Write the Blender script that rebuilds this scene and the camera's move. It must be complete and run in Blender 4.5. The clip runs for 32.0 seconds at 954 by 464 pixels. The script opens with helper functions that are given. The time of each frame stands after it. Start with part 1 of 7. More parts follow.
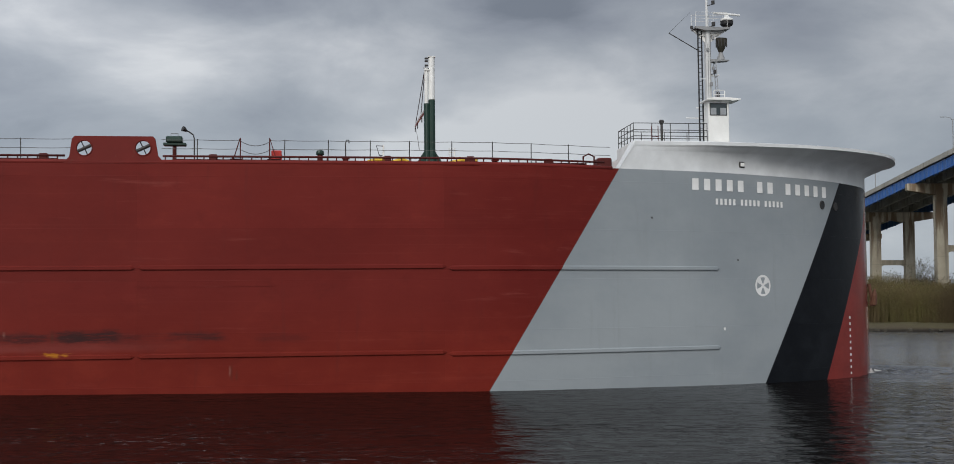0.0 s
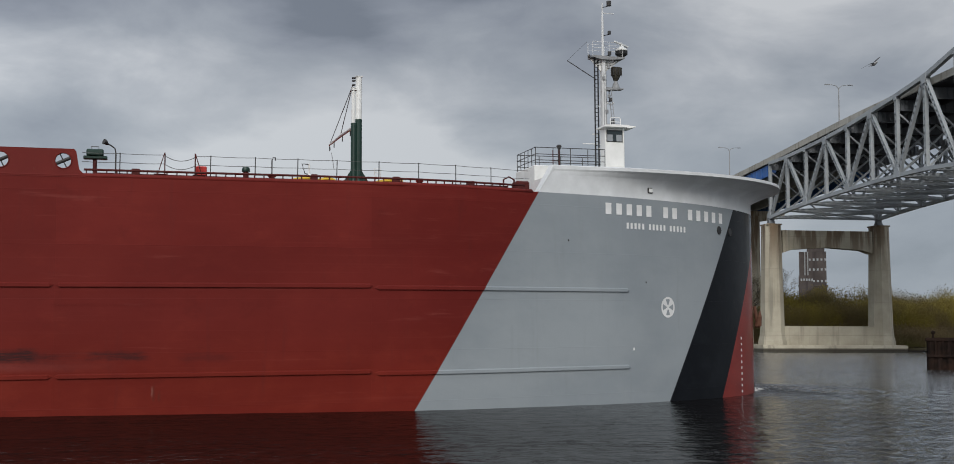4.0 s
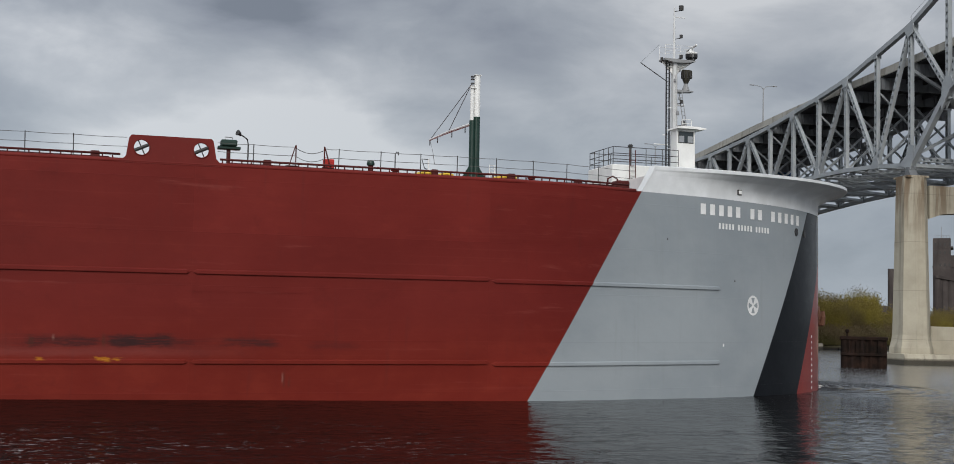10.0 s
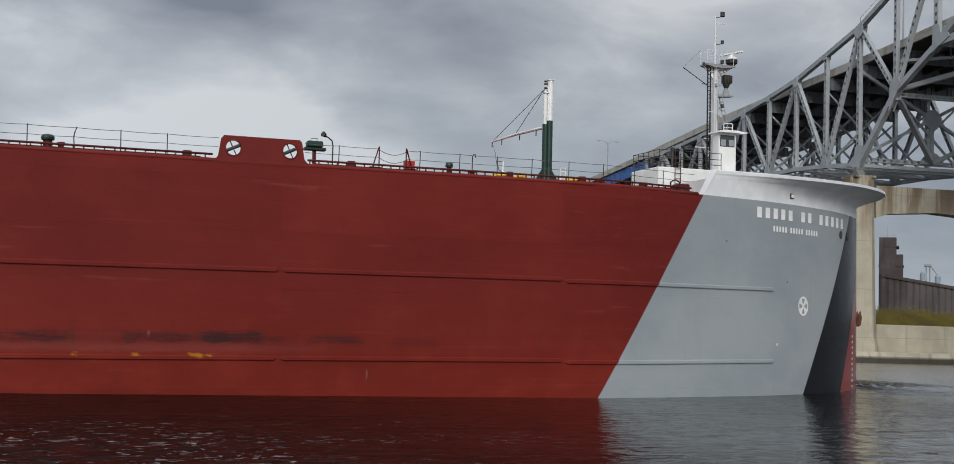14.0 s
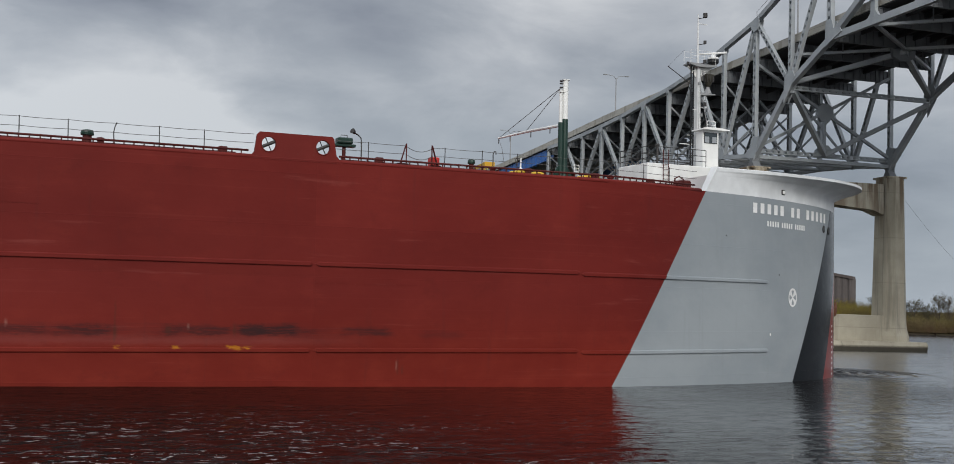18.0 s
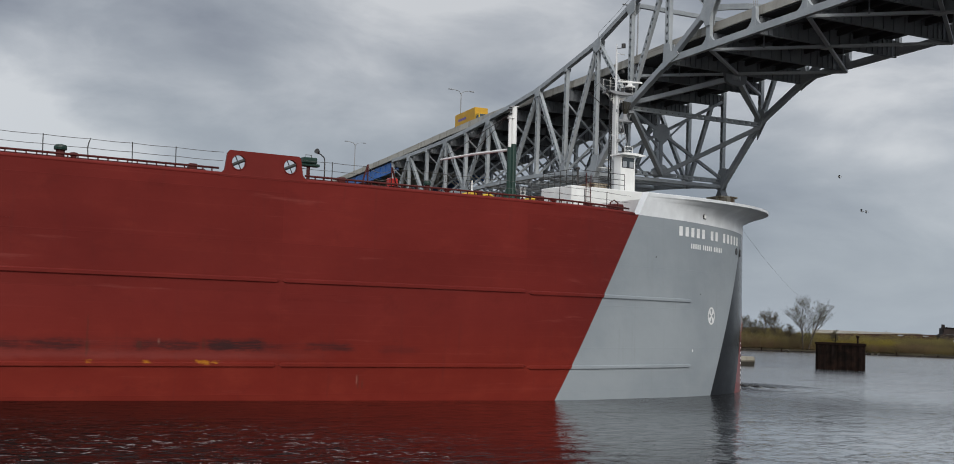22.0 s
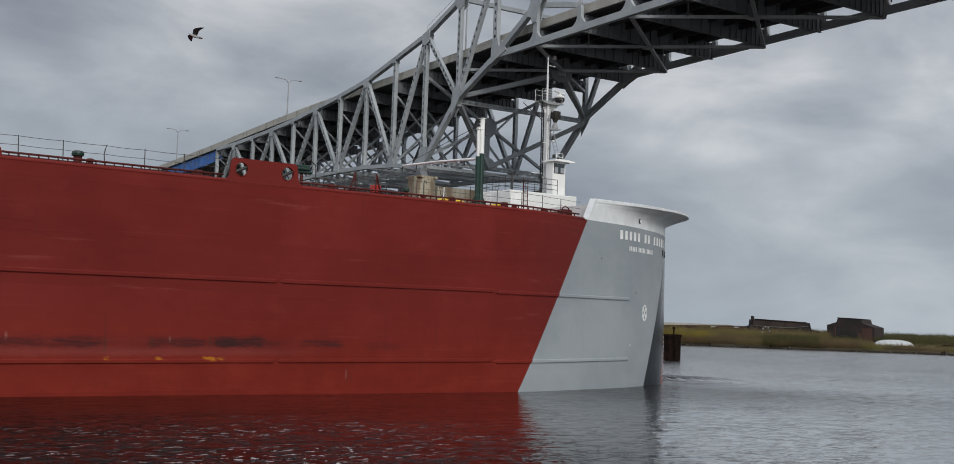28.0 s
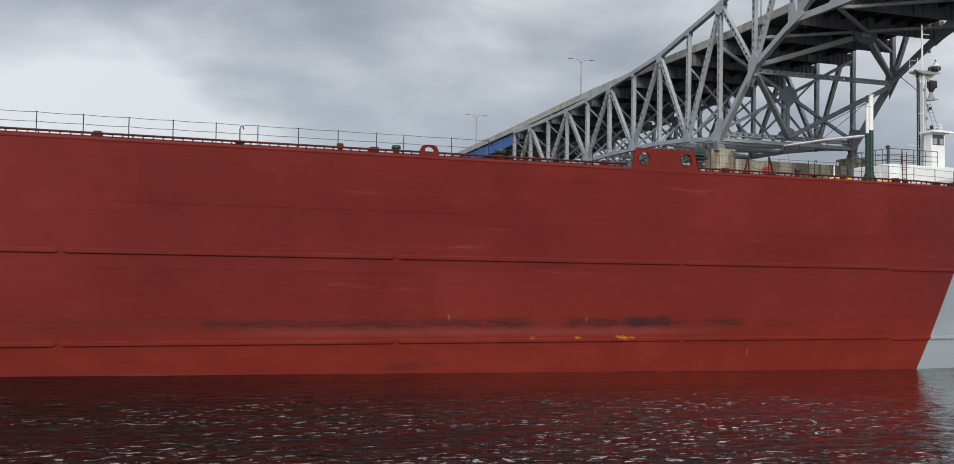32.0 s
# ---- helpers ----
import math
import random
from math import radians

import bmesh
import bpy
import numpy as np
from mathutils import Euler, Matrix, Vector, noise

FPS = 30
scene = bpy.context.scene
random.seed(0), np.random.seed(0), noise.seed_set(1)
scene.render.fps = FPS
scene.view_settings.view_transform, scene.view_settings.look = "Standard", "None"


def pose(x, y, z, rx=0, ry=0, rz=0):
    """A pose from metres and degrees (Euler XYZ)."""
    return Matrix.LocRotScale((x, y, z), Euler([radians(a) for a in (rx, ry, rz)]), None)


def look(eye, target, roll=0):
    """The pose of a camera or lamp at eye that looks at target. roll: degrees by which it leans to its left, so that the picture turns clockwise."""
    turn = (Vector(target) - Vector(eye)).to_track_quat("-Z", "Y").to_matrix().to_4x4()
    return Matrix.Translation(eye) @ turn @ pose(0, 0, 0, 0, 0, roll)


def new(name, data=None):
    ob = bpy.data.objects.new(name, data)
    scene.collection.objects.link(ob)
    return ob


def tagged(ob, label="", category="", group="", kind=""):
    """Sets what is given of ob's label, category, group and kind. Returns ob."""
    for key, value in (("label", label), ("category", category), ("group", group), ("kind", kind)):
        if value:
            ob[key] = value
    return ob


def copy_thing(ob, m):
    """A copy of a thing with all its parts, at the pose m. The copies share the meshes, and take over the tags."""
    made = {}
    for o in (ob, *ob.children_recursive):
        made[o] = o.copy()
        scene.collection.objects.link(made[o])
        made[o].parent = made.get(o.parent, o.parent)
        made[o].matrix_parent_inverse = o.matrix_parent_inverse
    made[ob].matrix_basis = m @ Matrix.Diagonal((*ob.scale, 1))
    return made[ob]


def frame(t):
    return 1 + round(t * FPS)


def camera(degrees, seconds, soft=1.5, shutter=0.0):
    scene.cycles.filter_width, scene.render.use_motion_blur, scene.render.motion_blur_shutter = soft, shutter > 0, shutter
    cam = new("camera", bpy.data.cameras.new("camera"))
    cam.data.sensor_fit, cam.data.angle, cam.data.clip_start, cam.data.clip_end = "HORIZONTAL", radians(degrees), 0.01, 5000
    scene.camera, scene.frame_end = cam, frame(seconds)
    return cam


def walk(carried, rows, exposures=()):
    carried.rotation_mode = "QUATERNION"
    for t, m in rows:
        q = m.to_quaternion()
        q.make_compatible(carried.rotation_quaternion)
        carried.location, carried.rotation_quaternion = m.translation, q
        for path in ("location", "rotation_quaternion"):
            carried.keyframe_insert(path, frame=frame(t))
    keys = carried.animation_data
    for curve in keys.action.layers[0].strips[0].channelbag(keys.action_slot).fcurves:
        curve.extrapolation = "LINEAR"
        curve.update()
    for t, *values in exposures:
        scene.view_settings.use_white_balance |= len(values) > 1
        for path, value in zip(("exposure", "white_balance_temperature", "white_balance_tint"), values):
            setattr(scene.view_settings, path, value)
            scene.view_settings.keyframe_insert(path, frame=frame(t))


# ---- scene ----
cam = camera(43.77, 32.0, soft=0.9)
EYE = 4.27
# seconds, heading, tilt and roll of the hand-held camera, which stands in one spot on the quay
CAM = [
    (0, -7.47, 3.61, 0.06), (0.5, -9.90, 4.56, 0.05), (1, -12.16, 5.44, 0.25), (1.5, -13.79, 5.91, 0.20), (2, -14.61, 5.73, 0.17),
    (2.5, -14.98, 5.64, 0.20), (3, -15.83, 5.56, 0.46), (3.5, -16.65, 4.73, 0.34), (4, -17.37, 4.58, 0.29), (4.5, -18.25, 4.56, 0.35),
    (6.5, -20.03, 4.86, 0.54), (7, -20.51, 4.77, 0.59), (7.5, -21.35, 4.43, 0.86), (8, -21.99, 4.37, 1.22), (8.5, -22.23, 4.33, 1.24),
    (9, -21.92, 4.13, 1.31), (9.5, -21.52, 4.10, 1.36), (10, -20.95, 4.16, 1.50), (10.5, -20.54, 4.27, 1.56), (11, -20.39, 4.25, 1.61),
    (11.5, -20.36, 4.22, 1.56), (12, -20.42, 4.21, 1.60), (12.5, -20.51, 4.18, 1.71), (13, -21.11, 4.02, 1.66), (13.5, -21.95, 3.98, 1.82),
    (14, -23.25, 3.99, 1.90), (14.5, -24.16, 3.85, 1.91), (15, -24.78, 3.71, 1.88), (15.5, -25.50, 3.76, 1.74), (17.5, -27.31, 3.71, 1.72),
    (18, -27.96, 3.59, 1.76), (18.5, -28.49, 3.53, 1.79), (19, -29.67, 3.51, 1.84), (19.5, -31.07, 3.55, 2.01), (20, -31.80, 3.75, 2.23),
    (20.5, -32.90, 3.95, 2.21), (21, -33.79, 4.20, 2.26), (21.5, -34.74, 4.32, 2.19), (22, -35.51, 4.46, 2.17), (22.5, -36.11, 4.57, 2.15),
    (23, -36.94, 4.57, 2.16), (23.5, -37.60, 4.56, 2.15), (24, -38.50, 4.56, 2.15), (24.5, -39.20, 4.57, 2.03), (25, -39.85, 4.47, 1.97),
    (25.5, -41.06, 4.49, 1.97), (27.5, -43.48, 4.44, 2.00), (28, -43.86, 4.38, 2.09), (28.5, -43.74, 4.38, 2.01), (29, -43.24, 4.25, 2.10),
    (29.5, -41.19, 3.97, 2.05), (30, -38.62, 3.72, 1.86), (30.5, -36.43, 3.51, 1.82), (31, -33.96, 3.33, 1.47), (31.5, -31.71, 3.08, 1.24),
    (32, -29.59, 2.89, 1.17),
]
walk(cam, [(t, pose(0, 0, EYE, 90 + p, 0, y) @ pose(0, 0, 0, 0, 0, r)) for t, y, p, r in CAM],
     exposures=[(0, 0.15), (2.0, 0.10), (3.0, 0.09), (4.0, 0.13), (7.0, 0.21), (9.0, 0.25), (12.0, 0.24), (20.0, 0.25), (28.0, 0.20), (31.0, 0.23), (32.0, 0.52)])

# ---- sky and light ----
SUN_AZ, SUN_EL = radians(205), radians(30)
world = bpy.data.worlds.new("overcast_sky")
world.use_nodes = True
scene.world = world
wn, wl = world.node_tree.nodes, world.node_tree.links
wn.clear()


def wnode(kind, **values):
    n = wn.new(kind)
    for key, v in values.items():
        n.inputs[key].default_value = v
    return n


def wmath(op, a, b=0.0):
    n = wn.new("ShaderNodeMath")
    n.operation = op
    for i, v in enumerate((a, b)):
        if isinstance(v, (int, float)):
            n.inputs[i].default_value = v
        else:
            wl.new(v, n.inputs[i])
    return n.outputs[0]


sky = wn.new("ShaderNodeTexSky")
sky.sky_type, sky.sun_disc = "NISHITA", False
sky.sun_elevation, sky.sun_rotation = SUN_EL, SUN_AZ
sky.air_density, sky.dust_density = 1.0, 2.0
coord = wn.new("ShaderNodeTexCoord")
sep = wn.new("ShaderNodeSeparateXYZ")
wl.new(coord.outputs["Generated"], sep.inputs[0])


def cloud(scale, detail, rough, distortion, offset, stretch):
    m = wn.new("ShaderNodeMapping")
    m.inputs["Location"].default_value = offset
    m.inputs["Scale"].default_value = stretch
    wl.new(coord.outputs["Generated"], m.inputs[0])
    n = wnode("ShaderNodeTexNoise", Scale=scale, Detail=detail, Roughness=rough, Distortion=distortion)
    wl.new(m.outputs[0], n.inputs["Vector"])
    return n.outputs["Fac"]


big = cloud(2.45, 3.0, 0.5, 0.25, (3.1, 1.7, 0.4), (1, 1, 2.4))
small = cloud(6.0, 6.0, 0.56, 0.25, (7.4, 0.3, 0.9), (1, 1, 2.3))
mixed = wmath("ADD", wmath("MULTIPLY", big, 0.64), wmath("MULTIPLY", small, 0.36))
ramp = wn.new("ShaderNodeValToRGB")
wl.new(mixed, ramp.inputs[0])
el = ramp.color_ramp.elements
el[0].position, el[0].color = 0.385, (0.190, 0.213, 0.256, 1)
el[1].position, el[1].color = 0.64, (0.64, 0.658, 0.685, 1)
for pos_, col in ((0.44, (0.265, 0.290, 0.340, 1)), (0.51, (0.345, 0.374, 0.420, 1)), (0.58, (0.475, 0.500, 0.540, 1))):
    e = el.new(pos_)
    e.color = col
# the cloud sheet hides nearly all of the clear sky; a little blue shows low down
low = wmath("SUBTRACT", 1.0, wmath("MINIMUM", wmath("MULTIPLY", wmath("MAXIMUM", sep.outputs[2], 0.0), 4.5), 1.0))
haze = wn.new("ShaderNodeMix")
haze.data_type = "RGBA"
wl.new(wmath("MULTIPLY", low, 0.52), haze.inputs["Factor"])
wl.new(ramp.outputs[0], haze.inputs["A"])
haze.inputs["B"].default_value = (0.378, 0.442, 0.498, 1)
bg_clear = wnode("ShaderNodeBackground", Strength=0.07)
wl.new(sky.outputs[0], bg_clear.inputs[0])
bg_cloud = wnode("ShaderNodeBackground")
wl.new(haze.outputs["Result"], bg_cloud.inputs[0])
# an overcast sky is brighter overhead; the sheet is thickest over the bridge and thins out to both sides
height = wmath("MAXIMUM", sep.outputs[2], 0.0)
profile = wmath("ADD", wmath("MULTIPLY", wmath("SUBTRACT", wmath("MULTIPLY", height, 2.0), 1.2), height), 0.97)
off = wmath("SUBTRACT", wmath("ARCTAN2", sep.outputs[0], sep.outputs[1]), radians(36))
bearing = wmath("MAXIMUM", wmath("DIVIDE", off, radians(68)), wmath("DIVIDE", off, radians(-68)))
thin = wmath("ADD", 1.0, wmath("MULTIPLY", wmath("MULTIPLY", wmath("MINIMUM", wmath("MULTIPLY", bearing, bearing), 1.0), 0.64), wmath("SUBTRACT", 1.0, wmath("MULTIPLY", low, 0.9))))
wl.new(wmath("MULTIPLY", profile, thin), bg_cloud.inputs[1])
blend = wnode("ShaderNodeMixShader", Fac=0.93)
wl.new(bg_clear.outputs[0], blend.inputs[1])
wl.new(bg_cloud.outputs[0], blend.inputs[2])
out = wn.new("ShaderNodeOutputWorld")
wl.new(blend.outputs[0], out.inputs[0])

sun = new("sun", bpy.data.lights.new("sun", "SUN"))
sun.data.energy, sun.data.angle, sun.data.color = 2.0, radians(30), (1.0, 0.97, 0.92)
sun.matrix_world = look((0, 0, 60), (-60 * math.sin(SUN_AZ) / math.tan(SUN_EL), -60 * math.cos(SUN_AZ) / math.tan(SUN_EL), 0))

# ---- materials ----
class Mat:
    """A node material in the making."""

    def __init__(self, name, rough=0.6, metal=0.0, spec=0.5):
        self.m = bpy.data.materials.new(name)
        self.m.use_nodes = True
        self.n, self.l = self.m.node_tree.nodes, self.m.node_tree.links
        self.b = self.n["Principled BSDF"]
        self.b.inputs["Roughness"].default_value = rough
        self.b.inputs["Metallic"].default_value = metal
        self.b.inputs["Specular IOR Level"].default_value = spec
        self.c = self.n.new("ShaderNodeTexCoord").outputs["Object"]
        self.g = self.n.new("ShaderNodeNewGeometry").outputs["Position"]

    def plug(self, v, socket):
        if isinstance(v, (int, float, tuple)):
            socket.default_value = v if not isinstance(v, tuple) or len(v) != 3 or socket.type != "RGBA" else (*v, 1)
        else:
            self.l.new(v, socket)

    def math(self, op, a, b=0.0, c=0.0):
        n = self.n.new("ShaderNodeMath")
        n.operation = op
        for i, v in enumerate((a, b, c)):
            self.plug(v, n.inputs[i])
        return n.outputs[0]

    def step(self, v, lo, hi):
        n = self.n.new("ShaderNodeMapRange")
        self.plug(v, n.inputs["Value"])
        n.inputs["From Min"].default_value, n.inputs["From Max"].default_value = lo, hi
        n.interpolation_type = "SMOOTHSTEP" if hi > lo else "LINEAR"
        return n.outputs[0]

    def noise(self, scale=1.0, detail=4.0, rough=0.55, stretch=(1, 1, 1), vec=None, distortion=0.0, shift=(0, 0, 0)):
        mp = self.n.new("ShaderNodeMapping")
        mp.inputs["Scale"].default_value = stretch
        mp.inputs["Location"].default_value = shift
        self.l.new(vec or self.c, mp.inputs[0])
        n = self.n.new("ShaderNodeTexNoise")
        n.inputs["Scale"].default_value, n.inputs["Detail"].default_value = scale, detail
        n.inputs["Roughness"].default_value, n.inputs["Distortion"].default_value = rough, distortion
        self.l.new(mp.outputs[0], n.inputs["Vector"])
        return n.outputs["Fac"]

    def mix(self, f, a, b, blend="MIX"):
        n = self.n.new("ShaderNodeMix")
        n.data_type, n.blend_type = "RGBA", blend
        self.plug(f, n.inputs["Factor"])
        self.plug(a, n.inputs["A"])
        self.plug(b, n.inputs["B"])
        return n.outputs["Result"]

    def xyz(self, vec=None):
        n = self.n.new("ShaderNodeSeparateXYZ")
        self.l.new(vec or self.c, n.inputs[0])
        return n.outputs

    def vary(self, amount=0.1):
        """Object Info's Random, centred on 1."""
        n = self.n.new("ShaderNodeObjectInfo")
        return self.math("MULTIPLY_ADD", n.outputs["Random"], 2 * amount, 1 - amount)

    def colour(self, v):
        self.plug(v, self.b.inputs["Base Color"])

    def rough(self, v):
        self.plug(v, self.b.inputs["Roughness"])

    def bump(self, height, strength=0.3, distance=0.02):
        n = self.n.new("ShaderNodeBump")
        n.inputs["Strength"].default_value, n.inputs["Distance"].default_value = strength, distance
        self.l.new(height, n.inputs["Height"])
        self.l.new(n.outputs[0], self.b.inputs["Normal"])
        return n


def painted(name, col, rough=0.5, wear=0.15, dirt=(0.10, 0.07, 0.05), scale=1.5, relief=0.01, spec=0.35):
    m = Mat(name, rough, spec=spec)
    big = m.noise(scale * 0.3, 5, 0.6)
    fine = m.noise(scale * 9, 4, 0.6)
    tone = m.mix(m.step(big, 0.35, 0.75), tuple(c * 0.86 for c in col), tuple(min(c * 1.08, 0.95) for c in col))
    spots = m.math("MULTIPLY", m.step(m.noise(scale * 2.2, 8, 0.65, shift=(4, 1, 7)), 0.60, 0.78), wear)
    m.colour(m.mix(spots, tone, dirt))
    m.rough(m.math("MULTIPLY_ADD", fine, 0.25, rough - 0.12))
    m.bump(fine, 0.15, relief)
    return m.m


def hull_paint():
    """Red side, grey bow with a slanting front edge, black stripe, red stem; scuffs, rust and weld seams."""
    m = Mat("hull_paint", 0.5, spec=0.07)
    x, y, z = m.xyz()
    broad = m.noise(0.12, 6, 0.6, (1, 1, 1.6))
    mottled = m.noise(0.9, 7, 0.62, (0.55, 1, 1.1))
    streak = m.noise(1.6, 5, 0.6, (1.0, 1, 0.10))
    red = m.mix(m.step(broad, 0.32, 0.7), (0.122, 0.0148, 0.0120), (0.155, 0.0198, 0.0156))
    red = m.mix(m.math("MULTIPLY", m.step(mottled, 0.5, 0.8), 0.35), red, (0.205, 0.030, 0.021))
    # the boot-topping below the lower rail is a fresher orange red
    fresh = m.math("MULTIPLY", m.step(m.math("ADD", z, m.math("MULTIPLY", broad, 1.2)), 5.6, 2.2), 0.50)
    red = m.mix(fresh, red, m.mix(m.step(mottled, 0.35, 0.7), (0.150, 0.0152, 0.0076), (0.184, 0.0222, 0.0108)))
    red = m.mix(m.math("MULTIPLY", m.step(streak, 0.58, 0.74), 0.25), red, (0.09, 0.018, 0.016))
    # each plate has its own shade, and long pale rubs run along the side
    cell = m.n.new("ShaderNodeTexWhiteNoise")
    at = m.n.new("ShaderNodeCombineXYZ")
    m.plug(m.math("FLOOR", m.math("DIVIDE", m.math("ADD", x, 8.8), 15.2)), at.inputs[0])
    m.plug(m.math("FLOOR", m.math("DIVIDE", m.math("ADD", z, 2.2), 2.6)), at.inputs[1])
    m.l.new(at.outputs[0], cell.inputs["Vector"])
    plate = m.math("MULTIPLY_ADD", cell.outputs["Value"], 0.09, 0.86)
    red = m.mix(1.0, red, plate, "MULTIPLY")
    rubs = m.step(m.noise(1.0, 7, 0.62, (0.16, 1, 1.9), shift=(0, 5, 1.7)), 0.60, 0.74)
    red = m.mix(m.math("MULTIPLY", rubs, 0.30), red, (0.24, 0.062, 0.052))
    # brown clouds of old rust bleeding through, and faint level drag lines
    smudge = m.math("MULTIPLY", m.step(m.noise(0.55, 8, 0.7, (0.8, 1, 1.1), shift=(17, 0, 4)), 0.54, 0.70), 0.30)
    red = m.mix(smudge, red, (0.075, 0.0105, 0.0085))
    drag = m.math("MULTIPLY", m.step(m.noise(1.0, 6, 0.65, (0.05, 1, 6.0), shift=(1, 0, 9)), 0.56, 0.68), 0.10)
    red = m.mix(drag, red, (0.215, 0.050, 0.042))
    grey = m.mix(m.step(broad, 0.3, 0.7), (0.215, 0.240, 0.258), (0.265, 0.290, 0.305))
    grey = m.mix(m.math("MULTIPLY", m.step(streak, 0.55, 0.8), 0.30), grey, (0.19, 0.20, 0.20))
    black = m.mix(m.step(mottled, 0.4, 0.8), (0.004, 0.005, 0.007), (0.010, 0.012, 0.015))
    stem = m.mix(m.step(mottled, 0.3, 0.7), (0.16, 0.022, 0.018), (0.21, 0.034, 0.028))
    # straight paint edges: x against height
    edge = lambda x0, slope: m.step(m.math("SUBTRACT", x, m.math("MULTIPLY_ADD", z, slope, x0)), -0.025, 0.025)
    col = m.mix(edge(8.72, 0.635), red, grey)
    col = m.mix(edge(25.20, 0.555), col, black)
    col = m.mix(edge(30.05, 0.478), col, stem)
    # the black and red of the stem are fresh gloss paint
    sheen = m.n.new("ShaderNodeLayerWeight")
    sheen.inputs["Blend"].default_value = 0.5
    m.plug(m.math("MULTIPLY", edge(25.20, 0.555), m.math("POWER", sheen.outputs["Facing"], 3.0)), m.b.inputs["Coat Weight"])
    m.b.inputs["Coat IOR"].default_value = 1.20
    m.b.inputs["Coat Roughness"].default_value = 0.16
    # dark rubbing marks over the lower rail, each with ragged ends
    rag = m.math("MULTIPLY", m.math("SUBTRACT", m.noise(1.3, 8, 0.75, (0.7, 1, 2.6), shift=(2.0, 0, 1.3)), 0.5), 1.25)
    xr = m.math("ADD", x, m.math("MULTIPLY", rag, 1.6))
    zr = m.math("ADD", z, m.math("MULTIPLY", rag, 0.5))
    xs = m.math("ADD", x, m.math("MULTIPLY", rag, 0.12))

    def patch(x0, x1, z0, z1, soft=0.30, edge_=0.09, xv=None):
        xv = xv or xr
        u = m.math("MULTIPLY", m.step(xv, x0 - soft, x0 + soft), m.step(xv, x1 + soft, x1 - soft))
        return m.math("MULTIPLY", u, m.math("MULTIPLY", m.step(zr, z0 - edge_, z0 + edge_), m.step(zr, z1 + edge_, z1 - edge_)))

    # broken by the grain of the plating, so that no mark is an even block
    grain = m.step(m.noise(2.2, 8, 0.72, (0.30, 1, 3.2), shift=(11, 0, 2.0)), 0.34, 0.58)
    thin_ = m.step(m.noise(1.0, 6, 0.7, (0.12, 1, 14.0), shift=(3, 0, 6.0)), 0.52, 0.62)
    band = m.math("MULTIPLY", patch(-60.0, -7.0, 2.50, 3.15, 2.5, 0.22), m.math("MULTIPLY_ADD", grain, 0.26, m.math("MULTIPLY", thin_, 0.26)))
    col = m.mix(band, col, (0.045, 0.016, 0.017))
    for x0, x1, z0, z1, dark in ((-24.8, -21.3, 2.62, 3.06, 0.60), (-21.0, -18.7, 2.60, 3.08, 0.80), (-16.2, -15.3, 2.68, 3.14, 0.85), (-15.1, -12.9, 2.66, 3.06, 0.75), (-12.6, -9.6, 2.66, 3.18, 1.15),
                                 (-9.4, -8.8, 2.65, 3.02, 0.55), (-7.2, -4.7, 2.72, 3.06, 0.70), (-5.2, -4.5, 2.66, 2.84, 0.60), (-36.0, -25.0, 2.66, 3.0, 0.65), (-2.9, -0.6, 2.55, 2.95, 0.30), (-24.3, -23.5, 0.62, 0.84, 0.7), (-26.8, -24.6, 0.45, 0.85, 0.5), (-39.6, -38.8, 0.98, 1.10, 0.6)):
        worn = m.math("MULTIPLY", m.math("MULTIPLY_ADD", grain, 0.75, 0.15), min(dark, 1.0))
        col = m.mix(m.math("MULTIPLY", patch(x0, x1, z0, z1), worn), col, (0.026, 0.013, 0.013))
    # pale runs of primer under two scuppers
    for x0, z0, z1, w in ((-4.28, 0.95, 1.35, 0.03), (-23.2, 3.05, 3.25, 0.06), (-15.0, 2.95, 3.12, 0.05)):
        col = m.mix(m.math("MULTIPLY", patch(x0 - w, x0 + w, z0, z1, 0.05, 0.12, xs), 0.32), col, (0.36, 0.22, 0.18))
    for x0, z0, z1, w in ((-18.42, 2.3, 4.2, 0.03), (-18.40, 2.5, 3.0, 0.09), (-12.75, 2.6, 3.2, 0.08), (-15.95, 2.7, 3.05, 0.12), (-4.2, 0.7, 1.45, 0.03), (-3.95, 0.7, 1.1, 0.04)):
        col = m.mix(m.math("MULTIPLY", patch(x0 - w, x0 + w, z0, z1, 0.06, 0.15, xs), 0.55), col, (0.06, 0.022, 0.015))
    for x0, x1, z0 in ((-18.42, -18.26, 1.94), (-15.75, -15.40, 1.96), (-13.25, -12.40, 1.92), (-12.2, -11.8, 2.0)):
        col = m.mix(m.math("MULTIPLY", patch(x0, x1, z0, 2.12, 0.10, 0.04), 0.8), col, (0.34, 0.135, 0.012))
    # rubbed bright along the rail and pale primer under the scrapes
    rub = m.math("MULTIPLY", patch(-34.0, -8.0, 2.2, 2.55, 3.0, 0.16), 0.10)
    col = m.mix(rub, col, (0.30, 0.14, 0.13))
    scrape = m.step(m.noise(1.0, 8, 0.75, (0.35, 1, 5.0), shift=(0, 0, 3.1)), 0.66, 0.74)
    low_ = m.math("MULTIPLY", m.step(z, 4.4, 3.0), m.step(x, 6, 2))
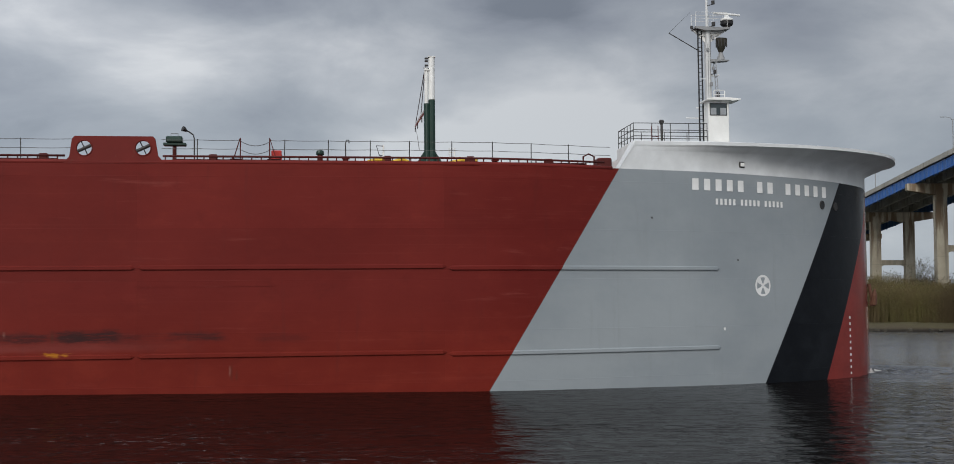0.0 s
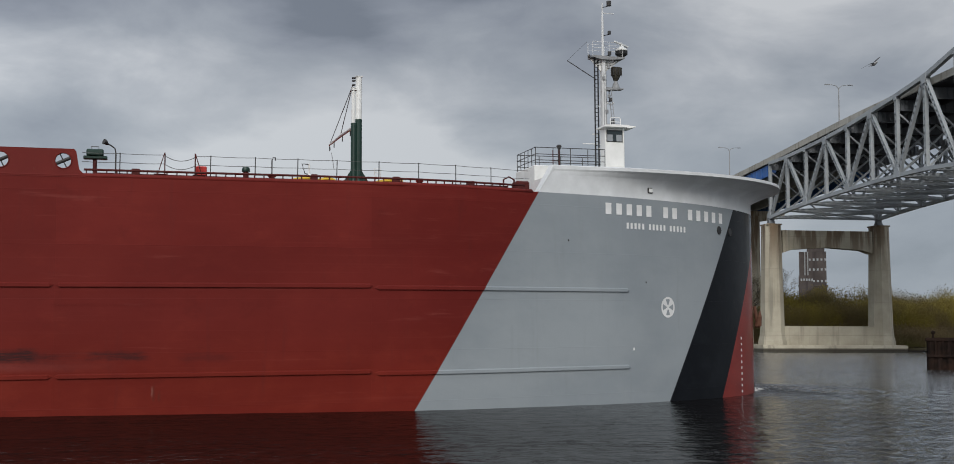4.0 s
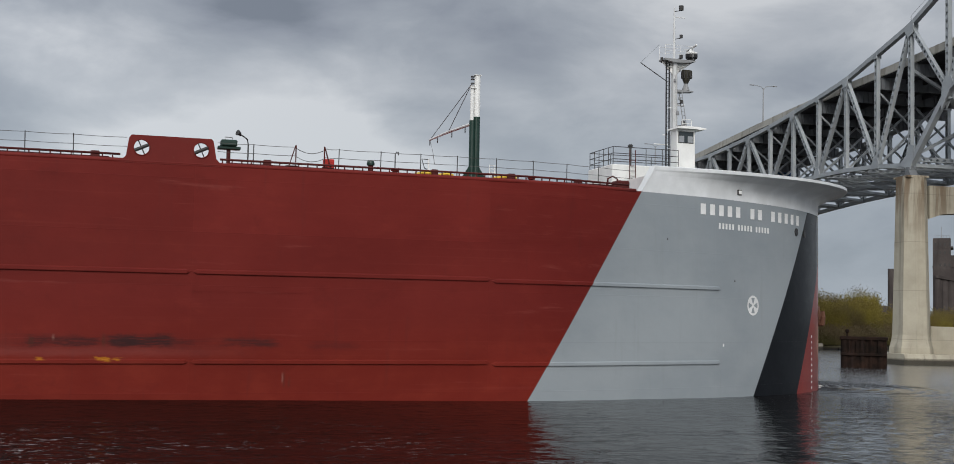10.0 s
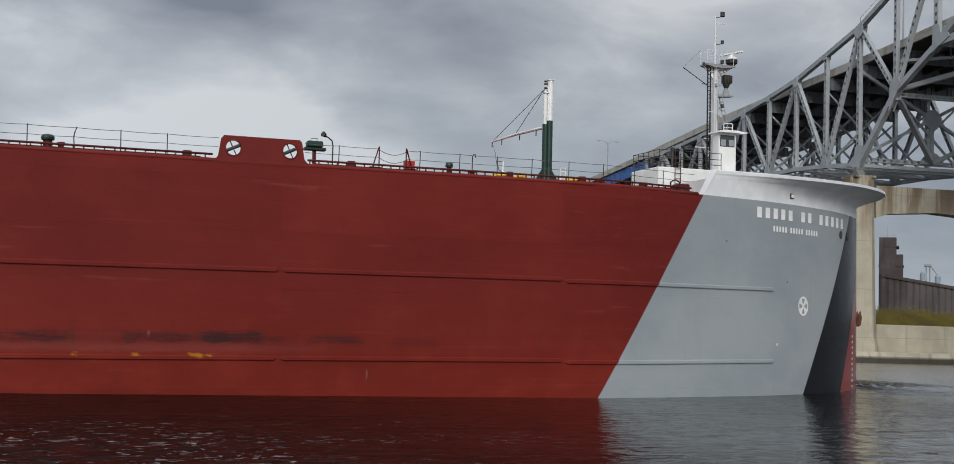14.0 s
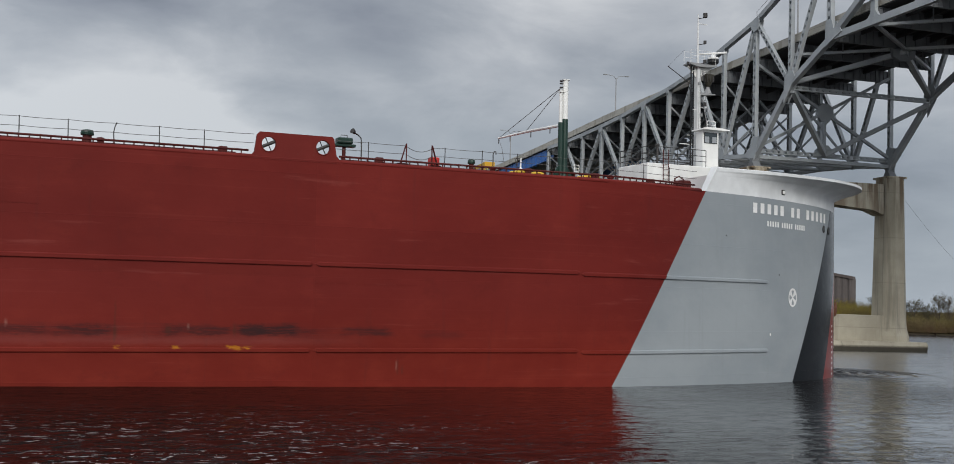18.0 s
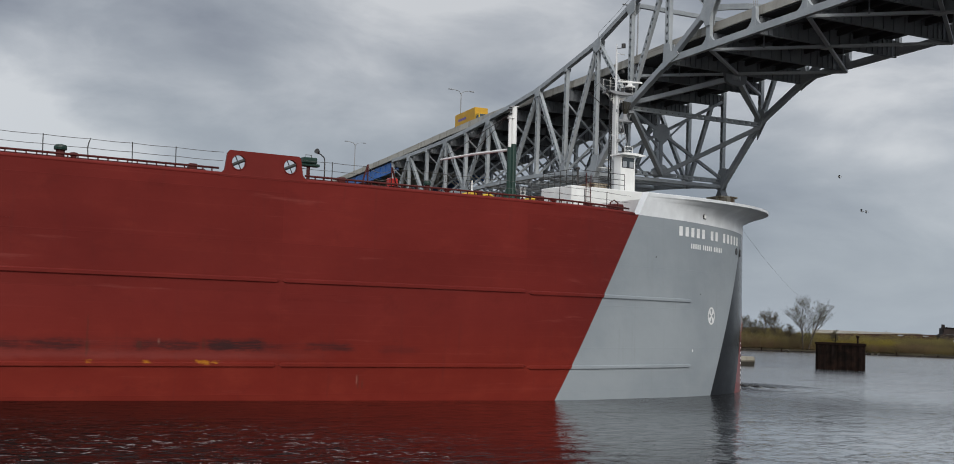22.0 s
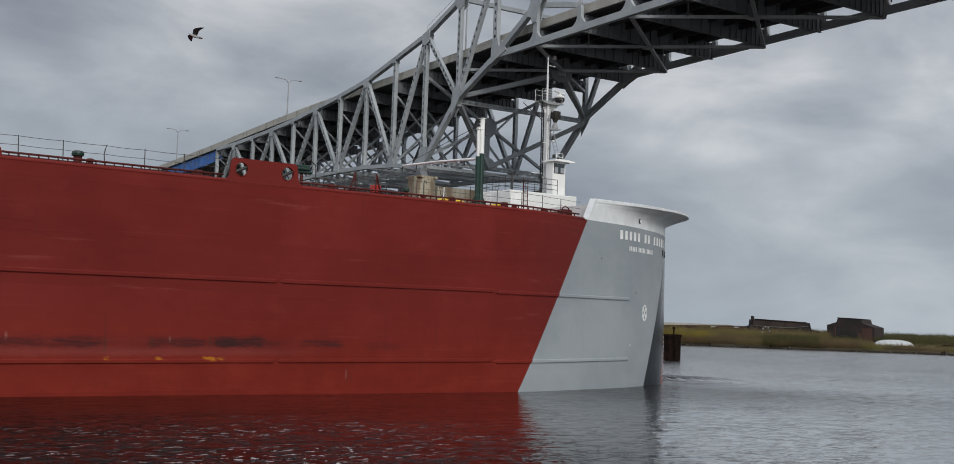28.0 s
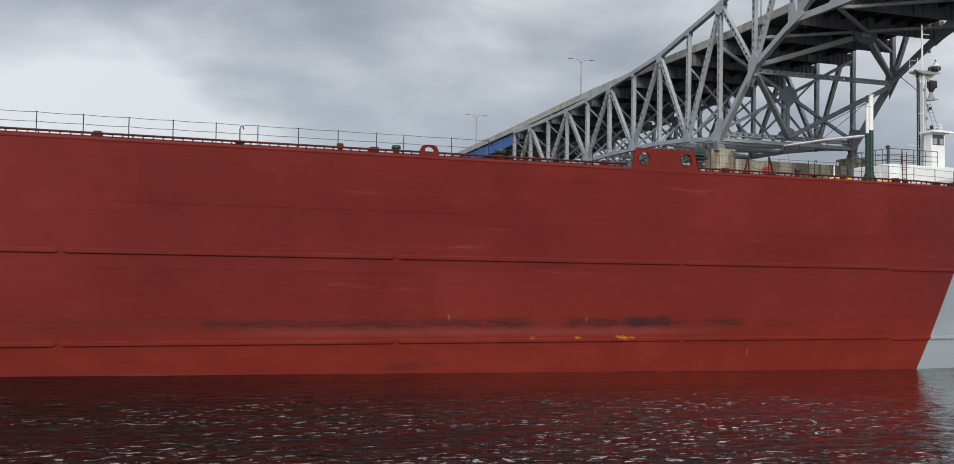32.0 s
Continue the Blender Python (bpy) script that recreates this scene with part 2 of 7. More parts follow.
    col = m.mix(m.math("MULTIPLY", m.math("MULTIPLY", scrape, low_), 0.5), col, (0.33, 0.16, 0.13))
    m.colour(col)
    m.rough(m.math("MULTIPLY_ADD", mottled, 0.3, 0.36))
    # plates: seams every 2.6 m in height and 15 m along, and dents between the frames
    seam = lambda v, step_: m.math("ABSOLUTE", m.math("SUBTRACT", m.math("FRACT", m.math("DIVIDE", v, step_)), 0.5))
    lines = m.math("ADD", m.step(seam(m.math("ADD", z, 0.9), 2.6), 0.006, 0.0), m.math("MULTIPLY", m.step(seam(m.math("ADD", x, 1.2), 15.2), 0.0012, 0.0), 0.6))
    dents = m.noise(0.55, 3, 0.5, (0.9, 1, 1.3))
    m.bump(m.math("ADD", m.math("MULTIPLY", lines, 0.20), m.math("MULTIPLY_ADD", dents, 1.1, m.math("MULTIPLY", mottled, 0.12))), 0.5, 0.05)
    return m.m


def steel_grey():
    m = Mat("bridge_steel", 0.55, spec=0.4)
    big = m.noise(0.35, 5, 0.6, vec=m.g)
    fine = m.noise(3.0, 6, 0.65, vec=m.g)
    tone = m.mix(m.step(big, 0.3, 0.7), (0.268, 0.290, 0.304), (0.340, 0.362, 0.374))
    rust = m.math("MULTIPLY", m.step(fine, 0.62, 0.75), 0.35)
    m.colour(m.mix(1.0, m.mix(rust, tone, (0.14, 0.10, 0.075)), m.vary(0.07), "MULTIPLY"))
    m.rough(m.math("MULTIPLY_ADD", fine, 0.3, 0.4))
    m.bump(fine, 0.2, 0.02)
    return m.m


def concrete(name="pier_concrete", stain=0.0, light=(0.455, 0.415, 0.325), dark=(0.335, 0.302, 0.232)):
    m = Mat(name, 0.85, spec=0.25)
    x, y, z = m.xyz(m.g)
    big = m.noise(0.22, 6, 0.6, vec=m.g)
    fine = m.noise(5.0, 6, 0.6, vec=m.g)
    streak = m.noise(0.9, 6, 0.6, (1, 1, 0.05), vec=m.g)
    col = m.mix(m.step(big, 0.3, 0.7), dark, light)
    col = m.mix(m.math("MULTIPLY", m.step(streak, 0.52, 0.68), 0.55), col, (0.17, 0.155, 0.125))
    col = m.mix(m.math("MULTIPLY", fine, 0.15), col, (0.2, 0.19, 0.16))
    lift = m.math("ABSOLUTE", m.math("SUBTRACT", m.math("FRACT", m.math("DIVIDE", z, 6.1)), 0.5))
    joint = m.step(lift, 0.010, 0.0)
    col = m.mix(m.math("MULTIPLY", joint, 0.4), col, (0.12, 0.11, 0.09))
    tide = m.step(m.math("ADD", z, m.math("MULTIPLY", fine, 0.3)), 0.95, 0.65)
    col = m.mix(m.math("MULTIPLY", tide, 0.9), col, (0.035, 0.031, 0.024))
    high = m.math("MULTIPLY", m.step(m.noise(0.7, 5, 0.6, (1, 1, 0.10), vec=m.g, shift=(5, 3, 0)), 0.42, 0.56), m.step(z, 12.0, 24.5))
    col = m.mix(m.math("MULTIPLY", high, stain), col, (0.13, 0.085, 0.05))
    m.colour(col)
    m.bump(m.math("SUBTRACT", m.math("ADD", fine, m.math("MULTIPLY", big, 2)), joint), 0.35, 0.04)
    return m.m


def water_mat():
    """Dark tannin-brown river with wind ripples of several lengths."""
    m = Mat("river_water", 0.4, spec=0.0)
    px, py, pz = m.xyz(m.g)
    away = m.math("SQRT", m.math("ADD", m.math("MULTIPLY", px, px), m.math("MULTIPLY", py, py)))
    reach = m.step(away, 38.0, 130.0)
    ox, oy, oz = m.xyz()
    # wash off the ship's quarter, and the strip along her side where reflections are painted dimmer
    wash = m.math("MULTIPLY", m.step(m.math("ADD", ox, m.math("MULTIPLY", m.noise(0.2, 3, 0.6), 14.0)), -2.0, -36.0), m.step(py, 47.0, 38.0))
    mirror_dim = m.math("MULTIPLY", m.math("MULTIPLY", m.step(py, 33.0, 47.0), m.math("MULTIPLY_ADD", m.step(px, 10.0, 40.0), 0.5, 0.5)), m.step(ox, 41.0, 27.0))
    # painted darker still close under the flare of the bow
    mirror_dim = m.math("MULTIPLY_ADD", m.math("MULTIPLY", m.math("MULTIPLY", m.math("MULTIPLY", m.step(ox, 6.0, 14.0), m.step(ox, 41.0, 27.0)), m.step(py, 22.0, 38.0)), m.step(px, 26.0, 46.0)), 0.6, mirror_dim)
    lively = m.math("ADD", m.math("MULTIPLY_ADD", m.math("MULTIPLY", m.step(ox, 4.0, 30.0), m.math("MULTIPLY_ADD", m.step(away, 60.0, 95.0), -0.6, 1.0)), 0.55, 0.30), m.math("MULTIPLY_ADD", wash, 0.7, m.math("MULTIPLY", m.math("MULTIPLY", m.step(ox, 20.0, 34.0), m.step(away, 82.0, 62.0)), 0.55)))
    a = m.noise(1.2, 2, 0.45, (1.0, 1.1, 1), distortion=0.3)
    b = m.noise(3.0, 3, 0.5, (1.0, 0.9, 1), distortion=0.4, shift=(3, 8, 0))
    # cat's paws: streaks where the wind breaks the surface into sharper ripples
    paw = m.step(m.noise(0.16, 4, 0.65, (0.45, 1.7, 1), distortion=0.6, shift=(1, 2, 0)), 0.55, 0.66)
    # short bright flickers near the quay, where the wash breaks up
    flick = m.math("MULTIPLY", m.step(m.noise(1.2, 4, 0.6, (0.6, 1.2, 1), distortion=0.5, shift=(9, 4, 0)), 0.47, 0.60), m.math("MULTIPLY_ADD", wash, 1.3, 0.14))
    sharp = m.math("SUBTRACT", 1.0, m.math("MULTIPLY", m.math("ABSOLUTE", m.math("SUBTRACT", b, 0.5)), 2.0))
    fine = m.math("MULTIPLY", m.math("ADD", m.math("MULTIPLY", b, 0.5), m.math("MULTIPLY", sharp, 0.35)), m.math("MULTIPLY_ADD", paw, 0.20, m.math("MULTIPLY_ADD", flick, 0.62, m.math("MULTIPLY", lively, 0.22))))
    n = m.bump(m.math("ADD", m.math("MULTIPLY", a, 0.10), fine), 1.0, 0.22)
    # thin pale lines on the wash: drifting foam, and sky glints painted into the colour
    lines = m.step(m.noise(2.5, 5, 0.66, (0.7, 1.3, 1), distortion=0.8, shift=(6, 1, 0)), 0.585, 0.640)
    drift = m.step(m.noise(0.14, 3, 0.6, (0.55, 1.5, 1), distortion=0.5, shift=(2, 7, 0)), 0.39, 0.57)
    near = m.math("MULTIPLY", m.step(py, 50.0, 32.0), m.math("MULTIPLY_ADD", m.step(ox, 0.0, -20.0), 0.85, 0.15))
    foam = m.math("MULTIPLY", m.math("MULTIPLY", lines, drift), near)
    m.colour(m.mix(foam, (0.0055, 0.0040, 0.0032), (0.38, 0.35, 0.35)))
    # mirror strength is painted by place: reflections dimmed beside the ship, raised ahead of her; with distance from
    # the viewpoint small ripples widen the gloss
    mirror_fac = m.n.new("ShaderNodeFresnel")
    mirror_fac.inputs["IOR"].default_value = 1.333
    gloss = m.n.new("ShaderNodeBsdfGlossy")
    m.plug(m.math("MULTIPLY_ADD", reach, 0.17, 0.04), gloss.inputs["Roughness"])
    for node in (mirror_fac, gloss):
        m.l.new(n.outputs[0], node.inputs["Normal"])
    both = m.n.new("ShaderNodeMixShader")
    m.l.new(m.math("MINIMUM", m.math("MULTIPLY", mirror_fac.outputs[0], m.math("SUBTRACT", m.math("MULTIPLY_ADD", m.math("MULTIPLY", m.step(px, 6.0, 44.0), m.math("MULTIPLY_ADD", m.step(away, 125.0, 50.0), 0.95, 0.27)), 1.0, 0.66), m.math("MULTIPLY_ADD", mirror_dim, 0.36, m.math("MULTIPLY", m.math("MULTIPLY", m.step(ox, 24.0, 54.0), m.step(ox, 110.0, 60.0)), -0.25)))), m.math("SUBTRACT", 1.0, foam)), both.inputs[0])
    m.l.new(m.b.outputs[0], both.inputs[1])
    m.l.new(gloss.outputs[0], both.inputs[2])
    m.l.new(both.outputs[0], m.n["Material Output"].inputs["Surface"])
    return m.m


def ground_mat():
    m = Mat("bank_soil", 0.95, spec=0.2)
    big = m.noise(0.06, 6, 0.6, vec=m.g)
    fine = m.noise(2.2, 6, 0.65, vec=m.g)
    col = m.mix(m.step(big, 0.35, 0.65), (0.070, 0.056, 0.036), (0.082, 0.072, 0.036))
    col = m.mix(m.step(fine, 0.45, 0.75), col, (0.06, 0.046, 0.03))
    # mud kept wet by the wash
    col = m.mix(m.step(m.math("MULTIPLY_ADD", fine, 0.5, m.xyz(m.g)[2]), 0.95, 0.55), col, (0.018, 0.014, 0.010))
    m.colour(col)
    m.bump(fine, 0.6, 0.1)
    return m.m


def leaf_mat(name, a, b, c):
    m = Mat(name, 0.8, spec=0.2)
    n = m.n.new("ShaderNodeNewGeometry").outputs["Random Per Island"]
    big = m.noise(0.08, 4, 0.6, vec=m.g)
    col = m.mix(m.step(n, 0.1, 0.9), a, b)
    col = m.mix(m.step(big, 0.4, 0.68), col, c)
    # plants of one stand differ: some are duller, some carry more old wood
    stand = m.noise(0.085, 5, 0.65, (1, 1, 0.4), vec=m.g, shift=(30, 12, 0))
    col = m.mix(m.math("MULTIPLY", m.step(stand, 0.42, 0.60), 0.75), col, (0.115, 0.088, 0.052))
    m.colour(col)
    # thin leaves let light through
    thru = m.n.new("ShaderNodeBsdfTranslucent")
    m.plug(col, thru.inputs["Color"])
    both = m.n.new("ShaderNodeMixShader")
    both.inputs[0].default_value = 0.58
    m.l.new(m.b.outputs[0], both.inputs[1])
    m.l.new(thru.outputs[0], both.inputs[2])
    m.l.new(both.outputs[0], m.n["Material Output"].inputs["Surface"])
    return m.m


def masonry(name, a, b, joint=0.5):
    m = Mat(name, 0.9, spec=0.2)
    big = m.noise(0.06, 6, 0.65, vec=m.g)
    streak = m.noise(0.4, 6, 0.6, (1, 1, 0.08), vec=m.g)
    col = m.mix(m.step(big, 0.35, 0.65), a, b)
    m.colour(m.mix(m.math("MULTIPLY", m.step(streak, 0.5, 0.7), joint), col, tuple(v * 0.45 for v in a)))
    m.bump(m.noise(3, 5, 0.6, vec=m.g), 0.3, 0.05)
    return m.m


def rusty(name="rusted_steel"):
    m = Mat(name, 0.9, spec=0.06)
    n1 = m.noise(0.7, 7, 0.65)
    n2 = m.noise(1.5, 5, 0.6, (1, 1, 0.12))
    col = m.mix(m.step(n1, 0.35, 0.7), (0.009, 0.007, 0.006), (0.028, 0.016, 0.012))
    m.colour(m.mix(m.math("MULTIPLY", m.step(n2, 0.55, 0.7), 0.6), col, (0.03, 0.02, 0.018)))
    m.bump(n1, 0.5, 0.05)
    return m.m


HULL = hull_paint()
RED = painted("deck_red_paint", (0.140, 0.0165, 0.0130), 0.55, 0.35, spec=0.12)
RAILRED = painted("rail_red_brown", (0.075, 0.016, 0.014), 0.6, 0.4, spec=0.15)
WHITE = painted("white_paint", (0.74, 0.74, 0.72), 0.45, 0.16, (0.32, 0.24, 0.17))
BULWARK = painted("bow_white_paint", (0.64, 0.655, 0.66), 0.45, 0.10, (0.36, 0.33, 0.28))
MARK = painted("marking_white", (0.70, 0.70, 0.69), 0.5, 0.15, (0.35, 0.33, 0.3))
GREEN = painted("dark_green_paint", (0.010, 0.034, 0.025), 0.45, 0.3)
BLACK = painted("black_paint", (0.014, 0.014, 0.015), 0.5, 0.2)
DARK = painted("dark_fitting", (0.035, 0.033, 0.032), 0.55, 0.3)
WIRE = painted("wire_rope", (0.09, 0.085, 0.08), 0.5, 0.3)
YELLOW = painted("yellow_paint", (0.55, 0.36, 0.03), 0.5, 0.3)
BRIGHTRED = painted("signal_red", (0.50, 0.030, 0.022), 0.45, 0.15)
BRONZE = painted("horn_bronze", (0.034, 0.031, 0.022), 0.5, 0.4)
STEEL = steel_grey()
# bridge steel darkened to hold the shade between the stringers
SHADED_STRINGER = painted("stringer_steel", (0.050, 0.050, 0.052), 0.75, 0.5, (0.06, 0.045, 0.035), scale=0.8)
# the same grey made darker for shade below the roadway, with grime blotches
SHADED_GRIMY_STEEL = painted("floor_steel_dark", (0.150, 0.160, 0.170), 0.7, 0.5, (0.06, 0.045, 0.035), scale=0.8)
BLUE = painted("blue_girder", (0.036, 0.130, 0.385), 0.5, 0.25, scale=0.6)
CONC = concrete(stain=0.9)
BARRIER = concrete("barrier_concrete", 0.0, (0.40, 0.385, 0.345), (0.31, 0.30, 0.27))
STONE = concrete("shore_stone", 0.0, (0.15, 0.135, 0.105), (0.085, 0.075, 0.058))
ASPHALT = painted("asphalt", (0.05, 0.05, 0.052), 0.85, 0.2, scale=0.4)
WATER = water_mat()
SOIL = ground_mat()
WILLOW = leaf_mat("willow_catkins", (0.225, 0.180, 0.032), (0.275, 0.225, 0.046), (0.185, 0.140, 0.040))
GREENWOOD = leaf_mat("green_wood", (0.070, 0.085, 0.030), (0.110, 0.120, 0.040), (0.085, 0.080, 0.035))
OLIVE = leaf_mat("olive_shrubs", (0.200, 0.168, 0.052), (0.262, 0.224, 0.072), (0.185, 0.140, 0.060))
REDBRUSH = leaf_mat("red_brown_brush", (0.150, 0.098, 0.058), (0.205, 0.140, 0.080), (0.185, 0.150, 0.060))
BRUSH = leaf_mat("dry_brush", (0.165, 0.122, 0.068), (0.230, 0.176, 0.092), (0.195, 0.185, 0.065))
TWIG = leaf_mat("bare_twigs", (0.080, 0.072, 0.052), (0.120, 0.106, 0.078), (0.105, 0.098, 0.052))
BARK = painted("bark", (0.062, 0.052, 0.044), 0.9, 0.4)
BRICK = masonry("elevator_brick", (0.050, 0.042, 0.040), (0.078, 0.066, 0.062))
SILO = masonry("silo_concrete", (0.072, 0.063, 0.061), (0.105, 0.093, 0.089))
MASTGREY = painted("mast_paint", (0.60, 0.61, 0.61), 0.5, 0.45, (0.16, 0.13, 0.11))
PANE = painted("dull_window", (0.27, 0.285, 0.30), 0.3, 0.2)
RUST = rusty()
SHED = masonry("shed_iron", (0.016, 0.014, 0.015), (0.038, 0.028, 0.025))
FABRIC = painted("shelter_fabric", (0.46, 0.47, 0.47), 0.7, 0.4, (0.20, 0.20, 0.19), scale=0.5)
FOAM_GLINT = painted("foam", (0.50, 0.50, 0.48), 0.8, 0.6, (0.10, 0.09, 0.08), scale=5.0)
REDIRON = masonry("red_rusted_iron", (0.048, 0.026, 0.021), (0.075, 0.040, 0.032))
GALV = painted("galvanised", (0.25, 0.255, 0.26), 0.45, 0.2)
GULLW = painted("gull_white", (0.42, 0.42, 0.42), 0.8, 0.0)
GULLG = painted("gull_grey", (0.085, 0.085, 0.09), 0.8, 0.0)
GLASS = Mat("window_glass", 0.08)
GLASS.colour((0.035, 0.045, 0.05))
GLASS = GLASS.m

# ---- mesh helpers ----
def part(name, bm, material, parent=None, label="", smooth=False):
    me = bpy.data.meshes.new(name)
    bmesh.ops.recalc_face_normals(bm, faces=bm.faces)
    bm.to_mesh(me)
    bm.free()
    for m in material if isinstance(material, (list, tuple)) else (material,):
        me.materials.append(m)
    if smooth:
        me.polygons.foreach_set("use_smooth", [True] * len(me.polygons))
    ob = new(name, me)
    ob.parent = parent
    if label:
        ob["label"] = label
    return ob


def again(ob, m, parent=None):
    """Another piece on the same mesh."""
    o = new(ob.name.split(".")[0], ob.data)
    o.parent = parent or ob.parent
    o.matrix_basis = m
    if "label" in ob:
        o["label"] = ob["label"]
    return o


def thing(name, label, category, m=None, group="", kind=""):
    e = new(name)
    e.empty_display_size = 0.3
    if m:
        e.matrix_basis = m
    return tagged(e, label, category, group, kind)


def box(bm, c, s, m=None, bevel=0.0):
    c, s = Vector(c), Vector(s) / 2
    vs = [bm.verts.new((c.x + i * s.x, c.y + j * s.y, c.z + k * s.z)) for i in (-1, 1) for j in (-1, 1) for k in (-1, 1)]
    fs = [bm.faces.new([vs[i] for i in q]) for q in ((0, 1, 3, 2), (4, 6, 7, 5), (0, 4, 5, 1), (2, 3, 7, 6), (0, 2, 6, 4), (1, 5, 7, 3))]
    if bevel:
        edges = list({e for f in fs for e in f.edges})
        r = bmesh.ops.bevel(bm, geom=edges, offset=bevel, segments=1, affect="EDGES", profile=0.5)
        vs = list({v for f in r["faces"] for v in f.verts} | {v for v in vs if v.is_valid})
    if m:
        bmesh.ops.transform(bm, matrix=m, verts=vs)
    return bm


def axis(a, b, up=(0, 0, 1)):
    """The pose with x along a to b, origin at a, z near up."""
    a, b = Vector(a), Vector(b)
    x = (b - a).normalized()
    u = Vector(up)
    if abs(x.dot(u)) > 0.99:
        u = Vector((1, 0, 0))
    y = u.cross(x).normalized()
    z = x.cross(y)
    m = Matrix((x, y, z)).transposed().to_4x4()
    m.translation = a
    return m


def beam(bm, a, b, wide, deep, up=(0, 0, 1), bevel=0.0):
    n = (Vector(b) - Vector(a)).length
    return box(bm, (n / 2, 0, 0), (n, wide, deep), axis(a, b, up), bevel)


def tube(bm, pts, r, seg=8, cap=True):
    """A round bar through points; r: one radius or one for each point."""
    pts = [Vector(p) for p in pts]
    rs = r if isinstance(r, (list, tuple)) else [r] * len(pts)
    rings = []
    for i, p in enumerate(pts):
        d = (pts[min(i + 1, len(pts) - 1)] - pts[max(i - 1, 0)]).normalized()
        u = Vector((0, 0, 1)) if abs(d.z) < 0.95 else Vector((0, 1, 0))
        s = u.cross(d).normalized()
        t = d.cross(s)
        rings.append([bm.verts.new(p + rs[i] * (math.cos(k * math.tau / seg) * s + math.sin(k * math.tau / seg) * t)) for k in range(seg)])
    for p, q in zip(rings, rings[1:]):
        for k in range(seg):
            bm.faces.new((p[k], p[(k + 1) % seg], q[(k + 1) % seg], q[k]))
    if cap:
        bm.faces.new(rings[0][::-1])
        bm.faces.new(rings[-1])
    return bm


def prism(bm, poly, a, b, m=None):
    """A polygon (in x, z) pulled along y from a to b."""
    lo = [bm.verts.new((x, a, z)) for x, z in poly]
    hi = [bm.verts.new((x, b, z)) for x, z in poly]
    bm.faces.new(lo)
    bm.faces.new(hi[::-1])
    n = len(poly)
    for i in range(n):
        bm.faces.new((lo[i], hi[i], hi[(i + 1) % n], lo[(i + 1) % n]))
    if m:
        bmesh.ops.transform(bm, matrix=m, verts=lo + hi)
    return bm


def loft(bm, rows, closed=False):
    """A skin over rows of points with equal counts."""
    vs = [[bm.verts.new(p) for p in row] for row in rows]
    for a, b in zip(vs, vs[1:]):
        n = len(a)
        for i in range(n if closed else n - 1):
            bm.faces.new((a[i], a[(i + 1) % n], b[(i + 1) % n], b[i]))
    return vs


def B():
    return bmesh.new()


# ---- water and banks ----
def sheet(name, rows, material, label, category):
    bm = B()
    loft(bm, rows)
    ob = part(name, bm, material, smooth=True)
    return tagged(ob, label, category, kind="structure")


